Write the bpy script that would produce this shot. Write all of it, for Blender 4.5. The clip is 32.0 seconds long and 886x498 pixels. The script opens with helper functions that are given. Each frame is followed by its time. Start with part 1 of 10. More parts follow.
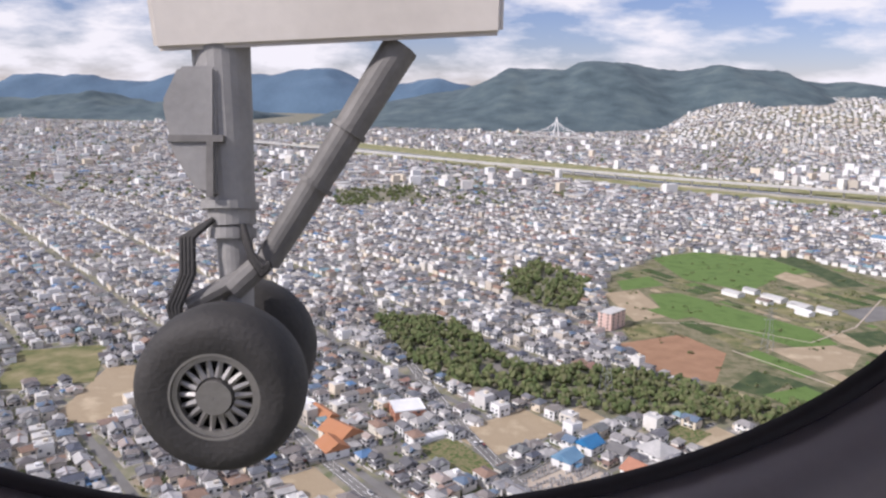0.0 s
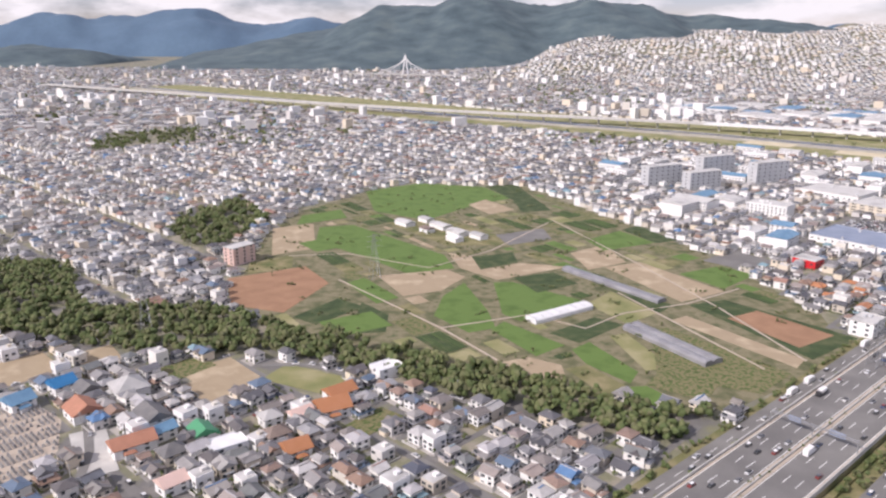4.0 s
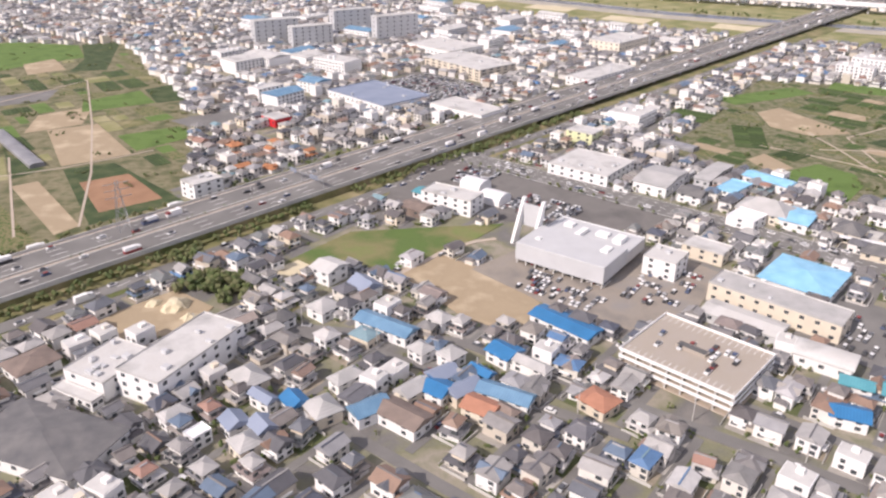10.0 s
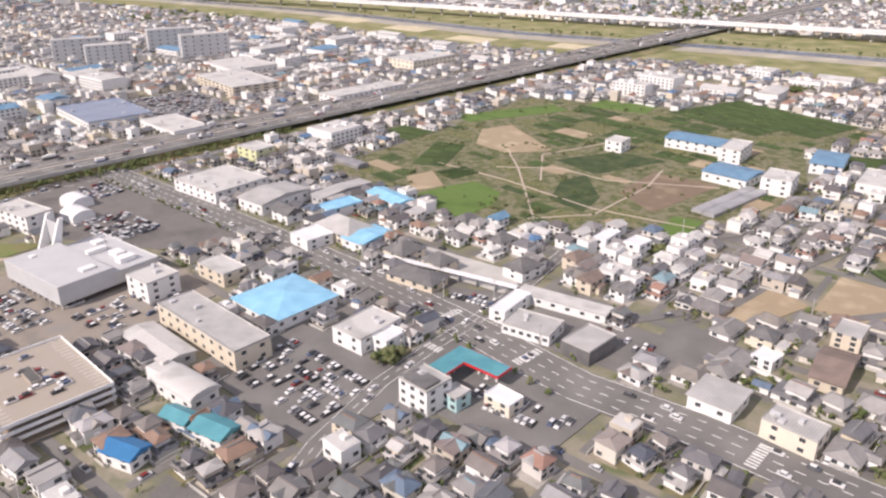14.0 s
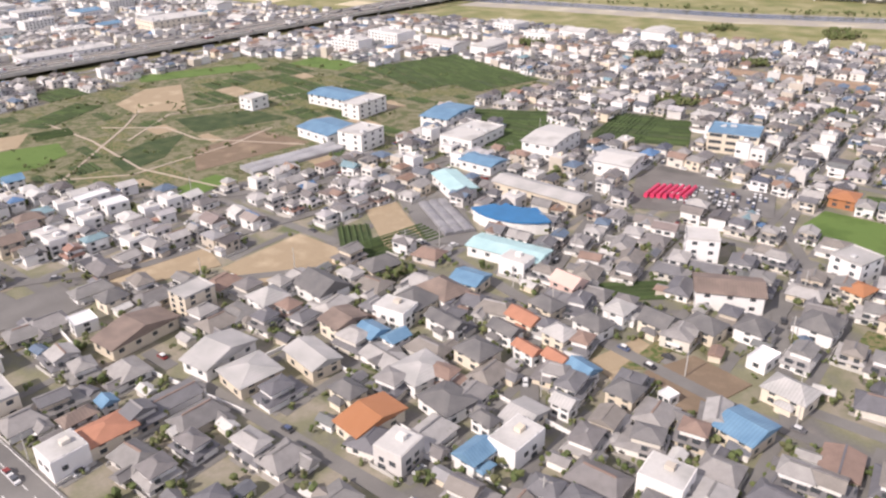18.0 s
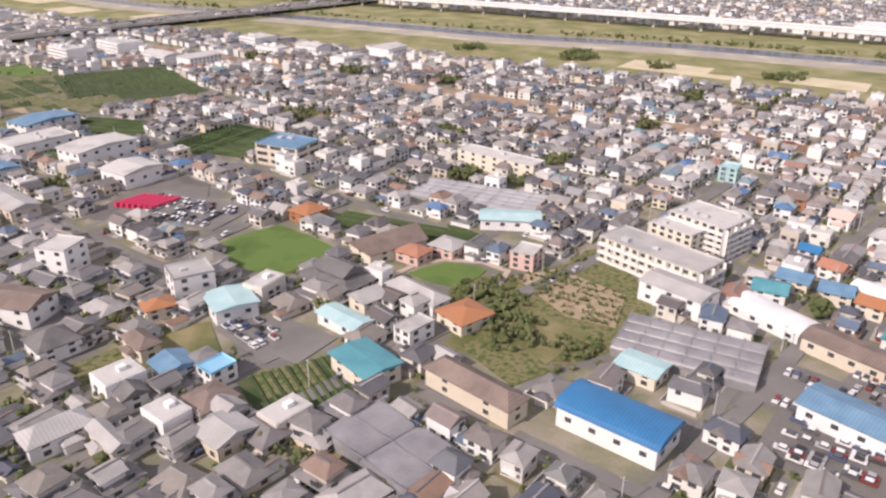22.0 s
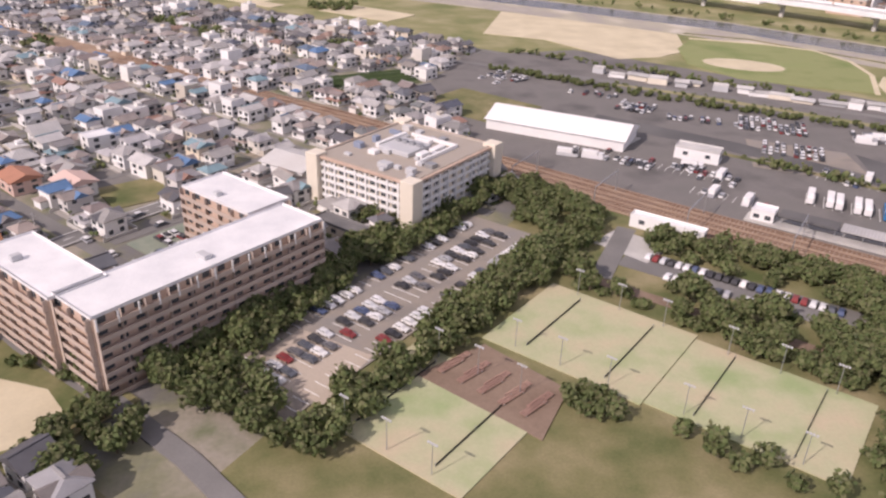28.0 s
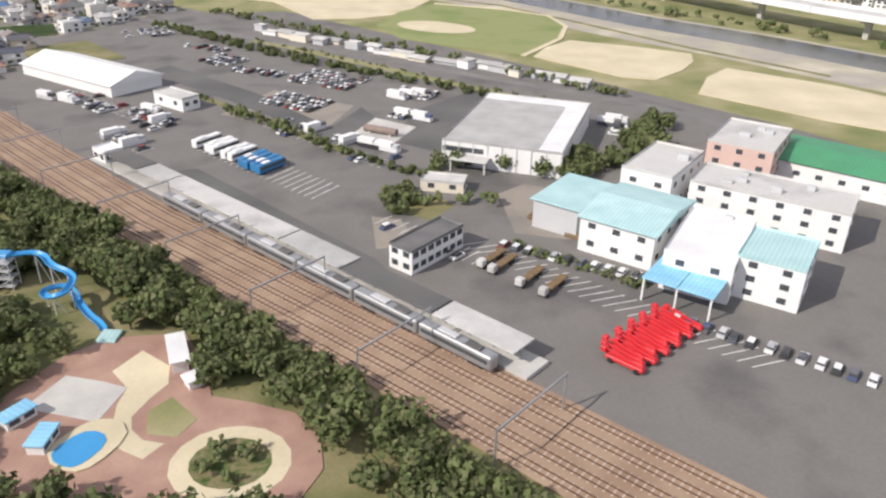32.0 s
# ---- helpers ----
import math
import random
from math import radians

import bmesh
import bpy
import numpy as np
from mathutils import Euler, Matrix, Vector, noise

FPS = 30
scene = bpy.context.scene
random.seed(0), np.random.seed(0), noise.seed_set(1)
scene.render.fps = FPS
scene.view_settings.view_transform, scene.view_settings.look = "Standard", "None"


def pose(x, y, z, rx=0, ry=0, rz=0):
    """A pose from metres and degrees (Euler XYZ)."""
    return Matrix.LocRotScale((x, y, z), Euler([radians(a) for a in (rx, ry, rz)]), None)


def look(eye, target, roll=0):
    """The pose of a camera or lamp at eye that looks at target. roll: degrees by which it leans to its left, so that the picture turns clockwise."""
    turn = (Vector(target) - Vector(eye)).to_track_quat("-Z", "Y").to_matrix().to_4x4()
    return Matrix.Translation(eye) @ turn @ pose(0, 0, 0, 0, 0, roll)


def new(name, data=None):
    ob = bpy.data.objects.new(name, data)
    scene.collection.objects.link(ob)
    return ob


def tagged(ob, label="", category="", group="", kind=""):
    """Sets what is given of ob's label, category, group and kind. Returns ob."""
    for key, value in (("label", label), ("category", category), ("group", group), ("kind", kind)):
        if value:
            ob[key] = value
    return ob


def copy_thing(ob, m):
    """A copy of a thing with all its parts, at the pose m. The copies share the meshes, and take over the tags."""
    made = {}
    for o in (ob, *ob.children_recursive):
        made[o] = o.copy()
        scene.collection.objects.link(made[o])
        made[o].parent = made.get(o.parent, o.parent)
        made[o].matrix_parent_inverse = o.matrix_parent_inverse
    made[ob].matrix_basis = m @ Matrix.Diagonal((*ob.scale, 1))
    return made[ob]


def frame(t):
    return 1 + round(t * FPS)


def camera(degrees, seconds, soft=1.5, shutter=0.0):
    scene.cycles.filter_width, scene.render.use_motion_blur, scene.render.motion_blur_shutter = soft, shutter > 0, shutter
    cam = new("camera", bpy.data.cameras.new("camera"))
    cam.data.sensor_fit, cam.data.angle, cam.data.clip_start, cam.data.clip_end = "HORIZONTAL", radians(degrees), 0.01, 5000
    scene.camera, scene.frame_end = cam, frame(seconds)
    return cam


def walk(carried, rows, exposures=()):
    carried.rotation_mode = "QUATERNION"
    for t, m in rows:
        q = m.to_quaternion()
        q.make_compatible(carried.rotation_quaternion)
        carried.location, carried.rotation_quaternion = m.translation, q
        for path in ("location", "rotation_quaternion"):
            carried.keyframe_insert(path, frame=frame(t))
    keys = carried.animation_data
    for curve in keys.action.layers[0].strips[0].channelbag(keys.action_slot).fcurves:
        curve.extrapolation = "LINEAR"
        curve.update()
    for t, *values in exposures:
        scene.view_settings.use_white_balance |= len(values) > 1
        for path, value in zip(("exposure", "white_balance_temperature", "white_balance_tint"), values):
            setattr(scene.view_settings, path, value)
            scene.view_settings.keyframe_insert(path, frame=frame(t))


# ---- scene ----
# the camera: flown low over a town on a straight, sinking line
cam = camera(60.0, 32.0, soft=2.4)
PATH = [
    (0, (0.00, 0.00, 121.15), (-10.86, 97.35, 101.05), 0.91),
    (0.5, (18.65, 2.76, 120.36), (10.87, 100.12, 98.88), 0.44),
    (1, (37.32, 5.35, 119.56), (34.40, 102.33, 95.35), 1.67),
    (1.5, (56.00, 7.77, 118.75), (56.08, 104.22, 92.36), 1.05),
    (2, (74.71, 10.03, 117.94), (75.85, 105.95, 89.69), 0.87),
    (2.5, (93.43, 12.13, 117.13), (93.29, 107.78, 87.97), 0.72),
    (4.5, (168.51, 19.01, 113.83), (169.65, 115.42, 87.33), -0.68),
    (5, (187.32, 20.37, 112.99), (189.33, 116.88, 86.88), -1.42),
    (5.5, (206.15, 21.60, 112.15), (209.04, 118.17, 86.38), -1.54),
    (6, (224.99, 22.69, 111.30), (229.04, 119.04, 84.81), -2.19),
    (6.5, (243.84, 23.66, 110.44), (249.13, 118.96, 80.62), -2.75),
    (7, (262.72, 24.51, 109.58), (269.75, 118.46, 76.05), -1.63),
    (7.5, (281.60, 25.23, 108.71), (289.97, 117.97, 72.24), -1.07),
    (8, (300.50, 25.85, 107.84), (309.81, 117.56, 69.08), -0.34),
    (8.5, (319.42, 26.35, 106.96), (329.42, 117.15, 66.27), 0.28),
    (9, (338.34, 26.75, 106.07), (348.70, 116.85, 63.95), 1.00),
    (9.5, (357.28, 27.04, 105.18), (367.38, 116.81, 62.29), 0.60),
    (10, (376.23, 27.23, 104.28), (386.44, 116.97, 61.33), 0.56),
    (10.5, (395.20, 27.33, 103.37), (405.28, 117.45, 61.21), -0.09),
    (11, (414.17, 27.34, 102.45), (423.99, 117.74, 60.84), -0.37),
    (11.5, (433.16, 27.27, 101.53), (443.02, 117.90, 60.44), -0.88),
    (12, (452.16, 27.11, 100.60), (462.38, 117.90, 59.95), -1.12),
    (12.5, (471.16, 26.87, 99.67), (481.59, 117.82, 59.42), -0.86),
    (13, (490.18, 26.56, 98.72), (500.45, 117.76, 58.99), -0.45),
    (13.5, (509.20, 26.18, 97.77), (518.93, 117.48, 58.13), 0.14),
    (15.5, (585.39, 24.04, 93.87), (586.59, 114.35, 50.95), -1.90),
    (16, (604.46, 23.37, 92.88), (608.69, 113.16, 49.06), -1.21),
    (16.5, (623.53, 22.66, 91.87), (629.57, 112.35, 48.07), -1.05),
    (17, (642.61, 21.90, 90.86), (649.75, 111.82, 47.69), -1.32),
    (17.5, (661.70, 21.10, 89.84), (669.95, 110.95, 46.71), -0.67),
    (18, (680.79, 20.28, 88.81), (690.20, 109.72, 45.08), -0.91),
    (18.5, (699.89, 19.42, 87.76), (709.88, 108.77, 44.00), -1.39),
    (19, (718.99, 18.54, 86.71), (729.55, 108.08, 43.47), -1.02),
    (19.5, (738.10, 17.63, 85.65), (749.19, 107.56, 43.35), 0.11),
    (20, (757.21, 16.71, 84.58), (768.53, 107.35, 43.88), 0.87),
    (20.5, (776.32, 15.78, 83.50), (787.41, 107.06, 44.20), 0.85),
    (21, (795.44, 14.83, 82.41), (806.47, 106.40, 43.77), 1.18),
    (21.5, (814.56, 13.89, 81.31), (825.41, 105.11, 41.82), 0.54),
    (22, (833.68, 12.94, 80.20), (844.51, 103.55, 39.32), 0.55),
    (22.5, (852.81, 11.99, 79.07), (863.74, 102.20, 37.33), 1.22),
    (23, (871.93, 11.05, 77.94), (882.73, 101.07, 35.76), -0.24),
    (23.5, (891.06, 10.12, 76.79), (901.16, 99.88, 33.89), -1.11),
    (24, (910.19, 9.21, 75.64), (919.59, 98.85, 32.33), -2.14),
    (24.5, (929.32, 8.32, 74.47), (938.45, 97.85, 30.87), -2.66),
    (26.5, (1005.83, 5.02, 69.68), (1011.68, 92.99, 22.49), -0.95),
    (27, (1024.95, 4.28, 68.45), (1032.46, 92.43, 21.83), -0.45),
    (27.5, (1044.07, 3.59, 67.21), (1053.85, 91.81, 21.16), -0.54),
    (28, (1063.19, 2.95, 65.96), (1074.20, 91.35, 20.54), 1.94),
    (28.5, (1082.31, 2.35, 64.70), (1093.47, 91.08, 19.95), 2.63),
    (29, (1101.42, 1.82, 63.42), (1111.62, 91.47, 20.32), 2.21),
    (29.5, (1120.53, 1.34, 62.13), (1130.07, 92.12, 21.28), 1.60),
    (30, (1139.63, 0.93, 60.83), (1148.61, 92.35, 21.31), 1.47),
    (30.5, (1158.73, 0.58, 59.51), (1165.60, 91.63, 18.73), 1.24),
    (31, (1177.83, 0.31, 58.18), (1181.50, 90.47, 15.09), 1.45),
    (31.5, (1196.92, 0.12, 56.84), (1197.60, 89.43, 11.87), 0.99),
    (32, (1216.00, 0.00, 55.48), (1214.68, 88.73, 9.39), 1.02),
]
EXPOSURES = [(0.0, 0.0, 6300, 19), (6.0, 0.12, 6650, 22), (9.0, 0.18, 6750, 21), (13.0, 0.08, 6900, 21), (17.0, 0.28, 6900, 20), (20.0, 0.04, 6950, 22), (22.0, 0.03, 7000, 24), (24.5, -0.02, 7100, 27), (26.5, -0.08, 7000, 28), (28.0, -0.12, 6900, 28), (29.5, 0.0, 6850, 24), (32.0, 0.1, 6700, 13)]
walk(cam, [(t, look(eye, target, roll)) for t, eye, target, roll in PATH], EXPOSURES)

# ---------------------------------------------------------------- light
SUN_TO = Vector((-0.66, -0.42, 0.62)).normalized()
world = bpy.data.worlds.new("sky")
scene.world = world
world.use_nodes = True
wn, wl = world.node_tree.nodes, world.node_tree.links
wn.clear()
sky = wn.new("ShaderNodeTexSky")
sky.sky_type, sky.sun_disc = "NISHITA", False
sky.sun_elevation = math.asin(SUN_TO.z)
sky.sun_rotation = math.atan2(SUN_TO.x, SUN_TO.y)
sky.air_density, sky.dust_density, sky.ozone_density = 1.0, 0.1, 4.0
tex = wn.new("ShaderNodeTexCoord")
squash = wn.new("ShaderNodeMapping")
squash.inputs["Scale"].default_value = (2.2, 2.2, 7.0)
clouds = wn.new("ShaderNodeTexNoise")
clouds.inputs["Scale"].default_value, clouds.inputs["Detail"].default_value = 2.6, 9.0
clouds.inputs["Roughness"].default_value = 0.58
ramp = wn.new("ShaderNodeValToRGB")
ramp.color_ramp.elements[0].position, ramp.color_ramp.elements[1].position = 0.42, 0.58
mix = wn.new("ShaderNodeMixRGB")
mix.inputs["Color2"].default_value = (11.0, 11.0, 11.2, 1)
back = wn.new("ShaderNodeBackground")
back.inputs["Strength"].default_value = 0.082
wout = wn.new("ShaderNodeOutputWorld")
wl.new(tex.outputs["Generated"], squash.inputs["Vector"])
wl.new(squash.outputs["Vector"], clouds.inputs["Vector"])
wl.new(clouds.outputs["Fac"], ramp.inputs["Fac"])
wl.new(ramp.outputs["Color"], mix.inputs["Fac"])
blue = wn.new("ShaderNodeMixRGB")
blue.blend_type = "MULTIPLY"
blue.inputs["Fac"].default_value, blue.inputs["Color2"].default_value = 1.0, (0.98, 0.92, 1.12, 1)
wl.new(sky.outputs["Color"], blue.inputs["Color1"])
wl.new(blue.outputs["Color"], mix.inputs["Color1"])
wl.new(mix.outputs["Color"], back.inputs["Color"])
wl.new(back.outputs["Background"], wout.inputs["Surface"])
sun = new("sun", bpy.data.lights.new("sun", "SUN"))
sun.data.energy, sun.data.angle, sun.data.color = 3.9, radians(0.6), (1.0, 0.95, 0.87)
sun.matrix_world = look(SUN_TO * 900 + Vector((600, 200, 0)), (600, 200, 0))


# ---------------------------------------------------------------- materials
def mat(name, colors, rough=0.8, scale=0.4, fine=6.0, bump=0.15, metal=0.0, wear=0.18, pick="", ribs=0.0):
    """A procedural surface: two scales of mottling and bump. colors: one or more base colours;
    with several, pick says what chooses among them: "island", "object" or "noise"."""
    m = bpy.data.materials.new(name)
    m.use_nodes = True
    n, l = m.node_tree.nodes, m.node_tree.links
    b = n["Principled BSDF"]
    b.inputs["Roughness"].default_value, b.inputs["Metallic"].default_value = rough, metal
    geo, co = n.new("ShaderNodeNewGeometry"), n.new("ShaderNodeTexCoord")
    big, small = n.new("ShaderNodeTexNoise"), n.new("ShaderNodeTexNoise")
    for node, s in ((big, scale), (small, fine)):
        node.inputs["Scale"].default_value, node.inputs["Detail"].default_value = s, 5.0
        l.new(geo.outputs["Position"], node.inputs["Vector"])
    if len(colors) > 1:
        r = n.new("ShaderNodeValToRGB")
        e = r.color_ramp.elements
        while len(e) < len(colors):
            e.new(0.5)
        for i, c in enumerate(colors):
            e[i].position = i / len(colors) if pick != "noise" else 0.3 + 0.4 * i / (len(colors) - 1)
            e[i].color = (*c, 1)
        if pick == "noise":
            l.new(big.outputs["Fac"], r.inputs["Fac"])
        else:
            r.color_ramp.interpolation = "CONSTANT"
            if pick == "object":
                l.new(n.new("ShaderNodeObjectInfo").outputs["Random"], r.inputs["Fac"])
            else:
                l.new(geo.outputs["Random Per Island"], r.inputs["Fac"])
        base = r.outputs["Color"]
    else:
        base = n.new("ShaderNodeRGB")
        base.outputs[0].default_value = (*colors[0], 1)
        base = base.outputs[0]
    fac = n.new("ShaderNodeMath")
    fac.operation = "MULTIPLY_ADD"
    l.new(big.outputs["Fac"], fac.inputs[0])
    fac.inputs[1].default_value, fac.inputs[2].default_value = 2.2 * wear, 1 - 1.1 * wear
    fac2 = n.new("ShaderNodeMath")
    fac2.operation = "MULTIPLY_ADD"
    l.new(small.outputs["Fac"], fac2.inputs[0])
    fac2.inputs[1].default_value, fac2.inputs[2].default_value = 1.6 * wear, 1 - 0.8 * wear
    both = n.new("ShaderNodeMath")
    both.operation = "MULTIPLY"
    l.new(fac.outputs[0], both.inputs[0])
    l.new(fac2.outputs[0], both.inputs[1])
    if ribs:
        wave, keep = n.new("ShaderNodeTexWave"), n.new("ShaderNodeMath")
        wave.inputs["Scale"].default_value, wave.inputs["Distortion"].default_value = ribs, 0.4
        l.new(co.outputs["Object"], wave.inputs["Vector"])
        keep.operation = "MULTIPLY_ADD"
        keep.inputs[1].default_value, keep.inputs[2].default_value = 0.14, 0.92
        l.new(wave.outputs["Fac"], keep.inputs[0])
        more = n.new("ShaderNodeMath")
        more.operation = "MULTIPLY"
        l.new(both.outputs[0], more.inputs[0])
        l.new(keep.outputs[0], more.inputs[1])
        both = more
    hsv = n.new("ShaderNodeHueSaturation")
    l.new(base, hsv.inputs["Color"])
    l.new(both.outputs[0], hsv.inputs["Value"])
    l.new(hsv.outputs["Color"], b.inputs["Base Color"])
    if bump:
        bn = n.new("ShaderNodeBump")
        bn.inputs["Strength"].default_value, bn.inputs["Distance"].default_value = bump, 0.1
        l.new(small.outputs["Fac"], bn.inputs["Height"])
        l.new(bn.outputs["Normal"], b.inputs["Normal"])
    return m


ROOFS = [(0.10, 0.10, 0.11), (0.16, 0.16, 0.17), (0.23, 0.22, 0.21), (0.13, 0.12, 0.12), (0.30, 0.29, 0.28), (0.20, 0.18, 0.17),
         (0.09, 0.10, 0.13), (0.40, 0.39, 0.38), (0.21, 0.19, 0.18), (0.34, 0.33, 0.32), (0.14, 0.15, 0.17), (0.12, 0.17, 0.24),
         (0.17, 0.18, 0.18), (0.27, 0.18, 0.135), (0.12, 0.12, 0.13), (0.30, 0.30, 0.31)]
WALLS = [(0.78, 0.77, 0.74), (0.66, 0.63, 0.57), (0.82, 0.81, 0.79), (0.55, 0.50, 0.43), (0.74, 0.72, 0.68), (0.62, 0.60, 0.58), (0.70, 0.62, 0.50), (0.80, 0.80, 0.80)]
M = {}
M["ground"] = mat("town_ground", [(0.25, 0.235, 0.215), (0.17, 0.165, 0.16), (0.20, 0.20, 0.125), (0.29, 0.26, 0.21), (0.12, 0.14, 0.07)], 0.95, 0.06, 1.6, 0.2, pick="noise", wear=0.25)
M["asphalt"] = mat("asphalt", [(0.165, 0.16, 0.155), (0.21, 0.205, 0.195)], 0.9, 0.08, 3.0, 0.1, pick="noise", wear=0.16)
M["asphalt_dark"] = mat("worn_asphalt", [(0.105, 0.104, 0.104), (0.14, 0.138, 0.135)], 0.9, 0.06, 3.0, 0.1, pick="noise", wear=0.16)
M["yard"] = mat("sun_bleached_asphalt", [(0.125, 0.12, 0.115), (0.185, 0.175, 0.165), (0.15, 0.145, 0.135)], 0.9, 0.07, 2.0, 0.1, pick="noise", wear=0.2)
M["paint"] = mat("road_paint", [(0.75, 0.75, 0.73)], 0.7, 0.5, 5, 0.05, wear=0.2)
M["concrete"] = mat("concrete", [(0.46, 0.45, 0.43), (0.54, 0.53, 0.50)], 0.85, 0.15, 4.0, 0.12, pick="noise")
M["roof"] = mat("house_roof_tiles", ROOFS, 0.55, 0.5, 7.0, 0.3, pick="island", wear=0.25)
M["roof_one"] = mat("tiled_roof", ROOFS, 0.55, 0.5, 7.0, 0.3, pick="object", wear=0.25, ribs=0.9)
M["wall"] = mat("house_render", WALLS, 0.85, 0.4, 5.0, 0.1, pick="island", wear=0.12)
M["wall_one"] = mat("rendered_wall", WALLS, 0.85, 0.4, 5.0, 0.1, pick="object", wear=0.12)
M["white"] = mat("white_paint", [(0.80, 0.80, 0.79)], 0.7, 0.25, 4.0, 0.05, wear=0.1)
M["beige"] = mat("beige_render", [(0.66, 0.59, 0.48)], 0.85, 0.3, 4.0, 0.08, wear=0.12)
M["grey"] = mat("grey_cladding", [(0.52, 0.53, 0.54)], 0.6, 0.2, 4.0, 0.08, wear=0.12)
M["lightroof"] = mat("pale_flat_roof", [(0.42, 0.415, 0.40), (0.57, 0.565, 0.55), (0.50, 0.49, 0.47)], 0.8, 0.12, 2.0, 0.08, pick="noise", wear=0.15)
M["greyroof"] = mat("grey_sheet_roof", [(0.40, 0.40, 0.39), (0.47, 0.46, 0.45)], 0.6, 0.2, 3.0, 0.1, pick="noise", wear=0.18, ribs=0.5)
M["darkroof"] = mat("dark_tile_roof", [(0.13, 0.13, 0.135), (0.18, 0.175, 0.17)], 0.6, 0.3, 5.0, 0.2, pick="noise", wear=0.2, ribs=0.9)
M["brownroof"] = mat("brown_sheet_roof", [(0.19, 0.148, 0.128), (0.25, 0.195, 0.165)], 0.75, 0.25, 4.0, 0.12, pick="noise", wear=0.2, ribs=0.5)
M["blue"] = mat("blue_sheet_roof", [(0.03, 0.18, 0.39)], 0.45, 0.3, 4.0, 0.1, wear=0.22, ribs=0.5)
M["midblue"] = mat("faded_blue_roof", [(0.12, 0.25, 0.39), (0.16, 0.30, 0.43)], 0.5, 0.3, 4.0, 0.1, pick="noise", wear=0.18, ribs=0.5)
M["skyblue"] = mat("sky_blue_roof", [(0.22, 0.52, 0.74), (0.30, 0.60, 0.80)], 0.5, 0.25, 4.0, 0.08, pick="noise", wear=0.14, ribs=0.5)
M["teal"] = mat("teal_roof", [(0.07, 0.28, 0.34), (0.10, 0.33, 0.38)], 0.55, 0.25, 4.0, 0.08, pick="noise", wear=0.16, ribs=0.5)
M["paleteal"] = mat("pale_teal_roof", [(0.38, 0.60, 0.62), (0.46, 0.66, 0.67)], 0.55, 0.25, 4.0, 0.08, pick="noise", wear=0.12, ribs=0.5)
M["green"] = mat("green_sheet_roof", [(0.07, 0.30, 0.15)], 0.55, 0.25, 4.0, 0.08, wear=0.18, ribs=0.5)
M["orange"] = mat("orange_tile_roof", [(0.46, 0.20, 0.09), (0.40, 0.18, 0.09)], 0.6, 0.4, 6.0, 0.25, pick="noise", wear=0.2, ribs=0.9)
M["red"] = mat("red_enamel", [(0.62, 0.03, 0.04)], 0.4, 0.4, 4.0, 0.03, wear=0.12)
M["pinkred"] = mat("red_tarpaulin", [(0.65, 0.05, 0.13)], 0.5, 0.5, 4.0, 0.1, wear=0.15)
M["brick"] = mat("tan_brick", [(0.52, 0.385, 0.305), (0.58, 0.44, 0.35)], 0.85, 0.3, 6.0, 0.15, pick="noise", wear=0.16)
M["glass"] = mat("window_glass", [(0.07, 0.08, 0.09)], 0.15, 0.3, 3.0, 0.0, wear=0.2)
M["net"] = mat("pale_shade_net", [(0.33, 0.335, 0.35), (0.40, 0.405, 0.42)], 0.6, 0.2, 3.0, 0.08, pick="noise", wear=0.2)
M["brownsoil"] = mat("brown_soil", [(0.24, 0.18, 0.125), (0.20, 0.15, 0.105), (0.28, 0.215, 0.15)], 0.95, 0.12, 3.0, 0.4, pick="noise", wear=0.2)
M["greenpaint"] = mat("worn_green_paving", [(0.20, 0.25, 0.19), (0.25, 0.28, 0.22), (0.17, 0.21, 0.165)], 0.9, 0.15, 3.0, 0.1, pick="noise", wear=0.2)
M["turf"] = mat("worn_turf", [(0.115, 0.185, 0.045), (0.10, 0.16, 0.042), (0.20, 0.185, 0.085), (0.14, 0.20, 0.055)], 0.95, 0.05, 2.5, 0.4, pick="noise", wear=0.25)
M["glasshouse"] = mat("greenhouse_film", [(0.22, 0.22, 0.235), (0.30, 0.30, 0.31)], 0.35, 0.2, 3.0, 0.08, pick="noise", wear=0.2)
M["steel"] = mat("galvanised_steel", [(0.38, 0.39, 0.40)], 0.45, 0.6, 8.0, 0.05, metal=0.5, wear=0.15)
M["paddy"] = mat("rice_paddy", [(0.085, 0.155, 0.032), (0.115, 0.19, 0.045), (0.10, 0.17, 0.04)], 0.95, 0.12, 4.0, 0.5, pick="noise", wear=0.25)
M["crop"] = mat("dark_crop_rows", [(0.035, 0.06, 0.02), (0.05, 0.08, 0.028), (0.085, 0.095, 0.042)], 0.95, 0.16, 3.0, 0.6, pick="noise", wear=0.3)
M["soil"] = mat("dry_soil", [(0.42, 0.335, 0.225), (0.36, 0.285, 0.19), (0.47, 0.385, 0.27)], 0.95, 0.10, 3.0, 0.4, pick="noise", wear=0.2)
M["redsoil"] = mat("red_brown_soil", [(0.30, 0.17, 0.10), (0.34, 0.20, 0.12)], 0.95, 0.12, 3.0, 0.4, pick="noise", wear=0.2)
M["lawn"] = mat("mown_grass", [(0.17, 0.20, 0.07), (0.25, 0.245, 0.11), (0.34, 0.305, 0.18)], 0.95, 0.06, 2.5, 0.4, pick="noise", wear=0.2)
M["meadow"] = mat("farm_meadow", [(0.085, 0.10, 0.042), (0.14, 0.14, 0.07), (0.22, 0.195, 0.12), (0.09, 0.105, 0.045)], 0.95, 0.14, 2.5, 0.5, pick="noise", wear=0.25)
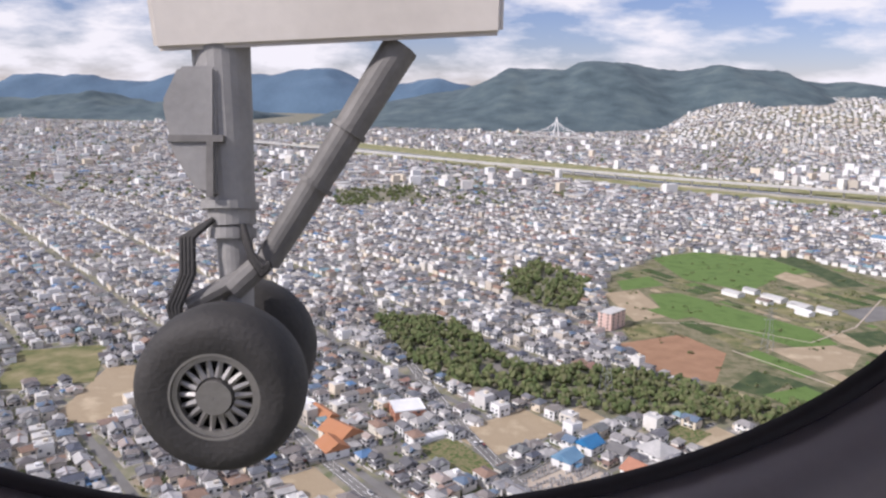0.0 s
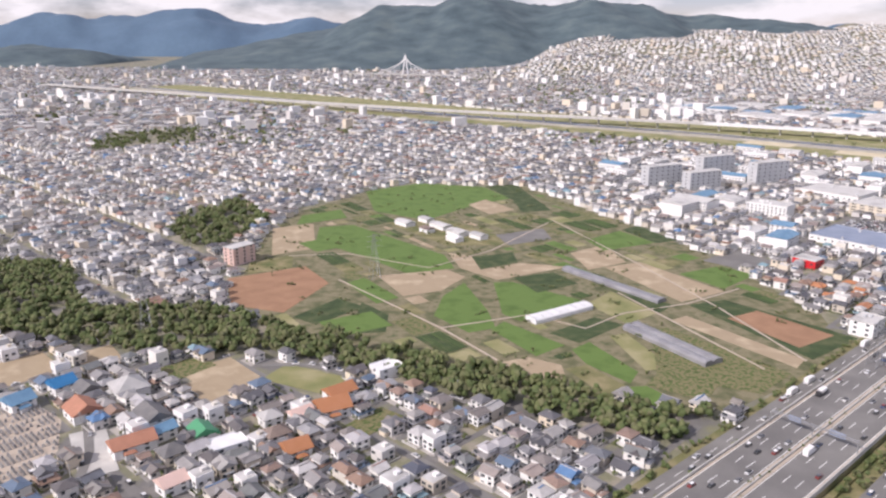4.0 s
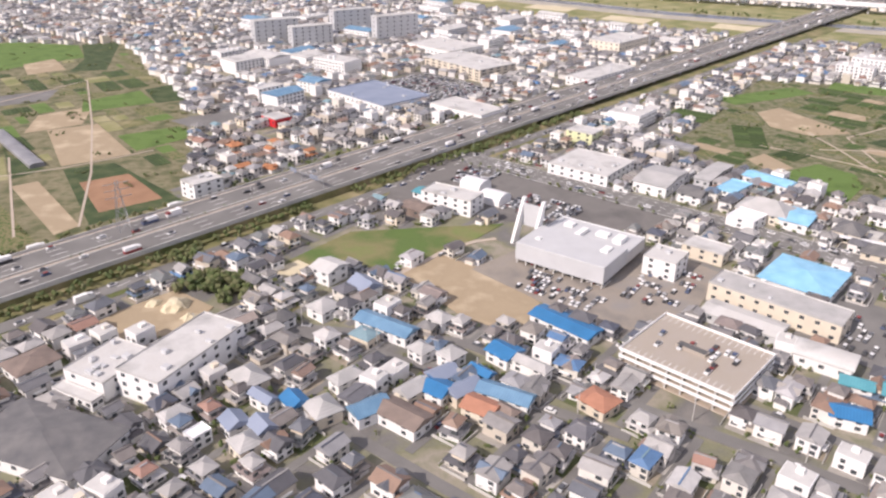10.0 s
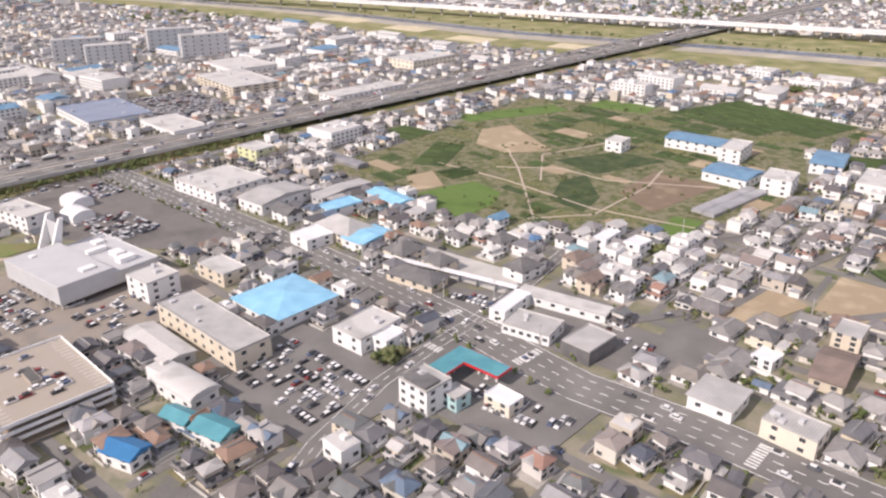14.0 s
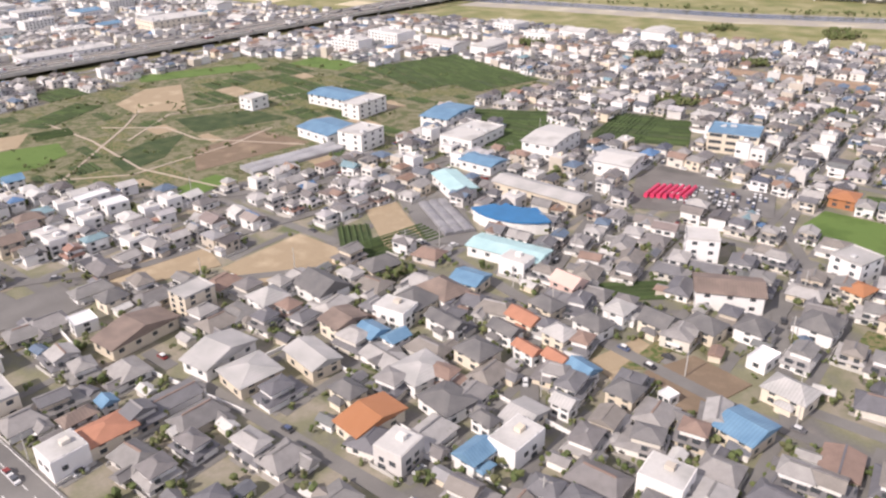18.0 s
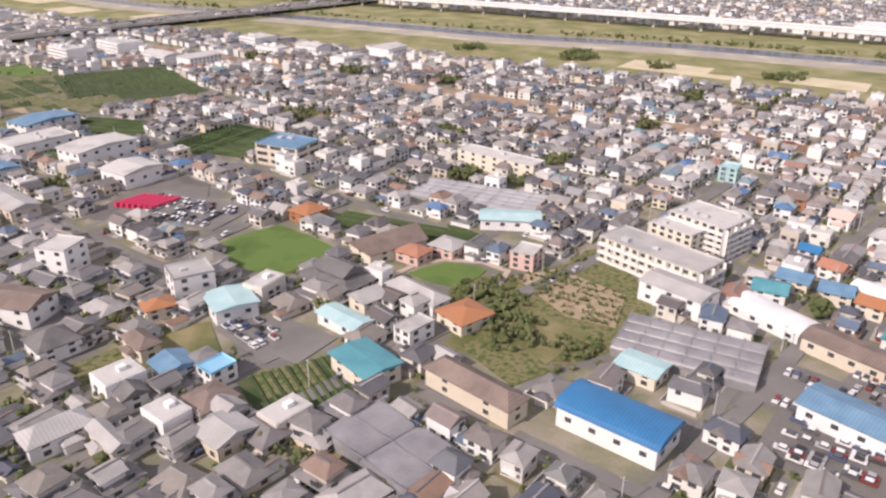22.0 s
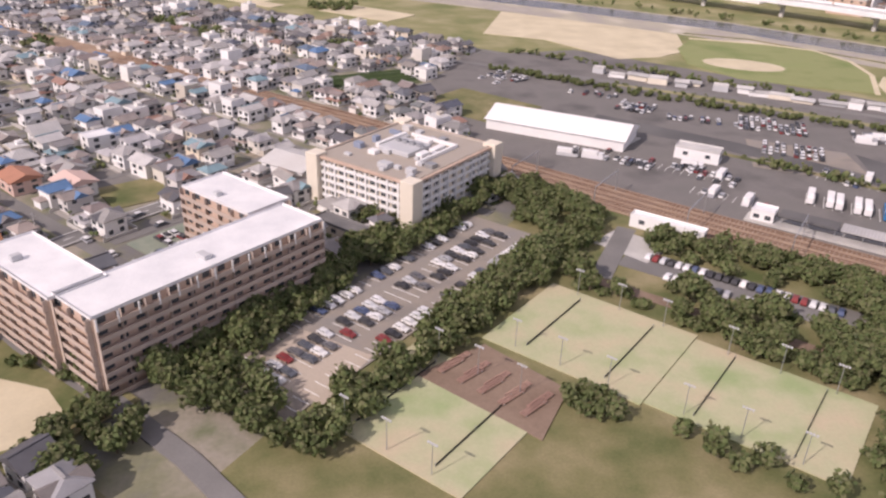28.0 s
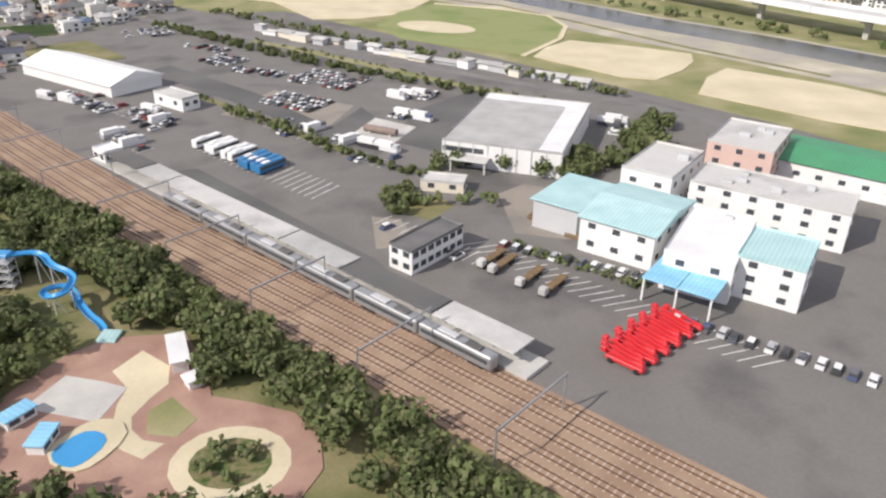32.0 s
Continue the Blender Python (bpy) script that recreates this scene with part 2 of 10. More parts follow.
M["scrub"] = mat("rough_grass", [(0.10, 0.13, 0.04), (0.19, 0.18, 0.08), (0.27, 0.23, 0.13)], 0.95, 0.10, 2.5, 0.5, pick="noise", wear=0.28)
M["sand"] = mat("packed_sand", [(0.57, 0.50, 0.345), (0.63, 0.56, 0.40)], 0.95, 0.10, 2.0, 0.15, pick="noise", wear=0.12)
M["court"] = mat("tennis_court_turf", [(0.33, 0.41, 0.20), (0.45, 0.45, 0.28), (0.50, 0.42, 0.29)], 0.9, 0.11, 2.5, 0.15, pick="noise", wear=0.14)
M["paving"] = mat("red_paving", [(0.34, 0.20, 0.16), (0.40, 0.26, 0.20)], 0.85, 0.2, 4.0, 0.15, pick="noise", wear=0.18)
M["ballast"] = mat("rusty_ballast", [(0.30, 0.20, 0.14), (0.37, 0.27, 0.19)], 0.95, 0.15, 8.0, 0.4, pick="noise", wear=0.22)
M["rail"] = mat("rusted_rail", [(0.20, 0.12, 0.08)], 0.5, 0.6, 8.0, 0.05, metal=0.4)
M["water"] = mat("river_water", [(0.085, 0.09, 0.088), (0.13, 0.125, 0.115)], 0.22, 0.03, 0.8, 0.15, pick="noise", wear=0.15)
M["gravel"] = mat("river_gravel", [(0.48, 0.44, 0.38), (0.38, 0.35, 0.31), (0.42, 0.39, 0.30), (0.54, 0.50, 0.43)], 0.95, 0.05, 1.5, 0.3, pick="noise", wear=0.2)
M["leaf"] = mat("tree_leaves", [(0.135, 0.178, 0.066), (0.17, 0.205, 0.08), (0.115, 0.156, 0.056), (0.195, 0.215, 0.096), (0.18, 0.186, 0.092)], 0.85, 0.08, 3.0, 0.3, pick="island", wear=0.28)
# thin leaves let part of the light through
leaf_tree = M["leaf"].node_tree
leaf_out = next(n for n in leaf_tree.nodes if n.type == "OUTPUT_MATERIAL")
leaf_face = leaf_out.inputs["Surface"].links[0].from_node
leaf_glow = leaf_tree.nodes.new("ShaderNodeBsdfTranslucent")
leaf_mix = leaf_tree.nodes.new("ShaderNodeMixShader")
leaf_mix.inputs[0].default_value = 0.3
if leaf_face.inputs["Base Color"].links:
    leaf_tree.links.new(leaf_face.inputs["Base Color"].links[0].from_socket, leaf_glow.inputs["Color"])
leaf_tree.links.new(leaf_face.outputs[0], leaf_mix.inputs[1])
leaf_tree.links.new(leaf_glow.outputs[0], leaf_mix.inputs[2])
leaf_tree.links.new(leaf_mix.outputs[0], leaf_out.inputs["Surface"])
M["bark"] = mat("bark", [(0.13, 0.10, 0.07)], 0.95, 1.0, 8.0, 0.4)
# Distance haze is mixed into this colour: bluer than the trees' own green.
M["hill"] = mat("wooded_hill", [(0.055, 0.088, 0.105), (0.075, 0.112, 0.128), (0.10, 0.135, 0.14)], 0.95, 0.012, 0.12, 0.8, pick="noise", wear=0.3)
# The blue base colour stands in for air haze over the ridges.
M["hazy_ridge"] = mat("far_ridge_haze_blue", [(0.075, 0.13, 0.20), (0.10, 0.165, 0.24)], 0.95, 0.004, 0.05, 0.3, pick="noise", wear=0.15)
CARS = [(0.75, 0.75, 0.76), (0.80, 0.80, 0.80), (0.05, 0.05, 0.055), (0.40, 0.41, 0.43), (0.72, 0.73, 0.74), (0.10, 0.11, 0.13), (0.78, 0.78, 0.77), (0.24, 0.04, 0.04), (0.08, 0.11, 0.20), (0.55, 0.56, 0.57), (0.06, 0.06, 0.065), (0.76, 0.76, 0.75), (0.14, 0.14, 0.15), (0.66, 0.67, 0.68), (0.04, 0.04, 0.045)]
M["car"] = mat("car_paint", CARS, 0.3, 1.0, 6.0, 0.0, pick="island", wear=0.05)
M["tyre"] = mat("black_rubber", [(0.02, 0.02, 0.021)], 0.8, 2.0, 20.0, 0.1)
M["slide"] = mat("blue_fibreglass", [(0.04, 0.30, 0.62)], 0.3, 0.6, 5.0, 0.02, wear=0.1)


M["playing"] = mat("playing_field_grass", [(0.19, 0.25, 0.08), (0.26, 0.285, 0.12), (0.22, 0.26, 0.10)], 0.95, 0.05, 2.5, 0.4, pick="noise", wear=0.2)
M["lime"] = mat("lime_yellow_render", [(0.66, 0.68, 0.42)], 0.8, 0.3, 4.0, 0.06, wear=0.1)
M["cream"] = mat("cream_render", [(0.74, 0.68, 0.57)], 0.85, 0.3, 4.0, 0.08, wear=0.1)
M["pinkwall"] = mat("pink_beige_render", [(0.66, 0.48, 0.42)], 0.85, 0.3, 4.0, 0.08, wear=0.1)
M["slate"] = mat("slate_blue_roof", [(0.22, 0.27, 0.36), (0.27, 0.31, 0.40)], 0.5, 0.1, 3.0, 0.05, pick="noise", wear=0.12)
M["whiteroof"] = mat("white_sheet_roof", [(0.72, 0.73, 0.74), (0.80, 0.80, 0.80)], 0.6, 0.2, 3.0, 0.06, pick="noise", wear=0.12)
M["balcony"] = mat("balcony_concrete", [(0.50, 0.41, 0.35)], 0.85, 0.3, 5.0, 0.08, wear=0.15)
M["terracotta"] = mat("terracotta_tiles", [(0.42, 0.20, 0.13)], 0.8, 0.5, 6.0, 0.2, wear=0.2)
M["terraceroof"] = mat("roof_terrace", [(0.42, 0.37, 0.31), (0.36, 0.32, 0.28)], 0.9, 0.3, 4.0, 0.12, pick="noise", wear=0.2)
M["concretetan"] = mat("tan_concrete_deck", [(0.50, 0.42, 0.34), (0.44, 0.38, 0.31)], 0.9, 0.12, 3.0, 0.1, pick="noise", wear=0.15)
M["trunk_load"] = mat("timber_load", [(0.20, 0.14, 0.08)], 0.9, 0.8, 6.0, 0.2, wear=0.25)
M["gear_tyre"] = mat("worn_tyre_rubber", [(0.028, 0.027, 0.027), (0.045, 0.042, 0.04)], 0.75, 6.0, 60.0, 0.15, pick="noise", wear=0.25)
M["gear_metal"] = mat("cast_wheel_metal", [(0.30, 0.29, 0.28)], 0.4, 8.0, 60.0, 0.05, metal=0.6, wear=0.2)
M["gear_paint"] = mat("grey_gear_paint", [(0.25, 0.245, 0.24), (0.30, 0.29, 0.28)], 0.55, 4.0, 40.0, 0.05, pick="noise", wear=0.18)
M["gear_dark"] = mat("grimy_strut", [(0.13, 0.125, 0.12), (0.19, 0.18, 0.17)], 0.6, 5.0, 40.0, 0.05, pick="noise", wear=0.2)
M["gear_beige"] = mat("beige_aircraft_paint", [(0.52, 0.48, 0.43), (0.58, 0.54, 0.49)], 0.45, 1.5, 20.0, 0.02, pick="noise", wear=0.1)
M["cabin"] = mat("mauve_grey_plastic", [(0.36, 0.32, 0.33)], 0.6, 3.0, 200.0, 0.03, wear=0.06)
M["cabin_dark"] = mat("dark_seal_rubber", [(0.035, 0.028, 0.03)], 0.6, 10.0, 200.0, 0.05, wear=0.15)
M["oldtile"] = mat("old_grey_roof_tiles", [(0.17, 0.17, 0.18), (0.23, 0.225, 0.22), (0.28, 0.27, 0.265), (0.20, 0.19, 0.19), (0.33, 0.32, 0.31), (0.27, 0.19, 0.155), (0.15, 0.15, 0.165), (0.40, 0.39, 0.38), (0.19, 0.185, 0.185), (0.24, 0.22, 0.20)], 0.6, 0.6, 8.0, 0.35, pick="island", wear=0.28)

M["garden"] = mat("mixed_garden", [(0.05, 0.085, 0.02), (0.10, 0.14, 0.04), (0.22, 0.18, 0.10), (0.07, 0.11, 0.03)], 0.95, 0.7, 4.0, 0.6, pick="noise", wear=0.35)
M["plot"] = mat("house_plot", [(0.34, 0.32, 0.29), (0.26, 0.25, 0.235), (0.30, 0.26, 0.20), (0.42, 0.40, 0.37), (0.10, 0.12, 0.05), (0.20, 0.18, 0.10), (0.38, 0.36, 0.33)], 0.95, 0.5, 3.0, 0.3, pick="island", wear=0.3)
M["estateroof"] = mat("estate_roof_sheets", [(0.34, 0.33, 0.32), (0.45, 0.44, 0.43), (0.26, 0.25, 0.25), (0.31, 0.27, 0.25), (0.52, 0.51, 0.50), (0.18, 0.17, 0.17), (0.32, 0.19, 0.15), (0.40, 0.39, 0.38), (0.20, 0.31, 0.35), (0.30, 0.29, 0.30), (0.48, 0.47, 0.46), (0.24, 0.20, 0.19), (0.33, 0.31, 0.29), (0.42, 0.41, 0.42), (0.10, 0.20, 0.36), (0.36, 0.30, 0.27)], 0.55, 0.6, 8.0, 0.25, pick="island", wear=0.22)
M["market"] = mat("market_garden_ground", [(0.14, 0.15, 0.075), (0.10, 0.12, 0.045), (0.22, 0.20, 0.13), (0.075, 0.095, 0.035)], 0.95, 0.22, 3.0, 0.5, pick="noise", wear=0.25)
M["cropleaf"] = mat("crop_leaves", [(0.045, 0.075, 0.025), (0.06, 0.095, 0.032), (0.04, 0.065, 0.022)], 0.9, 0.8, 4.0, 0.4, pick="island", wear=0.3)
M["wornlot"] = mat("worn_car_park", [(0.22, 0.205, 0.19), (0.30, 0.265, 0.225), (0.25, 0.235, 0.22)], 0.9, 0.09, 3.0, 0.1, pick="noise", wear=0.16)
M["greystone"] = mat("grey_granite", [(0.30, 0.30, 0.30), (0.42, 0.41, 0.40), (0.20, 0.20, 0.21), (0.36, 0.355, 0.35)], 0.7, 0.6, 6.0, 0.1, pick="island", wear=0.2)

M["brownpath"] = mat("brown_path", [(0.235, 0.165, 0.12), (0.26, 0.19, 0.14), (0.20, 0.145, 0.105)], 0.95, 0.10, 2.0, 0.4, pick="noise", wear=0.25)


# ---------------------------------------------------------------- mesh helpers
def ground_quad(cx, cy, w, d, ang):
    a = radians(ang)
    ux, uy, vx, vy = math.cos(a) * w / 2, math.sin(a) * w / 2, -math.sin(a) * d / 2, math.cos(a) * d / 2
    return [(cx - ux - vx, cy - uy - vy), (cx + ux - vx, cy + uy - vy), (cx + ux + vx, cy + uy + vy), (cx - ux + vx, cy - uy + vy)]


def mesh_object(name, verts, faces, material, parent=None, label="", slots=None, smooth=False):
    me = bpy.data.meshes.new(name)
    me.from_pydata([tuple(v) for v in verts], [], faces)
    for m in (material if isinstance(material, (list, tuple)) else [material]):
        me.materials.append(m)
    if slots is not None:
        me.polygons.foreach_set("material_index", slots)
    if smooth:
        me.polygons.foreach_set("use_smooth", [True] * len(me.polygons))
    me.update()
    ob = new(name, me)
    if parent is not None:
        ob.parent = parent
    if label:
        ob["label"] = label
    return ob


def part(name, bm, material, parent, label=""):
    me = bpy.data.meshes.new(name)
    bm.to_mesh(me)
    bm.free()
    me.materials.append(material)
    ob = new(name, me)
    ob.parent = parent
    if label:
        ob["label"] = label
    return ob


def thing(name, m, label, category, group="", kind=""):
    ob = new(name)
    ob.empty_display_size = 0.5
    ob.matrix_world = m
    return tagged(ob, label, category, group, kind)


def slab(points, z0, z1):
    """An upright prism over a polygon given anticlockwise."""
    n = len(points)
    v = [(x, y, z0) for x, y in points] + [(x, y, z1) for x, y in points]
    f = [tuple(range(n, 2 * n)), tuple(reversed(range(n)))] + [(i, (i + 1) % n, n + (i + 1) % n, n + i) for i in range(n)]
    return v, f


def box(bm, x0, x1, y0, y1, z0, z1, bevel=0.0):
    m = Matrix.Translation(((x0 + x1) / 2, (y0 + y1) / 2, (z0 + z1) / 2)) @ Matrix.Diagonal((x1 - x0, y1 - y0, z1 - z0, 1))
    made = bmesh.ops.create_cube(bm, size=1, matrix=m)
    if bevel:
        edges = list({e for v in made["verts"] for e in v.link_edges})
        bmesh.ops.bevel(bm, geom=edges, offset=bevel, segments=1, affect="EDGES")
    return bm


def cyl(bm, a, b, r, r2=None, seg=10):
    a, b = Vector(a), Vector(b)
    q = (b - a).to_track_quat("Z", "Y").to_matrix().to_4x4()
    bmesh.ops.create_cone(bm, cap_ends=True, segments=seg, radius1=r, radius2=r if r2 is None else r2, depth=(b - a).length,
                          matrix=Matrix.Translation((a + b) / 2) @ q)
    return bm


class Heap:
    """Many small solids gathered into one mesh."""

    def __init__(self):
        self.v, self.f, self.s = [], [], []

    def add(self, verts, faces, slot=0):
        k = len(self.v)
        self.v += verts
        self.f += [tuple(i + k for i in f) for f in faces]
        self.s += [slot] * len(faces)

    def box(self, cx, cy, w, d, ang, z0, z1, slot=0):
        v, f = slab(ground_quad(cx, cy, w, d, ang), z0, z1)
        self.add(v, f if z0 > 1 else f[:1] + f[2:], slot)

    def gable(self, cx, cy, w, d, ang, z0, z1, slot=0, over=0.35, hip=0.0, ridge=False):
        """A pitched roof whose ridge runs along w."""
        q = ground_quad(cx, cy, w + 2 * over, d + 2 * over, ang)
        a = radians(ang)
        half = max(0.0, w / 2 + over - hip * (d / 2 + over))
        r = [(cx - math.cos(a) * half, cy - math.sin(a) * half), (cx + math.cos(a) * half, cy + math.sin(a) * half)]
        t = 0.12
        v = [(*p, z0) for p in q] + [(*r[0], z1), (*r[1], z1)] + [(*p, z0 - t) for p in q]
        f = [(0, 1, 5, 4), (2, 3, 4, 5), (3, 0, 4), (1, 2, 5), (0, 6, 7, 1), (1, 7, 8, 2), (2, 8, 9, 3), (3, 9, 6, 0), (9, 8, 7, 6)]
        self.add(v, f, slot)
        if ridge and half > 0.4:
            self.box(cx, cy, 2 * half, 0.34, ang, z1 - 0.12, z1 + 0.1, slot)

    def skirt(self, cx, cy, w, d, ang, z0, ix, iy, iw, idp, z1, slot=0):
        """A sloping apron of roof from the eaves of a ground floor up to the walls of a smaller upper floor."""
        a = radians(ang)
        q = ground_quad(cx, cy, w, d, ang)
        p = ground_quad(cx + math.cos(a) * ix - math.sin(a) * iy, cy + math.sin(a) * ix + math.cos(a) * iy, iw, idp, ang)
        v = [(*c, z0) for c in q] + [(*c, z1) for c in p] + [(*c, z0 - 0.1) for c in q]
        f = [(i, (i + 1) % 4, 4 + (i + 1) % 4, 4 + i) for i in range(4)] + [(i, 8 + i, 8 + (i + 1) % 4, (i + 1) % 4) for i in range(4)] + [(4, 5, 6, 7)]
        self.add(v, f, slot)

    def hut(self, cx, cy, w, d, ang, z0, z1, rise, wall, tile):
        """A plain far-off house: four walls and a pitched roof."""
        q = ground_quad(cx, cy, w, d, ang)
        a = radians(ang)
        r = [(cx - math.cos(a) * w / 2, cy - math.sin(a) * w / 2), (cx + math.cos(a) * w / 2, cy + math.sin(a) * w / 2)]
        o = ground_quad(cx, cy, w + 0.8, d + 0.8, ang)
        v = [(*p, z0) for p in q] + [(*p, z1) for p in q]
        self.add(v, [(i, (i + 1) % 4, 4 + (i + 1) % 4, 4 + i) for i in range(4)], wall)
        v = [(*p, z1 - 0.05) for p in o] + [(*p, z1 + rise) for p in r]
        self.add(v, [(0, 1, 5, 4), (2, 3, 4, 5), (3, 0, 4), (1, 2, 5)], tile)

    def make(self, name, materials, label, category="", kind="stuff", parent=None):
        ob = mesh_object(name, self.v, self.f, materials, parent, label, self.s)
        return tagged(ob, label, category, "", kind) if parent is None else ob


def inside(poly, x, y):
    c, n = False, len(poly)
    for i in range(n):
        (x1, y1), (x2, y2) = poly[i], poly[i - 1]
        if (y1 > y) != (y2 > y) and x < (x2 - x1) * (y - y1) / (y2 - y1) + x1:
            c = not c
    return c


TAKEN = []  # (polygon, bounds) that the loose houses keep clear of


def take(poly):
    xs, ys = [p[0] for p in poly], [p[1] for p in poly]
    TAKEN.append((poly, (min(xs), max(xs), min(ys), max(ys))))


def is_free(x, y):
    for poly, (a, b, c, d) in TAKEN:
        if a <= x <= b and c <= y <= d and inside(poly, x, y):
            return False
    return True


def ribbon(line, left, right):
    """The polygon of a strip along a line of points, from left to right of it."""
    pts = [Vector(p) for p in line]
    a, b = [], []
    for i, p in enumerate(pts):
        d = (pts[min(i + 1, len(pts) - 1)] - pts[max(i - 1, 0)]).normalized()
        n = Vector((-d.y, d.x))
        a.append(tuple(p + n * left))
        b.append(tuple(p - n * right))
    return a, b


def strip(name, line, left, right, z0, z1, material, label, category, kind="structure", claim=True, parent=None):
    """A flat slab along a line of points; each stretch is a four-sided solid of the one mesh."""
    a, b = ribbon(line, left, right)
    v, f = [], []
    n = len(a)
    for z in (z0, z1):
        v += [(x, y, z) for x, y in a] + [(x, y, z) for x, y in b]
    for i in range(n - 1):
        f += [(2 * n + i + 1, 2 * n + i, 3 * n + i, 3 * n + i + 1), (i, i + 1, n + i + 1, n + i),
              (i + 1, i, 2 * n + i, 2 * n + i + 1), (n + i, n + i + 1, 3 * n + i + 1, 3 * n + i)]
    f += [(0, n, 3 * n, 2 * n), (n - 1, 3 * n - 1, 4 * n - 1, 2 * n - 1)]
    ob = mesh_object(name, v, f, material, parent)
    if claim:
        for i in range(n - 1):
            take([a[i], a[i + 1], b[i + 1], b[i]])
    return tagged(ob, label, category, "", kind)


# ---------------------------------------------------------------- the land
def smooth(a):
    a = min(1.0, max(0.0, a))
    return a * a * (3 - 2 * a)


def rise_of(x, y):
    """The height of the land: flat, but for the built-over rise towards the hills."""
    s = smooth((x - 230 + 160 * noise.noise(Vector((x * 0.003, y * 0.003, 3)))) / 560) * smooth((y - 1500) / 1000)
    return s * (88 + 30 * smooth((y - 2500) / 900)) * (1.0 + 0.45 * noise.noise(Vector((x * 0.0042, y * 0.003, 8))))


ground = mesh_object("ground", [(-9000, -1500, 0), (9000, -1500, 0), (9000, 9000, 0), (-9000, 9000, 0)], [(0, 1, 2, 3)], M["ground"])
tagged(ground, "flat town ground of paving, gravel and worn grass", "ground", "", "structure")


def hill(name, x0, x1, y0, y1, top, material, label, seed, rough=0.5, nx=120, ny=26):
    v, f = [], []
    for j in range(ny + 1):
        for i in range(nx + 1):
            s, t = i / nx, j / ny
            x, y = x0 + (x1 - x0) * s, y0 + (y1 - y0) * t
            env = math.sin(math.pi * min(1, max(0, s))) ** 0.55 * math.sin(math.pi * t) ** 0.8
            h = noise.fractal(Vector((x * 0.0022 + seed, y * 0.0022, seed)), 0.9, 2.1, 6) * rough + 0.72
            v.append((x, y, -2 + max(0.0, top * env * h)))
    for j in range(ny):
        for i in range(nx):
            a = j * (nx + 1) + i
            f.append((a, a + 1, a + nx + 2, a + nx + 1))
    ob = mesh_object(name, v, f, material, smooth=True)
    return tagged(ob, label, "hill", "", "structure")


RIDGE_X = (-800, -300, -110, 210, 620, 760, 860, 1160, 1480, 2100)
RIDGE_Z = (40, 150, 228, 252, 236, 258, 236, 182, 160, 110)


def wooded_hill(x, y):
    """The long hill: a folded front slope up to the ridge, and a slow fall behind it."""
    top = float(np.interp(x, RIDGE_X, RIDGE_Z))
    t = (y - 2430 + 120 * noise.noise(Vector((x * 0.003, 2.0, 5)))) / 1070
    if t <= 0:
        return -2.0
    folds = noise.fractal(Vector((x * 0.0045, y * 0.0016, 1.3)), 0.9, 2.1, 6)
    return top * (smooth(t) ** 0.75 if t < 1 else max(0.2, 1 - 0.5 * (t - 1))) * (1 + 0.12 * folds) + 26 * folds * min(1, t) * (1.1 - min(1, t))


v, f = [], []
for j in range(41):
    for i in range(141):
        x, y = -800 + i * 20.7, 2380 + j * 44
        v.append((x, y, wooded_hill(x, y)))
for j in range(40):
    for i in range(140):
        a = j * 141 + i
        f.append((a, a + 1, a + 142, a + 141))
tagged(mesh_object("backdrop_hill", v, f, M["hill"], smooth=True), "long dark wooded hill behind the town, haze blue in its colour", "hill", "", "structure")
hill("backdrop_foothill", -2600, -1100, 2700, 3600, 110, M["hill"], "low wooded hill at the edge of the town, haze blue in its colour", 4.1)
hill("backdrop_ridge", -4500, 1200, 3900, 4700, 262, M["hazy_ridge"], "distant mountain ridge with haze blue in its colour", 2.2, 0.30, 160)
hill("backdrop_ridge", 900, 4400, 3800, 4600, 190, M["hazy_ridge"], "distant mountain ridge with haze blue in its colour", 9.4, 0.3, 120)
v, f = [], []
for j in range(41):
    for i in range(61):
        x, y = 60 + i * 44, 1450 + j * 55
        v.append((x, y, rise_of(x, y) - 0.3))
for j in range(40):
    for i in range(60):
        a = j * 61 + i
        f.append((a, a + 1, a + 62, a + 61))
tagged(mesh_object("terrain", v, f, M["ground"], smooth=True), "gently rising built-over land towards the hills", "ground", "", "structure")

HW = (302.0, 254.0)
HD = Vector((math.cos(radians(41.5)), math.sin(radians(41.5))))
HN = Vector((-HD.y, HD.x))


def hw(s, off=0.0):
    p = Vector(HW) + HD * s + HN * off
    return (p.x, p.y)


RIVER = [(-500, 1720), (-50, 1330), (180, 1120), (470, 905), (660, 720), (820, 620), (941, 535), (1040, 466), (1186, 366), (1266, 308), (1330, 244), (1450, 110), (1600, -60)]
strip("river_bank", RIVER, 105, 95, -0.5, 0.06, M["lawn"], "grassy flood bank of the river, mown and dry", "river bank")
WATER = RIVER[:7] + [(1040, 488), (1140, 420), (1232, 352), (1285, 294), (1318, 264), (1450, 120), (1600, -50)]
strip("gravel_bar", WATER, 13, 32, -0.5, 0.10, M["gravel"], "pale gravel bar beside the river", "gravel bar")
strip("water", WATER, 10, 10, -0.5, 0.14, M["water"], "shallow slow river between gravel bars", "river")
RAIL = [(700, 520), (880, 372), (985, 285), (1029, 244), (1060, 217), (1098, 180), (1130, 150), (1167, 117), (1214, 80), (1245, 55), (1330, -20)]
rail_bed = strip("rail_bed", RAIL, 2.0, 11.0, -0.5, 0.16, M["ballast"], "rust-stained ballast bed of a railway", "railway")


LAID, ROWS_OF_CROP, QUADS = [], [], []


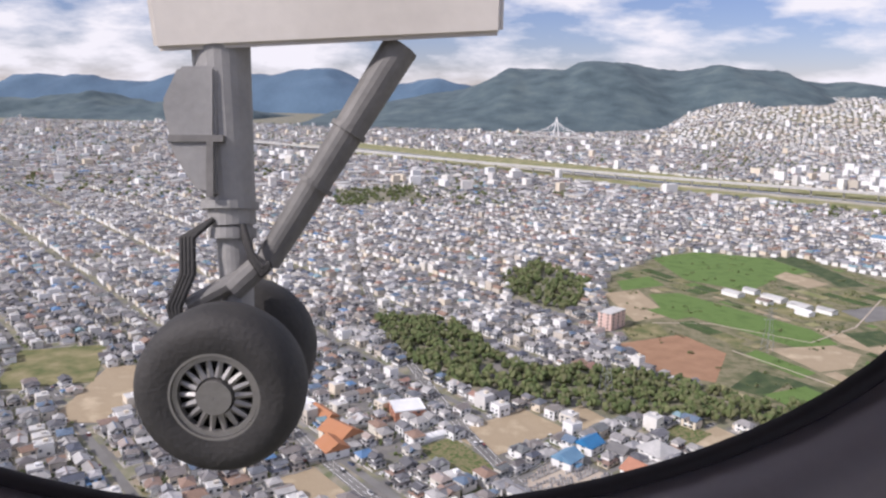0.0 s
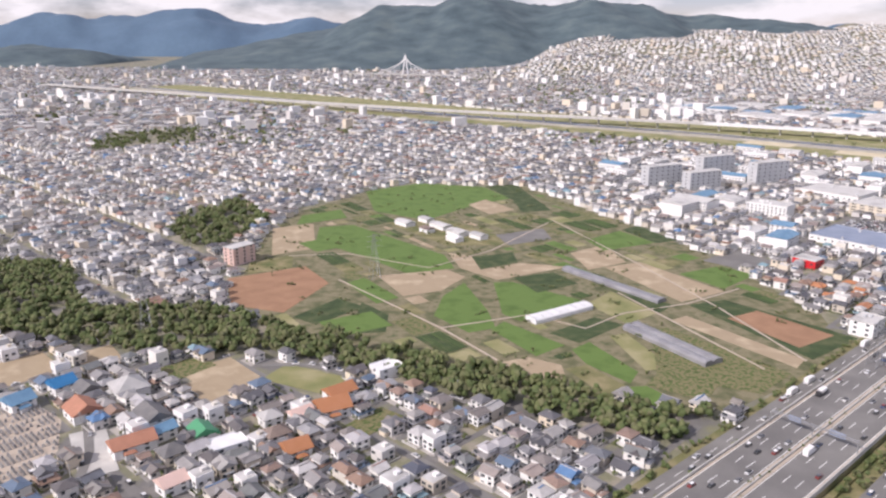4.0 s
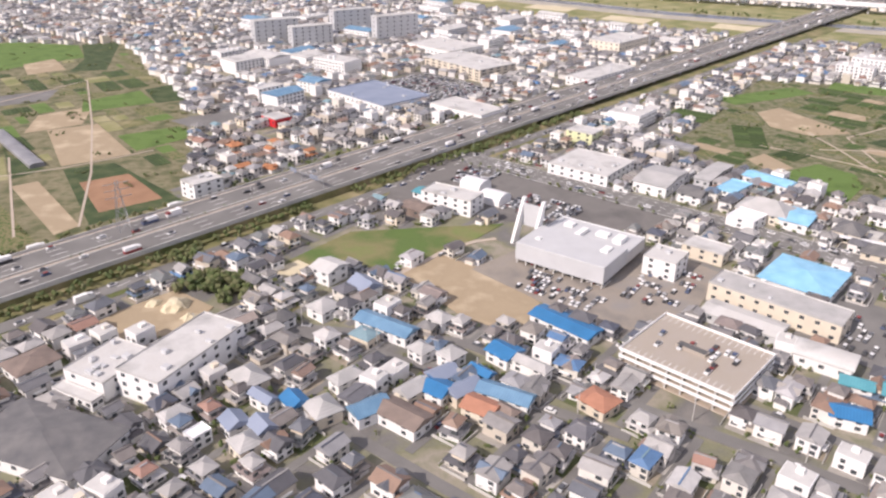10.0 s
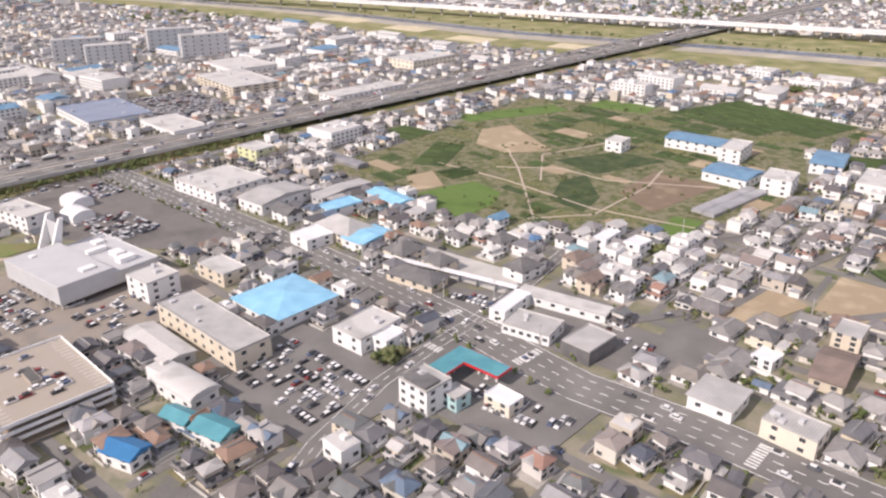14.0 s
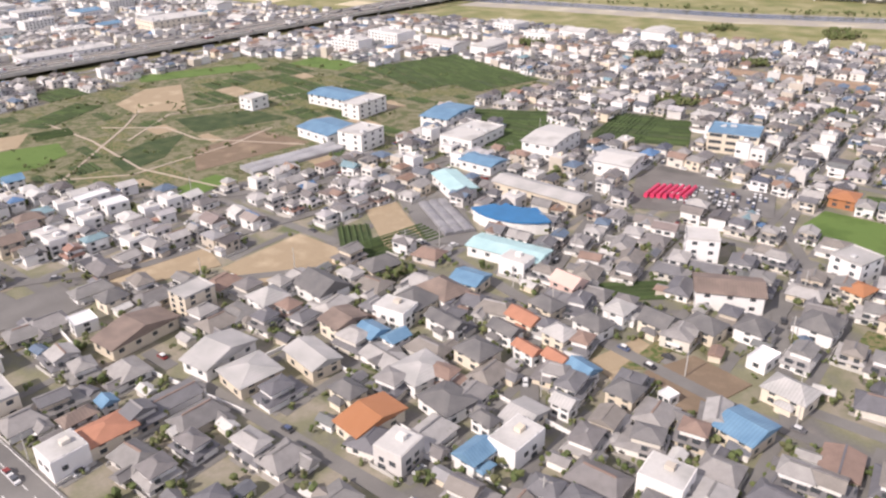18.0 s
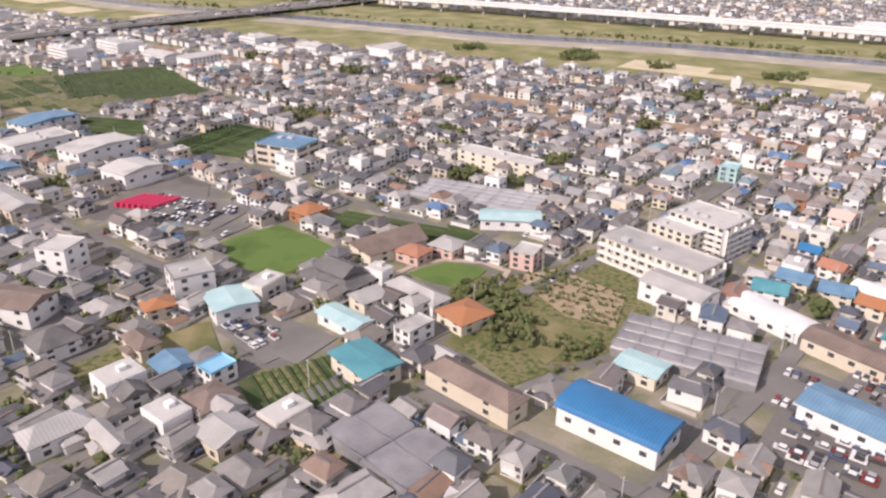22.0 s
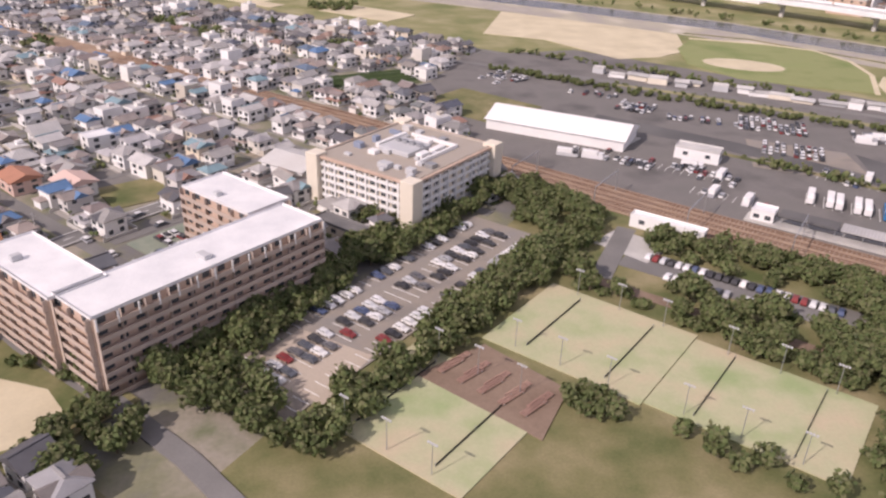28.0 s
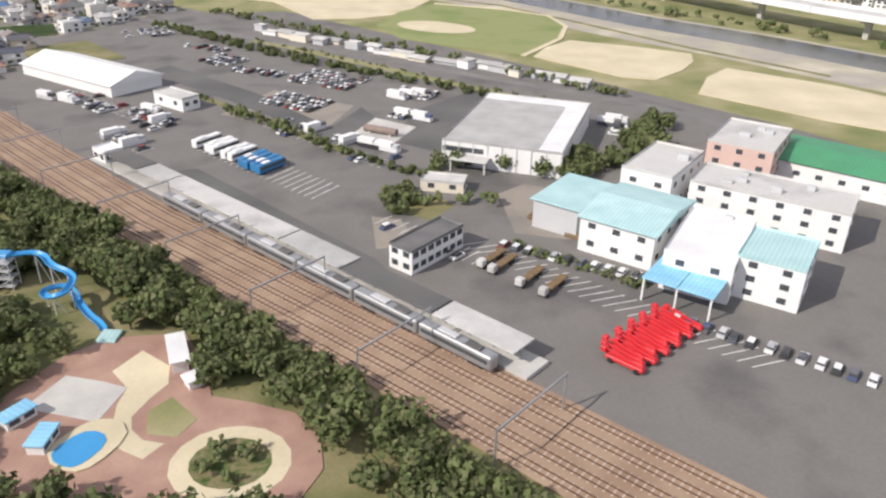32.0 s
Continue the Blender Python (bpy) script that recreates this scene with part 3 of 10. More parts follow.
def field(kind, cx, cy, w, d, ang, label="", lift=0.0):
    names = {"paddy": ("rice_field", "bright green rice field"), "crop": ("vegetable_field", "dark green vegetable field with rows"),
             "soil": ("ploughed_field", "bare tan ploughed field"), "redsoil": ("ploughed_field", "bare red-brown earth plot"), "lawn": ("grass_field", "mown grass field"),
             "scrub": ("rough_plot", "overgrown plot of dry grass"), "sand": ("sports_ground", "pale sandy sports ground"), "asphalt": ("car_park", "grey asphalt car park"),
             "asphalt_dark": ("yard", "dark asphalt yard"), "greenpaint": ("courtyard", "green-painted courtyard"), "yard": ("yard", "worn asphalt yard with parked lorries"), "court": ("tennis_court", "pale green tennis court"), "paving": ("paved_area", "red paved area"), "concrete": ("yard", "pale concrete yard"), "wornlot": ("car_park", "worn paved car park full of cars"), "playing": ("playing_field", "green playing field by the river"), "garden": ("garden_plot", "small mixed vegetable garden")}
    q = ground_quad(cx, cy, w, d, ang)
    take(q)
    QUADS.append(q)
    name, text = names[kind]
    if not lift:
        LAID.append(1)
        lift = 0.09 + 0.0012 * len(LAID)
    v, f = slab(q, -0.4, lift)
    if kind == "crop":
        ROWS_OF_CROP.append((cx, cy, w, d, ang, lift))
    return tagged(mesh_object(name, v, f, M[kind]), label or text, name.split("_")[-1], "", "structure")


def plot(kind, name, poly, label, category):
    """A piece of ground of any outline."""
    take(poly)
    QUADS.append(poly)
    LAID.append(1)
    area = sum(poly[i - 1][0] * poly[i][1] - poly[i][0] * poly[i - 1][1] for i in range(len(poly)))
    v, f = slab(poly if area > 0 else poly[::-1], -0.4, 0.09 + 0.0012 * len(LAID))
    return tagged(mesh_object(name, v, f, M[kind]), label, category, "", "structure")


# ---------------------------------------------------------------- buildings
WINDOWS = {}


def window_mesh(w, h):
    key = (round(w, 1), round(h, 1))
    if key not in WINDOWS:
        bm = bmesh.new()
        box(bm, -w / 2, w / 2, -0.05, 0.05, 0, h)
        me = bpy.data.meshes.new("window")
        bm.to_mesh(me)
        bm.free()
        me.materials.append(M["glass"])
        WINDOWS[key] = me
    return WINDOWS[key]


def add_windows(base, ang, w, d, h, floors, nw, nd, ww=1.1, wh=0.9, sill=0.7):
    """Panes on the sides that can be seen; each is a part."""
    step = h / floors
    for side, (n, length) in enumerate(((nw, w), (nd, d), (nw, w), (nd, d))):
        out = radians(ang + (-90, 0, 90, 180)[side])
        if math.sin(out) > 0.55 or not n:
            continue
        for k in range(floors):
            for i in range(n):
                u = (i + 0.5) / n * length - length / 2
                ob = new("window", window_mesh(min(ww, 0.75 * length / n), wh))
                ob.parent = base
                z = k * step + step * sill * 0.62
                if side == 0:
                    ob.location = (u, -d / 2, z)
                elif side == 1:
                    ob.location, ob.rotation_euler = (w / 2, u, z), (0, 0, math.pi / 2)
                elif side == 2:
                    ob.location = (u, d / 2, z)
                else:
                    ob.location, ob.rotation_euler = (-w / 2, u, z), (0, 0, math.pi / 2)


def roof_mesh(kind, w, d, h, over=0.5, rise=1.2):
    bm = bmesh.new()
    if kind == "flat":
        box(bm, -w / 2 - 0.02, w / 2 + 0.02, -d / 2 - 0.02, d / 2 + 0.02, h - 0.1, h + 0.42)
        top = max(bm.faces, key=lambda fc: fc.calc_center_median().z)
        bmesh.ops.inset_region(bm, faces=[top], thickness=0.22)
        bmesh.ops.translate(bm, verts=list(top.verts), vec=(0, 0, -0.36))
    elif kind == "slab":
        box(bm, -w / 2 - over, w / 2 + over, -d / 2 - over, d / 2 + over, h + 0.002, h + 0.25, 0.05)
    elif kind in ("gable", "hip"):
        hip = 0.0 if kind == "gable" else min(1.0, d / 2 / (w / 2 + 0.01)) * w / 2
        a, b, r = w / 2 + over, d / 2 + over, max(0.1, w / 2 + over - hip)
        vs = [bm.verts.new(p) for p in ((-a, -b, h), (a, -b, h), (a, b, h), (-a, b, h), (-r, 0, h + rise), (r, 0, h + rise),
                                       (-a, -b, h - 0.18), (a, -b, h - 0.18), (a, b, h - 0.18), (-a, b, h - 0.18))]
        for f in ((0, 1, 5, 4), (2, 3, 4, 5), (3, 0, 4), (1, 2, 5), (0, 6, 7, 1), (1, 7, 8, 2), (2, 8, 9, 3), (3, 9, 6, 0), (9, 8, 7, 6)):
            bm.faces.new([vs[i] for i in f])
    elif kind == "vault":
        n = 12
        ring = []
        for i in range(n + 1):
            t = math.pi * i / n
            ring.append((math.cos(t) * -(d / 2 + over), h + math.sin(t) ** 0.9 * rise))
        for i in range(n):
            (y0, z0), (y1, z1) = ring[i], ring[i + 1]
            vs = [bm.verts.new(p) for p in ((-w / 2 - over, y0, z0), (w / 2 + over, y0, z0), (w / 2 + over, y1, z1), (-w / 2 - over, y1, z1))]
            bm.faces.new(vs)
        for x in (-w / 2 - over, w / 2 + over):
            bm.faces.new([bm.verts.new((x, y, z)) for y, z in ring])
    elif kind == "saw":
        n = max(2, int(w / 5))
        for i in range(n):
            x0, x1 = -w / 2 + w * i / n, -w / 2 + w * (i + 1) / n
            vs = [bm.verts.new(p) for p in ((x0, -d / 2, h), (x1, -d / 2, h), (x1, d / 2, h), (x0, d / 2, h), (x0, -d / 2, h + rise), (x0, d / 2, h + rise))]
            for f in ((4, 1, 2, 5), (0, 1, 4), (2, 3, 5), (3, 0, 4, 5), (0, 3, 2, 1)):
                bm.faces.new([vs[k] for k in f])
    bmesh.ops.recalc_face_normals(bm, faces=bm.faces)
    return bm


def building(name, label, x, y, w, d, ang, h, roof, wall, roofing, floors=2, nw=None, nd=None, rise=1.2, units=0, category="building", over=0.5, margin=1.5, ww=1.2, wh=0.9):
    take(ground_quad(x, y, w + margin, d + margin, ang))
    if len(label.split()) < 4:
        label += {"flat": " with flat roof", "gable": " with pitched roof", "hip": " with hipped roof"}.get(roof, " with wide roof")
    base = thing(name, pose(x, y, 0, 0, 0, ang), label, category)
    bm = bmesh.new()
    box(bm, -w / 2, w / 2, -d / 2, d / 2, -0.3, h)
    part("wall", bm, M[wall], base)
    part("roof", roof_mesh(roof, w, d, h, over, rise), M[roofing], base)
    nw = max(2, int(w / 3.8)) if nw is None else nw
    nd = max(2, int(d / 3.8)) if nd is None else nd
    add_windows(base, ang, w, d, h, floors, nw, nd, ww, wh)
    rnd = random.Random(int(x * 13 + y))
    for i in range(units):
        bm = bmesh.new()
        sx, sy, sz = rnd.uniform(0.9, 2.2), rnd.uniform(0.8, 1.6), rnd.uniform(0.5, 1.1)
        px, py = rnd.uniform(-w / 2 + 1.5, w / 2 - 1.5), rnd.uniform(-d / 2 + 1.5, d / 2 - 1.5)
        box(bm, px - sx / 2, px + sx / 2, py - sy / 2, py + sy / 2, h + 0.05, h + sz, 0.06)
        part("rooftop_unit", bm, M["grey"], base)
    return base


def balconies(base, ang, w, d, h, floors, material, out=0.8, sides=(0, 1, 2, 3)):
    """A slab with a solid railing along each floor of the visible sides."""
    step = h / floors
    for side in sides:
        length = w if side in (0, 2) else d
        rot = (0, 90, 180, 270)[side]
        if math.sin(radians(ang + rot - 90)) > 0.55:
            continue
        off = d / 2 if side in (0, 2) else w / 2
        for k in range(floors):
            bm = bmesh.new()
            z = k * step + 0.05
            box(bm, -length / 2 + 0.2, length / 2 - 0.2, -off - out, -off + 0.02, z, z + 0.12)
            box(bm, -length / 2 + 0.2, length / 2 - 0.2, -off - out, -off - out + 0.1, z + 0.122, z + 0.75)
            n = max(2, int(length / 3.6))
            for i in range(n + 1):
                u = -length / 2 + 0.25 + (length - 0.5) * i / n
                box(bm, u - 0.05, u + 0.05, -off - out + 0.102, -off, z + 0.122, z + step - 0.05)
            bmesh.ops.rotate(bm, verts=bm.verts, cent=(0, 0, 0), matrix=Matrix.Rotation(radians(rot), 3, "Z"))
            part("balcony", bm, material, base)


# ---- the motorway
def hw_strip(name, s0, s1, left, right, z0, z1, material, label, category="motorway", n=24):
    return strip(name, [hw(s0 + (s1 - s0) * i / n) for i in range(n + 1)], left, right, z0, z1, M[material], label, category)


hw_strip("verge", -480, 640, 23, 27, -0.5, 0.12, "scrub", "rough grass verge along the motorway", "verge")
hw_strip("side_road", -480, 480, 20.5, -15.0, -0.3, 0.22, "asphalt", "narrow asphalt side road beside the motorway", "road")
hw_strip("side_road", -480, 480, -19.0, 24.5, -0.3, 0.22, "asphalt", "narrow asphalt side road beside the motorway", "road")
motorway = strip("road", [hw(-480 + i * 40) for i in range(45)], 12.5, 12.5, 2.6, 3.2, M["asphalt"], "wide grey motorway raised on a low embankment and viaduct", "motorway")
strip("embankment", [hw(-480 + i * 40) for i in range(18)], 13.0, 13.0, -0.4, 2.58, M["scrub"], "low embankment under the motorway", "embankment", claim=False)
for off in (-12.0, 0.0, 12.0):
    strip("shoulder", [hw(-480 + i * 40, off) for i in range(45)], 0.42 if off else 1.1, 0.42 if off else 1.1, 3.0, 3.208, M["concretetan"], "pale concrete edge strip along the motorway lanes", "shoulder", claim=False)
hw_strip("verge", -480, 60, -13.2, 15.2, -0.5, 0.9, "scrub", "rough grass bank below the motorway", "verge")
lines = Heap()
for lane in (-11.6, -8.2, -4.8, -1.4, 1.4, 4.8, 8.2, 11.6):
    solid = abs(lane) > 11 or abs(lane) < 2
    for s in range(-480, 1250, 14):
        p = hw(s, lane)
        lines.box(p[0], p[1], 14 if solid else 5, 0.2, 41.5, 3.15, 3.215)
for side in (-21.7, 17.7):
    for s in range(-480, 480, 9):
        p = hw(s, side)
        lines.box(p[0], p[1], 4, 0.2, 41.5, 0.15, 0.235)
lines.make("lane_markings", [M["paint"]], "white lane lines on the motorway", "road marking")
walls = Heap()
for off in (-12.7, 0.0, 12.7):
    for s in range(-480, 1250, 20):
        p = hw(s + 10, off)
        walls.box(p[0], p[1], 20, 0.35, 41.5, 2.3 if off else 3.1, 4.05 if off else 3.8)
walls.make("crash_barrier", [M["concrete"]], "concrete crash barriers along the motorway", "barrier", "structure")
for s in range(90, 700, 33):
    for off in (-9.5, 0.0, 9.5):
        p = hw(s, off)
        bm = bmesh.new()
        box(bm, -0.8, 0.8, -0.8, 0.8, -0.3, 2.0, 0.15)
        box(bm, -0.9, 0.9, -2.6, 2.6, 2.002, 2.62, 0.1)
        me = bpy.data.meshes.new("viaduct_pier")
        bm.to_mesh(me)
        bm.free()
        me.materials.append(M["concrete"])
        ob = new("viaduct_pier", me)
        ob.matrix_world = pose(p[0], p[1], 0, 0, 0, 41.5)
        tagged(ob, "concrete pier under the motorway viaduct", "pier", "motorway piers")

# sign gantries over the carriageways
for s in (-62, 70):
    gantry = thing("sign_gantry", pose(*hw(s), 3.2, 0, 0, 41.5), "grey steel gantry with sign panels over the motorway", "gantry", "sign gantries")
    for off in (-12.2, 0.0, 12.2):
        bm = bmesh.new()
        cyl(bm, (0, off, -0.1), (0, off, 4.2), 0.16, 0.13, 8)
        part("post", bm, M["steel"], gantry)
    for z in (3.6, 4.1):
        bm = bmesh.new()
        box(bm, -0.12, 0.12, -12.2, 12.2, z, z + 0.16)
        part("beam", bm, M["steel"], gantry)
    for off, wide in ((-6.5, 4.4), (5.5, 3.6)):
        bm = bmesh.new()
        box(bm, 0.13, 0.22, off - wide / 2, off + wide / 2, 3.0, 4.6, 0.02)
        part("sign_panel", bm, M["slate"], gantry)

# ---- the elevated road beyond the river
VIADUCT = [(-700, 1700), (-100, 1275), (171, 1105), (470, 950), (700, 800), (957, 640), (1178, 480), (1290, 362), (1345, 285), (1480, 120)]
strip("road", VIADUCT, 7, 7, 7.0, 8.2, M["lightroof"], "pale elevated expressway on piers beyond the river", "elevated road")
side_walls, far_walls = Heap(), Heap()
for (x0, y0), (x1, y1) in zip(VIADUCT, VIADUCT[1:]):
    L, a = math.hypot(x1 - x0, y1 - y0), math.atan2(y1 - y0, x1 - x0)
    for off in (-7.1, 7.1):
        (side_walls if x0 > 400 else far_walls).box((x0 + x1) / 2 - math.sin(a) * off, (y0 + y1) / 2 + math.cos(a) * off, L, 0.3, math.degrees(a), 7.0, 9.2)
far_walls.make("parapet", [M["concrete"]], "grey concrete parapets along the far expressway", "parapet", "structure")
side_walls.make("parapet", [M["whiteroof"]], "white noise walls along the elevated expressway", "noise wall", "structure")
for i in range(len(VIADUCT) - 1):
    a, b = Vector(VIADUCT[i]), Vector(VIADUCT[i + 1])
    n = max(1, int((b - a).length / 34))
    for k in range(n):
        p = a.lerp(b, (k + 0.5) / n)
        bm = bmesh.new()
        box(bm, -1.0, 1.0, -1.0, 1.0, -0.3, 5.8, 0.2)
        box(bm, -1.1, 1.1, -5.5, 5.5, 5.802, 7.02, 0.2)
        d = b - a
        ob = part("viaduct_pier", bm, M["concrete"], None)
        ob.matrix_world = pose(p.x, p.y, 0, 0, 0, math.degrees(math.atan2(d.y, d.x)))
        tagged(ob, "T-shaped concrete pier of the elevated expressway", "pier", "expressway piers")
# cable-stayed bridge far off
bridge = thing("cable_bridge", pose(63, 2000, 0, 0, 0, -20), "white cable-stayed bridge with a tall pylon", "bridge")
bm = bmesh.new()
for sx in (-1, 1):
    cyl(bm, (sx * 9, 0, 0), (0, 0, 62), 2.2, 1.2, 8)
part("pylon", bm, M["white"], bridge, "tall white A-shaped pylon")
bm = bmesh.new()
box(bm, -170, 170, -7, 7, 11, 13.5)
part("deck", bm, M["concrete"], bridge)
for i in range(1, 8):
    for sx in (-1, 1):
        bm = bmesh.new()
        cyl(bm, (0, 0, 62 - i * 2.5), (sx * (14 + i * 9), 0, 13.5), 0.35, seg=5)
        part("stay_cable", bm, M["white"], bridge)
for px in (-150, -90, -40, 40, 90, 150):
    bm = bmesh.new()
    box(bm, px - 2, px + 2, -4, 4, -0.5, 11)
    part("pier", bm, M["concrete"], bridge)

# ---- town streets
STREETS = [([(395, 360), (461, 294), (505, 249), (529, 222), (550, 196), (571, 168), (593, 149), (607, 134), (660, 80)], 6.4), ([(500, 120), (514, 152), (527, 173), (541, 189), (551, 199), (570, 221), (587, 244)], 2.4),
           ([(925, 60), (963, 94), (994, 122), (1019, 149), (1053, 184)], 2.6), ([(587, 244), (640, 250), (690, 262), (760, 300)], 1.8)]
STREETS += [([(690, 215), (720, 165), (745, 128), (790, 80)], 1.6),
           ([(778, 321), (761, 285), (748, 222), (726, 186), (712, 150), (700, 95)], 1.8), ([(818, 230), (794, 200), (788, 177), (770, 158), (752, 120)], 1.6), ([(590, 196), (623, 203), (649, 222), (690, 245), (745, 262)], 1.6), ([(628, 190), (673, 195), (708, 205), (728, 192)], 1.5), ([(800, 110), (850, 150), (905, 190), (960, 240)], 1.8)]
STREETS += [([(860, 85), (905, 122), (930, 145)], 1.8), ([(940, 165), (1000, 215), (1050, 262)], 1.6), ([(895, 200), (950, 150), (994, 122)], 1.6)]
STREETS += [([(-15, 175), (-45, 210), (-69, 236), (-89, 261), (-120, 300)], 2.2), ([(-45, 258), (-66, 293), (-83, 325), (-110, 400)], 1.6), ([(58, 180), (50, 212), (38, 237)], 1.3), ([(86, 270), (102, 271), (139, 253), (170, 235)], 1.3), ([(40, 150), (-20, 260), (-75, 380), (-130, 560), (-160, 700)], 2.4), ([(300, 180), (345, 205), (400, 190), (470, 130)], 1.8),
           ([(340, 210), (390, 180), (430, 150)], 1.6)]
for k, (line, half) in enumerate(STREETS):
    strip("road", line, half, half, -0.3, 0.25 + 0.0016 * k, M["asphalt"], "grey asphalt town street", "street")
marks = Heap()
for line, half in STREETS:
    if half < 2:
        continue
    for (x0, y0), (x1, y1) in zip(line, line[1:]):
        n = int(math.hypot(x1 - x0, y1 - y0) / 4)
        ang = math.degrees(math.atan2(y1 - y0, x1 - x0))
        for i in range(n):
            t = (i + 0.5) / n
            marks.box(x0 + (x1 - x0) * t, y0 + (y1 - y0) * t, 2.0, 0.16, ang, 0.05, 0.30)
            for lane in ((-3.2, 3.2) if half > 4 else ()):
                marks.box(x0 + (x1 - x0) * t - math.sin(radians(ang)) * lane, y0 + (y1 - y0) * t + math.cos(radians(ang)) * lane, 1.9, 0.14, ang, 0.05, 0.30)
            for sg in (-1, 1):
                ox, oy = -math.sin(radians(ang)) * sg * (half - 0.5), math.cos(radians(ang)) * sg * (half - 0.5)
                marks.box(x0 + (x1 - x0) * t + ox, y0 + (y1 - y0) * t + oy, 4.0, 0.14, ang, 0.05, 0.30)
for cx, cy, ang, n in ((600, 141, -47, 9), (545, 203, -53, 9), (562, 181, -53, 9), (540, 187, 45, 5)):
    for i in range(n):
        a, o = radians(ang), (i - n / 2 + 0.5) * 1.0
        marks.box(cx - math.sin(a) * o, cy + math.cos(a) * o, 2.4, 0.45, ang, 0.05, 0.303)
marks.make("street_markings", [M["paint"]], "white lines on the town streets", "road marking")

# ---- fields of the first farmland
plot("paddy", "rice_field", [(94, 583), (134, 613), (183, 598), (200, 555), (173, 534), (141, 490), (106, 516)], "bright green rice field", "field")
plot("soil", "ploughed_field", [(169, 535), (182, 552), (200, 519), (182, 506)], "bare tan ploughed field", "field")
plot("crop", "vegetable_field", [(184, 602), (209, 607), (224, 517), (204, 512), (201, 551)], "dark green vegetable field with rows", "field")
plot("asphalt", "net_field", [(182, 453), (212, 468), (214, 444), (188, 431)], "plot under grey netting", "field")
plot("soil", "ploughed_field", [(14, 281), (24, 290), (36, 274), (26, 262)], "bare tan field below the wood", "field")
plot("scrub", "yard", [(117, 483), (151, 497), (182, 454), (187, 431), (153, 430)], "rough yard among farm sheds", "yard")
plot("paddy", "rice_field", [(79, 440), (76, 472), (96, 478), (152, 411), (157, 387), (133, 379), (113, 404)], "bright green rice field", "field")
plot("soil", "ploughed_field", [(119, 375), (153, 385), (162, 373), (150, 352), (133, 345)], "bare tan ploughed field", "field")
plot("crop", "vegetable_field", [(167, 407), (189, 416), (190, 397), (170, 386)], "dark green vegetable field with rows", "field")
plot("soil", "ploughed_field", [(154, 415), (166, 410), (170, 384), (191, 396), (214, 389), (177, 368), (160, 387)], "bare tan ploughed field", "field")
plot("paddy", "rice_field", [(161, 364), (170, 326), (172, 306), (161, 301), (147, 320), (151, 345)], "bright green rice field", "field")
plot("paddy", "rice_field", [(175, 364), (184, 365), (213, 338), (183, 313), (176, 322)], "bright green rice field", "field")
plot("crop", "vegetable_field", [(185, 372), (206, 380), (215, 362), (194, 349)], "dark green vegetable field with rows", "field")
plot("crop", "vegetable_field", [(193, 300), (214, 318), (224, 309), (203, 290)], "dark green vegetable field with rows", "field")
plot("paddy", "rice_field", [(170, 304), (176, 313), (197, 288), (185, 278)], "bright green rice field", "field")
plot("soil", "ploughed_field", [(168, 271), (182, 277), (193, 270), (193, 258), (174, 261)], "bare tan ploughed field", "field")
plot("paddy", "rice_field", [(199, 284), (207, 291), (219, 264), (214, 255), (202, 271)], "bright green rice field", "field")
plot("lawn", "grass_field", [(216, 297), (223, 300), (232, 268), (222, 265)], "light green grass field", "field")
plot("soil", "ploughed_field", [(245, 314), (253, 319), (282, 274), (276, 267)], "bare tan ploughed field", "field")
plot("crop", "vegetable_field", [(258, 332), (276, 339), (312, 294), (285, 274)], "dark green vegetable field with rows", "field")
plot("redsoil", "ploughed_field", [(269, 316), (285, 325), (304, 297), (285, 285)], "bare red-brown earth plot", "field")
plot("soil", "ploughed_field", [(233, 388), (253, 397), (280, 350), (256, 336)], "bare tan ploughed field", "field")
plot("crop", "vegetable_field", [(221, 368), (229, 353), (251, 332), (242, 322)], "dark green vegetable field with rows", "field")
plot("lawn", "grass_field", [(214, 334), (228, 351), (241, 322), (226, 310)], "light green grass field", "field")
plot("paddy", "rice_field", [(267, 377), (292, 390), (304, 375), (281, 354)], "bright green rice field", "field")
plot("soil", "ploughed_field", [(220, 414), (241, 431), (246, 397), (224, 384)], "bare tan ploughed field", "field")
plot("paddy", "rice_field", [(233, 441), (257, 462), (271, 435), (239, 419)], "bright green rice field", "field")
plot("crop", "vegetable_field", [(259, 464), (271, 475), (285, 440), (272, 434)], "dark green vegetable field with rows", "field")
plot("asphalt", "net_field", [(286, 400), (310, 418), (324, 398), (306, 379)], "plot under grey netting", "field")
plot("garden", "orchard", [(234, 303), (241, 306), (272, 262), (255, 247), (225, 262)], "dark green orchard and garden plots", "orchard")
plot("paddy", "rice_field", [(211, 252), (219, 253), (227, 241), (223, 236), (210, 243)], "bright green rice field", "field")
plot("scrub", "rough_plot", [(194, 267), (202, 270), (212, 253), (205, 243)], "overgrown plot of dry grass", "plot")
plot("crop", "vegetable_field", [(114, 300), (115, 337), (128, 321), (128, 302)], "dark green vegetable field with rows", "field")
plot("redsoil", "ploughed_field", [(47, 371), (81, 391), (97, 364), (83, 324), (58, 334)], "bare red-brown earth plot", "field")
plot("crop", "vegetable_field", [(88, 319), (104, 342), (117, 331), (99, 310)], "dark green vegetable field with rows", "field")
plot("crop", "vegetable_field", [(104, 313), (121, 327), (126, 306), (106, 294)], "dark green vegetable field with rows", "field")
plot("paddy", "rice_field", [(105, 364), (113, 372), (131, 343), (122, 335)], "bright green rice field", "field")
plot("soil", "ploughed_field", [(48, 470), (71, 481), (81, 425), (60, 411)], "bare tan ploughed field", "field")
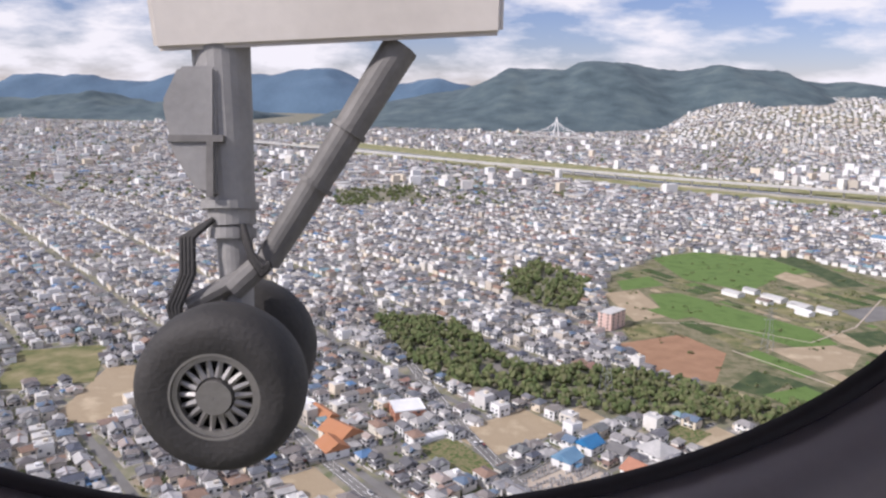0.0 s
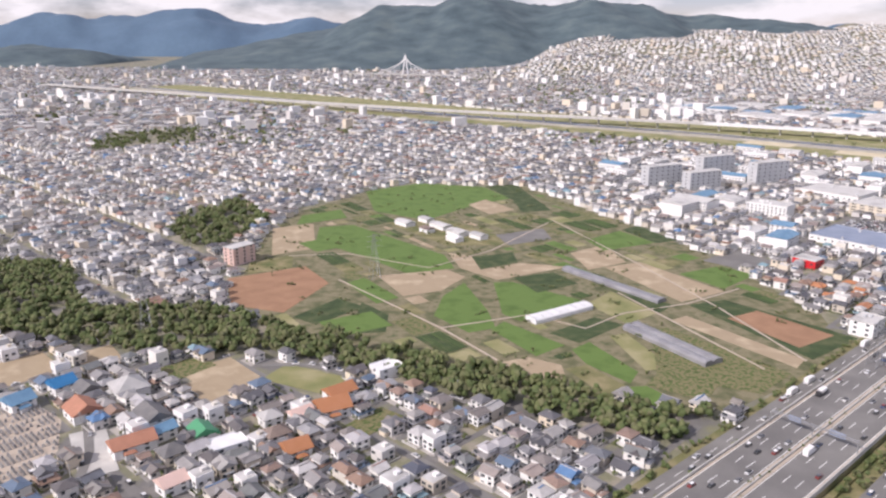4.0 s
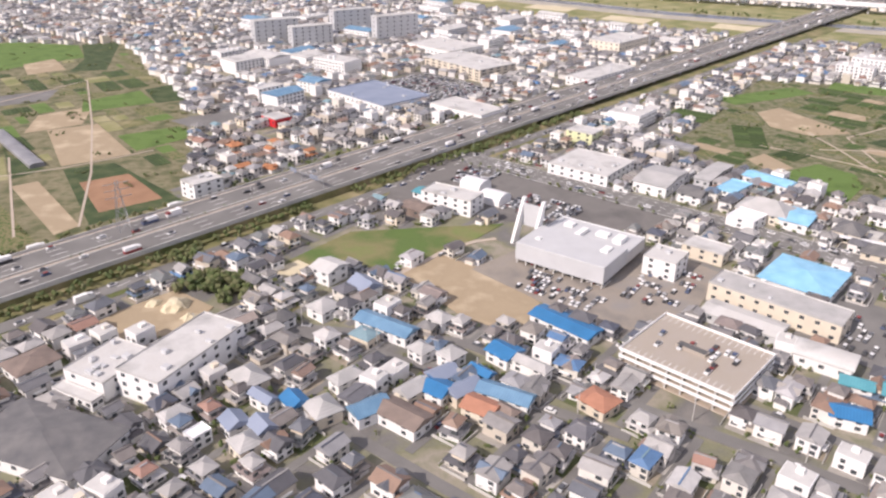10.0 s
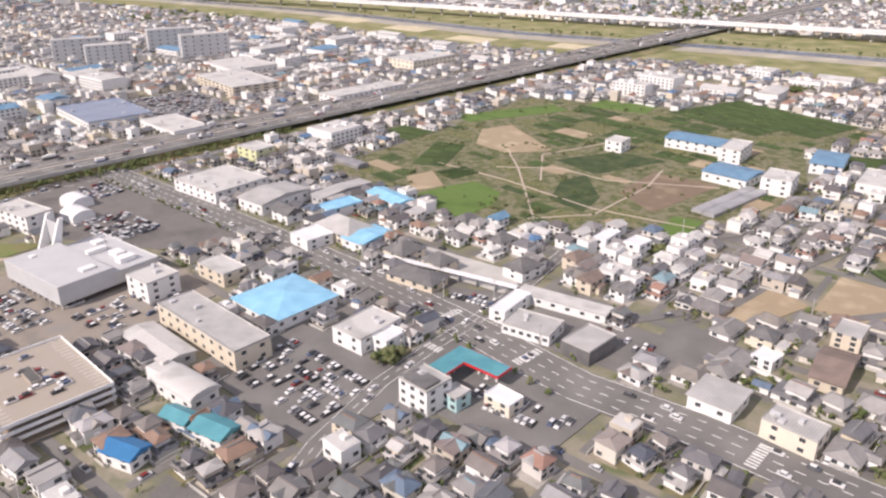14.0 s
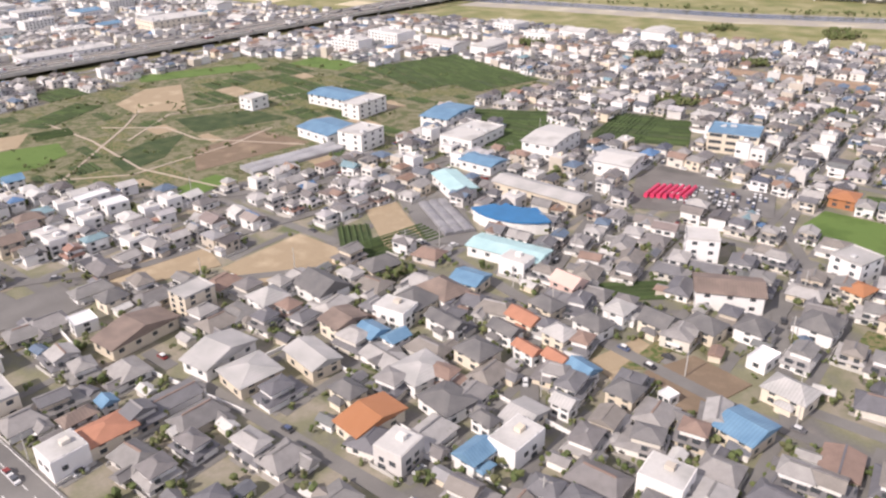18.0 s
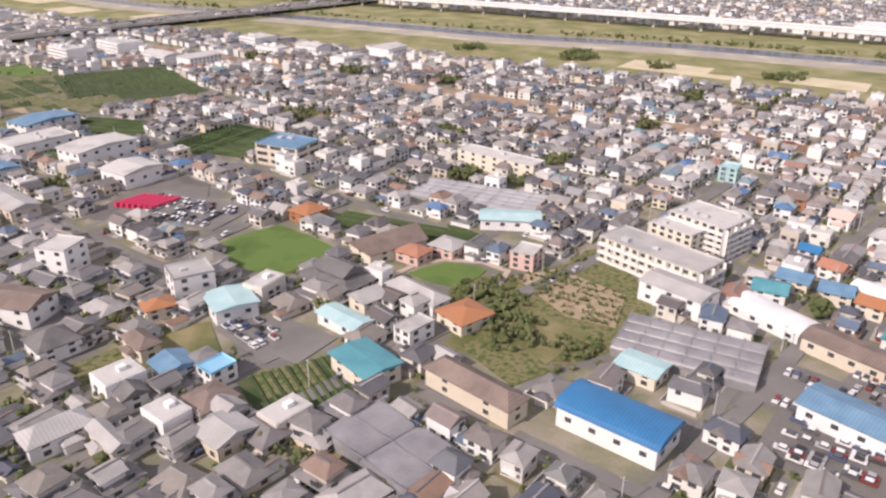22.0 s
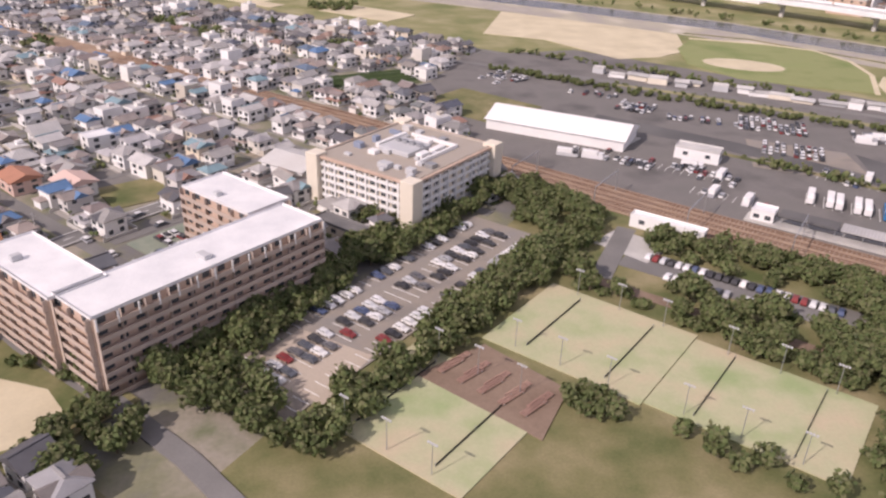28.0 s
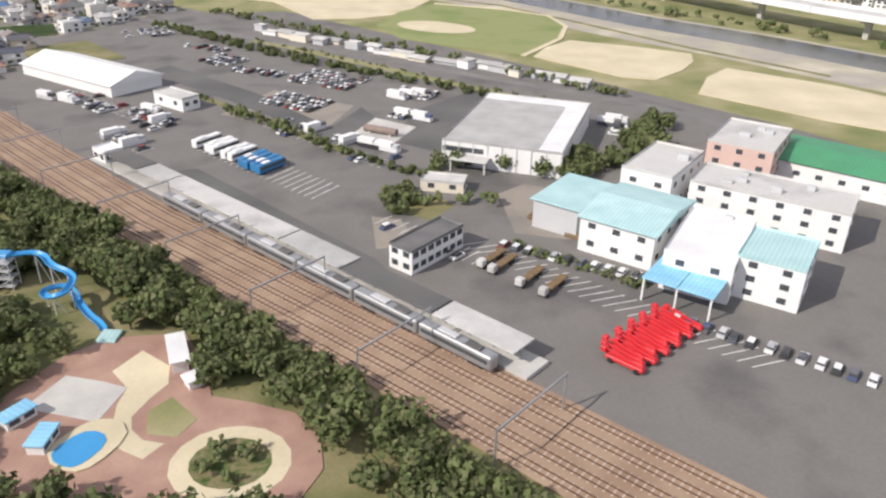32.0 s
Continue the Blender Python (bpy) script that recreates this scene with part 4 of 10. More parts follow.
plot("scrub", "rough_plot", [(51, 398), (71, 411), (75, 389), (55, 378)], "overgrown plot of dry grass", "plot")
plot("paddy", "rice_field", [(60, 503), (83, 521), (90, 497), (61, 479)], "bright green rice field", "field")
for row in [("paddy", 92, 439, 22, 40, 128), ("soil", 73, 263, 22, 19, 132), ("soil", -4, 262, 23, 37, 135), ("paddy", 115, 311, 19, 24, 121)]:
    field(*row)
for poly in ([(54, 335), (52, 395), (47, 455), (58, 520), (100, 585), (215, 600), (290, 420), (310, 320), (300, 275), (240, 235), (180, 250), (100, 290)],):
    take(poly)
    v, f = slab(poly, -0.4, 0.05)
    tagged(mesh_object("farm_ground", v, f, M["meadow"]), "rough farmland ground between the plots", "ground", "", "structure")
    FARM_A = poly
# ---- fields of the second farmland
for poly in ([(505, 333), (560, 395), (615, 462), (655, 445), (781, 367), (716, 338), (690, 288), (650, 262), (600, 258), (560, 268), (540, 300)],):
    take(poly)
    v, f = slab(poly, -0.4, 0.05)
    tagged(mesh_object("farm_ground", v, f, M["market"]), "dark green market gardens between the plots", "ground", "", "structure")
    FARM_B = poly
plot("paddy", "rice_field", [(542, 300), (552, 307), (566, 313), (574, 299), (569, 286), (553, 271)], "bright green rice field", "field")
plot("soil", "ploughed_field", [(539, 321), (550, 328), (553, 309), (541, 303)], "bare tan ploughed field", "field")
plot("soil", "bare_lot", [(573, 367), (579, 392), (595, 400), (606, 353), (585, 351)], "bare tan lot with huts among the fields", "lot")
plot("crop", "vegetable_field", [(591, 290), (599, 309), (612, 318), (610, 290), (600, 276)], "dark green vegetable field with rows", "field")
plot("brownsoil", "ploughed_field", [(619, 296), (640, 318), (661, 300), (624, 273)], "bare brown ploughed field", "field")
plot("crop", "vegetable_field", [(604, 339), (634, 349), (651, 333), (616, 318)], "dark green vegetable field with rows", "field")
plot("paddy", "rice_field", [(619, 257), (631, 269), (639, 263), (624, 246)], "small bright green rice field", "field")
for row in [("crop", 555, 352, 14, 35, 158), ("crop", 542, 389, 20, 19, 137), ("paddy", 663, 435, 33, 20, 142),
            ("crop", 721, 407, 56, 56, 115), ("crop", 737, 396, 56, 38, 118), ("crop", 739, 296, 21, 34, 135), ("crop", 789, 294, 32, 32, 155),
            ("crop", 822, 132, 15, 19, 113)]:
    field(*row)
for row in [("crop", 560, 325, 14, 12, 30), ("paddy", 600, 425, 60, 16, 20), ("soil", 690, 345, 16, 12, 30),
            ("crop", 845, 205, 40, 11, 150), ("scrub", 865, 145, 24, 20, 40)]:
    field(*row)
for row in [("crop", 742, 173, 18, 9, -3), ("soil", 660, 200, 26, 22, 45), ("crop", 688, 208, 24, 12, 30),
            ("crop", 677, 212, 17, 9, 95), ("scrub", 838, 112, 14, 20, 40)]:
    field(*row)


plot("turf", "grass_field", [(352, 240), (372, 261), (424, 263), (411, 250), (400, 242), (383, 231), (369, 233)], "bright green field below the motorway", "field")
plot("soil", "ploughed_field", [(384, 230), (400, 241), (413, 228), (424, 208), (415, 193), (403, 201)], "bare tan earth lot beside the store", "field")


def plots_in(poly, ang, pu, pv, seed, kinds):
    """Small plots side by side over a stretch of farmland, where no larger field lies."""
    rnd = random.Random(seed)
    xs, ys = [p[0] for p in poly], [p[1] for p in poly]
    cx, cy, a = (min(xs) + max(xs)) / 2, (min(ys) + max(ys)) / 2, radians(ang)
    reach = max(max(xs) - min(xs), max(ys) - min(ys))
    known = list(QUADS)
    v = -reach
    while v < reach:
        d = pv * rnd.uniform(0.6, 1.4)
        u = -reach + rnd.uniform(0, pu)
        while u < reach:
            w = pu * rnd.uniform(0.5, 1.5)
            x, y = cx + math.cos(a) * (u + w / 2) - math.sin(a) * (v + d / 2), cy + math.sin(a) * (u + w / 2) + math.cos(a) * (v + d / 2)
            q = ground_quad(x, y, w, d, ang)
            test = q + [(x, y)] + [((q[i][0] + q[i - 1][0]) / 2, (q[i][1] + q[i - 1][1]) / 2) for i in range(4)]
            if rnd.random() < 0.93 and all(inside(poly, *p) for p in test) and not any(inside(k, *p) for k in known for p in test):
                field(rnd.choice(kinds), x, y, w - rnd.uniform(0.6, 1.8), d - rnd.uniform(0.6, 1.8), ang + rnd.gauss(0, 1.5), lift=0.075)
            u += w
        v += d


for row in [("garden", 233, 256, 20, 20, 54), ("crop", 740, 320, 34, 20, 162), ("crop", 735, 288, 16, 28, 151)]:
    field(*row)
for line in ([(101, 369), (150, 306), (177, 264)], [(150, 306), (188, 321), (208, 305), (227, 322), (258, 334), (288, 354)], [(221, 489), (250, 398), (270, 328), (282, 273)], [(69, 410), (100, 414), (144, 388), (178, 420), (221, 489)], [(231, 349), (264, 266)],
             [(548, 345), (578, 314), (604, 279), (634, 257)], [(592, 312), (600, 347), (615, 354), (653, 373)], [(577, 331), (603, 327), (618, 310), (659, 297)], [(579, 271), (603, 273), (632, 301), (645, 321)], [(586, 355), (586, 330), (581, 270)]):
    strip("path", line, 0.42, 0.42, -0.3, 0.2 + 0.0011 * line[0][0] % 0.013, M["concretetan"], "pale worn farm track between the plots", "path", claim=False)
for row in [("soil", -165, 276, 60, 24, 99), ("scrub", -205, 300, 50, 38, 113), ("garden", -21, 239, 15, 27, 40), ("soil", -63, 212, 14, 26, 45), ("soil", 77, 255, 23, 20, 46), ("garden", 59, 268, 18, 13, 50), ("lawn", 104, 259, 14, 28, 64), ("concrete", 51, 212, 10, 28, 30), ("garden", 129, 229, 17, 10, 51)]:
    field(*row)
GRAVES = [(0, 224), (4, 201), (17, 191), (42, 191), (41, 212), (33, 231), (14, 246)]
take(GRAVES)
v, f = slab(GRAVES, -0.3, 0.06)
tagged(mesh_object("graveyard_ground", v, f, M["concretetan"]), "pale gravel ground of a graveyard", "ground", "", "structure")
stones, rg = Heap(), random.Random(9)
for i in range(-20, 20):
    for j in range(-18, 18):
        x, y = 22 + i * 1.5 * 0.7 - j * 1.7 * 0.7, 218 + i * 1.5 * 0.7 + j * 1.7 * 0.7
        if inside(GRAVES, x, y) and j % 5 and rg.random() < 0.85:
            stones.box(x, y, 0.9, 0.9, 45, 0.0, 0.3)
            stones.box(x, y, 0.45, 0.45, 45, 0.3, rg.uniform(0.8, 1.3))
stones.make("gravestones", [M["greystone"]], "dense rows of small grey gravestones", "gravestones")
plots_in(FARM_A, 122, 17, 10, 2, ("crop", "garden", "garden", "scrub", "lawn", "crop", "paddy"))
plots_in(FARM_A, 122, 11, 7, 12, ("crop", "garden", "scrub", "lawn", "garden", "paddy", "soil"))
plots_in(FARM_B, 128, 15, 9, 5, ("crop", "crop", "crop", "garden", "garden", "crop", "garden", "soil", "crop"))
plots_in(FARM_B, 128, 11, 7, 15, ("crop", "garden", "crop", "garden", "paddy"))
for row in [("crop", 783, 299, 37, 19, 54), ("garden", 783, 142, 13, 8, 40), ("garden", 820, 135, 12, 9, 20), ("asphalt", 813, 151, 10, 19, 38), 
            ("garden", 861, 138, 10, 17, 27), ("scrub", 947, 104, 5, 11, 32),
            ("scrub", 1016, 161, 13, 13, 33), ("crop", 1068, 254, 30, 18, 22), ("soil", 628, 201, 26, 14, 25), ("yard", 908, 105, 18, 20, 45), ("asphalt", 926, 121, 9, 26, -52)]:
    field(*row)
plot("soil", "bare_lot", [(303, 205), (312, 216), (323, 225), (335, 214), (330, 202), (322, 199), (314, 197)], "bare tan builder's lot below the motorway", "lot")
plot("sand", "bare_lot", [(346, 232), (356, 241), (361, 236), (357, 229)], "pale sandy lot beside a white house", "lot")
strip("path", [(386, 229), (394, 236), (402, 244), (412, 249.5), (419, 251)], 0.9, 0.9, -0.3, 0.26, M["concretetan"], "pale footpath between grass field and earth lot", "path", claim=False)
take([(443, 196), (452, 205), (463, 222), (477, 214), (470, 200), (461, 197)])
take([(402, 246), (424, 266), (438, 264), (424, 232), (412, 238)])
take([(319, 224), (333, 235), (344, 230), (345, 214), (335, 213)])
# heap of earth and sand on the bare lot
for hx, hy, hr, hz in ((325, 215, 4.6, 2.2), (318.5, 217, 2.6, 1.1), (329.5, 209, 2.4, 0.9)):
    bm = bmesh.new()
    bmesh.ops.create_icosphere(bm, subdivisions=3, radius=1.0)
    rq = random.Random(int(hx))
    for vt in bm.verts:
        k = 1 + 0.22 * math.sin(vt.co.x * 5 + hx) * math.cos(vt.co.y * 6) + rq.uniform(-0.05, 0.05)
        vt.co = Vector((vt.co.x * hr * k, vt.co.y * hr * k * 0.8, max(-0.2, (1 - math.hypot(vt.co.x, vt.co.y)) * hz * 1.6 * k) if vt.co.z > 0 else -0.2))
    me = bpy.data.meshes.new("earth_mound")
    bm.to_mesh(me)
    bm.free()
    me.materials.append(M["sand"])
    ob = new("earth_mound", me)
    ob.matrix_world = pose(hx, hy, 0.1, 0, 0, 40)
    tagged(ob, "mound of dug tan earth on the bare lot", "mound", "earth mounds")
# car park and old gardens
plot("asphalt", "car_park", [(544, 212), (547, 220), (564, 214), (556, 204)], "grey asphalt car park beside the covered walkway", "car park")
plot("paddy", "rice_field", [(795, 196), (801, 203), (812, 211), (822, 201), (831, 189), (813, 178), (804, 186)], "green field between old houses", "field")
plot("crop", "vegetable_field", [(858, 207), (863, 203), (872, 190), (867, 184), (858, 197)], "dark green strip of vegetables", "field")
plot("paddy", "grass_field", [(845, 177), (849, 180), (855, 182), (862, 179.5), (864, 177), (861, 173), (855, 169), (850, 172)], "rounded green field inside a curving lane", "field")
plot("garden", "garden_plot", [(853, 167), (864, 175), (870, 163), (858, 158)], "dense vegetable garden with shrubs", "garden")
plot("garden", "garden_plot", [(891, 186), (895, 187), (899, 171), (897, 168), (885, 178)], "long dark garden below the apartment house", "garden")
plot("scrub", "rough_plot", [(788, 156), (802, 158), (806, 146), (792, 141)], "bare brown plot with dry grass", "plot")
plot("asphalt", "bare_lot", [(690, 238), (697, 205), (711, 205), (708, 237)], "grey gravel lot beside the blue-roofed hall", "lot")
plot("soil", "ploughed_field", [(680, 231), (685, 204), (696.4, 204.6), (689.6, 236)], "bare tan ploughed field", "field")
plot("brownsoil", "bare_lot", [(733, 141), (745, 145), (752, 134), (736, 126)], "bare red-brown earth plot among old houses", "lot")
plot("soil", "ploughed_field", [(723, 146), (736, 153), (737.6, 150), (726, 139)], "narrow tan strip of dry earth", "field")
plot("garden", "garden_plot", [(728.4, 142.5), (739, 151), (744, 150), (735, 141.6)], "dark green garden with low shrubs", "garden")
ORCHARD = [(870, 173), (881, 176), (893, 161), (886, 147), (877, 153)]
plot("soil", "orchard", ORCHARD, "bare orchard ground with rows of small trees", "orchard")
strip("path", [(841, 176), (847, 181.5), (855, 184), (864, 181.5), (869, 176), (866, 170), (856, 163)], 0.8, 0.8, -0.3, 0.27, M["concretetan"], "pale lane curving round a green field", "path", claim=False)
take([(840, 178), (848, 185), (856, 187), (868, 182), (872, 175), (866, 167), (855, 163)])
take([(845, 170), (870, 175), (893, 161), (890, 151), (881, 138), (878, 130), (866, 130), (857, 134)])
# ---- commercial land west of the wide street
plot("yard", "yard", [(382, 285), (404, 335), (424, 330), (456, 292), (484, 262), (470, 250), (428, 264)], "worn yards of car dealers and workshops", "yard")
# ---- large buildings along the way
def row_of(rows):
    for name, label, x, y, w, d, ang, h, roof, wall, roofing, floors, extra in rows:
        building(name, label, x, y, w, d, ang, h, roof, wall, roofing, floors, **extra)


row_of([
    ("factory", "vast low white factory beyond the expressway", 1272, 452, 70, 36, 134, 7, "flat", "white", "lightroof", 2, dict(units=8, nw=6, nd=3)),
    ("factory", "white factory block with stepped roofs", 1338, 428, 40, 24, 134, 12, "flat", "white", "whiteroof", 3, dict(units=6, nw=6, nd=3)),
    ("factory", "long white factory building", 1392, 480, 60, 24, 134, 14, "flat", "white", "lightroof", 4, dict(units=6, nw=8, nd=3)),
    ("office_block", "red-brown brick office beyond the expressway", 1318, 388, 18, 12, 134, 8, "flat", "brick", "lightroof", 3, dict(units=2)),
    ("office_block", "pale office block beyond the expressway", 1352, 368, 20, 12, 134, 7, "flat", "cream", "lightroof", 3, dict(units=2)),
    ("warehouse", "white warehouse beyond the expressway", 1210, 520, 50, 30, 134, 6, "flat", "white", "whiteroof", 2, dict(units=4, nw=4, nd=2)),
])
row_of([
    ("office_block", "white three-storey office block with flat roof", 333.5, 184, 12.5, 28, 147, 7, "flat", "white", "lightroof", 3, dict(units=5)),
    ("workshop", "long workshop with bright blue roof", 427, 193, 18, 6.5, 130, 3, "gable", "white", "blue", 1, dict(rise=0.8)),
    ("factory", "long beige factory with grey roof", 486, 196, 35, 10, 132, 5.5, "flat", "beige", "greyroof", 2, dict(units=3)),
    ("annex", "low factory annex with pale sheet roof", 474, 190.5, 20, 8, 132, 3, "gable", "grey", "lightroof", 1, dict(rise=0.8, nw=4)),
    ("market_hall", "low hall with wide sky blue roof", 502, 211, 19, 20, 132, 3.6, "hip", "white", "skyblue", 1, dict(rise=1.6)),
    ("storage_hall", "white barrel-roofed storage hall", 485, 171, 13, 7, 137, 3.4, "vault", "white", "lightroof", 1, dict(rise=1.6)),
    ("workshop", "beige workshop with sky blue lean-to roof", 482, 232, 13, 8, 134, 4, "flat", "beige", "lightroof", 2, dict()),
    ("office_block", "small white office block", 465, 223, 10, 10, 137, 6, "flat", "white", "lightroof", 3, dict(units=2)),
])
row_of([
    ("restaurant", "white restaurant with stepped roofs", 524, 193, 10, 14, 135, 4.5, "flat", "white", "lightroof", 2, dict(units=3)),
    ("shop", "dark grey box-shaped shop", 577, 182, 8, 11, 130, 4, "flat", "darkroof", "greyroof", 1, dict(nw=0, nd=0)),
    ("shopping_arcade", "long low shop row with white roof", 576, 204, 25, 4.5, 143, 3, "slab", "white", "lightroof", 1, dict()),
    ("shop", "low shop with white colonnade and pale roof", 565.5, 192.5, 13, 9, 143, 3, "flat", "white", "greyroof", 1, dict(nw=6, units=2)),
    ("temple", "single-storey building with dark hipped roof", 538, 224, 16, 8, 140, 2.6, "hip", "beige", "darkroof", 1, dict(rise=2)),
    ("workshop", "workshop with sky blue roof", 532, 289, 18, 8, 125, 3.5, "gable", "white", "skyblue", 1, dict(rise=1)),
    ("workshop", "workshop with pale blue roof", 524, 253, 9, 14, 134, 3.5, "gable", "white", "skyblue", 1, dict(rise=0.8)),
    ("workshop", "long grey shed", 514, 299, 6, 24, 134, 3.5, "gable", "grey", "greyroof", 1, dict(rise=0.8)),
])
row_of([
    ("workshop", "wide grey-roofed hall", 490, 293, 13, 22, 137, 4.5, "gable", "white", "greyroof", 1, dict(rise=1.4)),
    ("factory", "white factory with flat roofs", 468, 311, 26, 24, 136, 4.5, "flat", "white", "lightroof", 2, dict(units=6)),
    ("office_block", "lime-yellow office block", 476, 350, 13, 10, 135, 6, "flat", "lime", "lightroof", 3, dict()),
    ("warehouse", "white warehouse with blue roof", 672, 352, 25, 14, 137, 4.5, "gable", "white", "midblue", 2, dict(rise=1)),
    ("house_block", "small white block", 635, 352, 8, 9, 137, 5, "flat", "white", "lightroof", 2, dict()),
    ("office_block", "white office block with rooftop tower", 682, 335, 9, 18, 139, 6, "flat", "white", "lightroof", 3, dict(units=2)),
    ("warehouse", "low warehouse with grey-blue roof", 668, 306, 18, 16, 130, 4, "gable", "white", "midblue", 1, dict(rise=1)),
    ("office_block", "white three-storey block", 680, 292, 11, 13, 140, 6.5, "flat", "white", "lightroof", 3, dict(units=2)),
])
row_of([
    ("warehouse", "white warehouse with bright blue roof", 715, 318, 12, 22, 142, 4.5, "gable", "white", "midblue", 2, dict(rise=1)),
    ("workshop", "white workshop with flat roof", 721, 292, 14, 22, 138, 4, "flat", "white", "lightroof", 1, dict(units=3)),
    ("warehouse", "tall white warehouse", 747, 276, 12, 22, 140, 6, "gable", "white", "lightroof", 2, dict(rise=1)),
    ("workshop", "workshop with blue roof", 720, 261, 13, 9, 134, 3.6, "gable", "white", "midblue", 1, dict(rise=0.9)),
    ("workshop", "workshop with pale teal roof", 708, 243, 17, 8, 105, 3.6, "gable", "white", "paleteal", 1, dict(rise=0.8)),
    ("storage_hall", "long hall with grey roof", 733, 232, 30, 8, 133, 3.8, "gable", "beige", "greyroof", 1, dict(rise=1.2)),
    ("workshop", "low white workshop with pale blue roof", 716, 194, 20, 8, 141, 3.2, "gable", "white", "paleteal", 1, dict(rise=0.7)),
])
row_of([
    ("cottage", "house with bright blue roof", 704, 180, 7, 7, 140, 3, "gable", "beige", "midblue", 2, dict()),
    ("warehouse", "white gabled hall", 764, 252, 12, 14, 140, 5, "gable", "white", "lightroof", 1, dict(rise=1.2)),
    ("office_block", "office block with open parking decks and blue roof", 811, 268, 17, 13, 147, 7.2, "flat", "beige", "midblue", 3, dict(units=3, nw=3, nd=2, ww=5, wh=1.1)),
    ("house_block", "plain white three-storey block", 764, 187, 8, 8, 160, 7, "flat", "white", "lightroof", 3, dict(nw=2)),
    ("dormitory", "white two-storey building with brown roof", 761, 165, 14.5, 9, 160, 4.6, "gable", "white", "brownroof", 2, dict(rise=1.4)),
    ("house_block", "white block with roof railings", 796, 172, 9, 8, 25, 6, "flat", "white", "greyroof", 3, dict(units=1)),
    ("workshop", "shed with pale teal roof", 806, 162, 9, 9, 115, 3.6, "gable", "white", "paleteal", 1, dict(rise=0.6)),
    ("house_block", "house with patched blue tarpaulin roof", 743, 119, 7, 8, 122, 3.4, "gable", "beige", "midblue", 2, dict()),
])
row_of([
    ("workshop", "cream two-storey workshop with blue roof", 834, 135, 11, 8, 124, 3.8, "gable", "cream", "teal", 2, dict(rise=0.5)),
    ("storage_hall", "white-walled hall with curved blue roof", 875, 113, 18, 9, 134, 4, "vault", "white", "blue", 1, dict(rise=1.5)),
    ("factory", "plain white factory with shallow grey roof", 903, 156, 15, 8.2, 127, 4.8, "gable", "white", "greyroof", 2, dict(nw=3, nd=1, rise=0.9, over=0.2)),
    ("workshop", "shed with tan sheet roof", 927, 130, 16, 7, 122, 3.4, "gable", "beige", "brownroof", 1, dict(rise=0.9)),
    ("storage_hall", "hall with blue roof and white walls", 915, 109, 17, 8, 126, 3.8, "gable", "white", "midblue", 1, dict(rise=0.9)),
    ("workshop", "hut with pale teal roof", 885, 129, 8, 6, 134, 3, "gable", "cream", "paleteal", 2, dict(rise=0.5)),
    ("clinic", "long white workshop with pale blue roof", 875, 204.5, 16, 7.5, 168, 3.2, "gable", "white", "paleteal", 1, dict(rise=0.7)),
])
row_of([
    ("apartment_block", "long cream apartment block", 881, 252, 30, 7, 135, 5.4, "flat", "cream", "lightroof", 3, dict(units=1)),
    ("workshop", "workshop with blue skylight roof", 928, 97, 10.5, 12, 130, 3.8, "gable", "white", "midblue", 2, dict(rise=0.5)),
    ("storage_hall", "long hall with a rounded white roof", 920, 146, 17, 8, 116, 2.0, "vault", "white", "whiteroof", 1, dict(rise=1.6, over=0.1)),
    ("storage_hall", "brown-roofed storage hall", 934.5, 115, 14, 7, 123, 3.4, "gable", "beige", "brownroof", 1, dict(rise=1)),
    ("gymnasium", "hall with dark pitched roof", 962, 140.5, 19, 12, 118, 4, "gable", "beige", "brownroof", 1, dict(rise=2.2)),
    ("apartment_block", "white apartment block with narrow brown roof", 956, 108, 16, 5.5, 135, 5.6, "gable", "white", "brownroof", 3, dict(rise=0.8)),
    ("house_block", "house with green roof and white walls", 972, 111, 7.5, 8, 125, 3.6, "gable", "white", "green", 2, dict(rise=0.6)),
    ("house_block", "tan three-storey house", 970, 106, 5.5, 6, 132, 4.6, "flat", "beige", "greyroof", 3, dict()),
])
row_of([
    ("clubhouse", "low club house with dark roof", 997, 90, 11, 10, 136, 2.8, "hip", "beige", "darkroof", 1, dict(rise=1)),
    ("chapel", "white pavilion with arched gables", 1050, 168, 12, 10, 141, 4.5, "gable", "white", "lightroof", 2, dict(rise=1.4)),
    ("office_block", "low white station building", 1149, 178, 11, 4.8, 145, 3, "flat", "white", "lightroof", 1, dict()),
    ("storage_hall", "large white tent hall", 1119, 199.5, 38, 15, 148, 3, "gable", "white", "white", 1, dict(nw=0, nd=0, rise=2.4)),
    ("office_block", "white two-storey depot office with dark roof", 1212, 104, 4.5, 12, 142, 3.8, "flat", "white", "darkroof", 2, dict(nd=7)),
    ("factory", "open-sided shed with pale teal roof", 1236, 119, 8, 13, 146, 5, "slab", "grey", "paleteal", 1, dict(nw=0, nd=0)),
    ("factory", "white factory with pale teal roof", 1245, 111, 12, 16, 146, 6, "gable", "white", "paleteal", 2, dict(rise=1.2)),
])
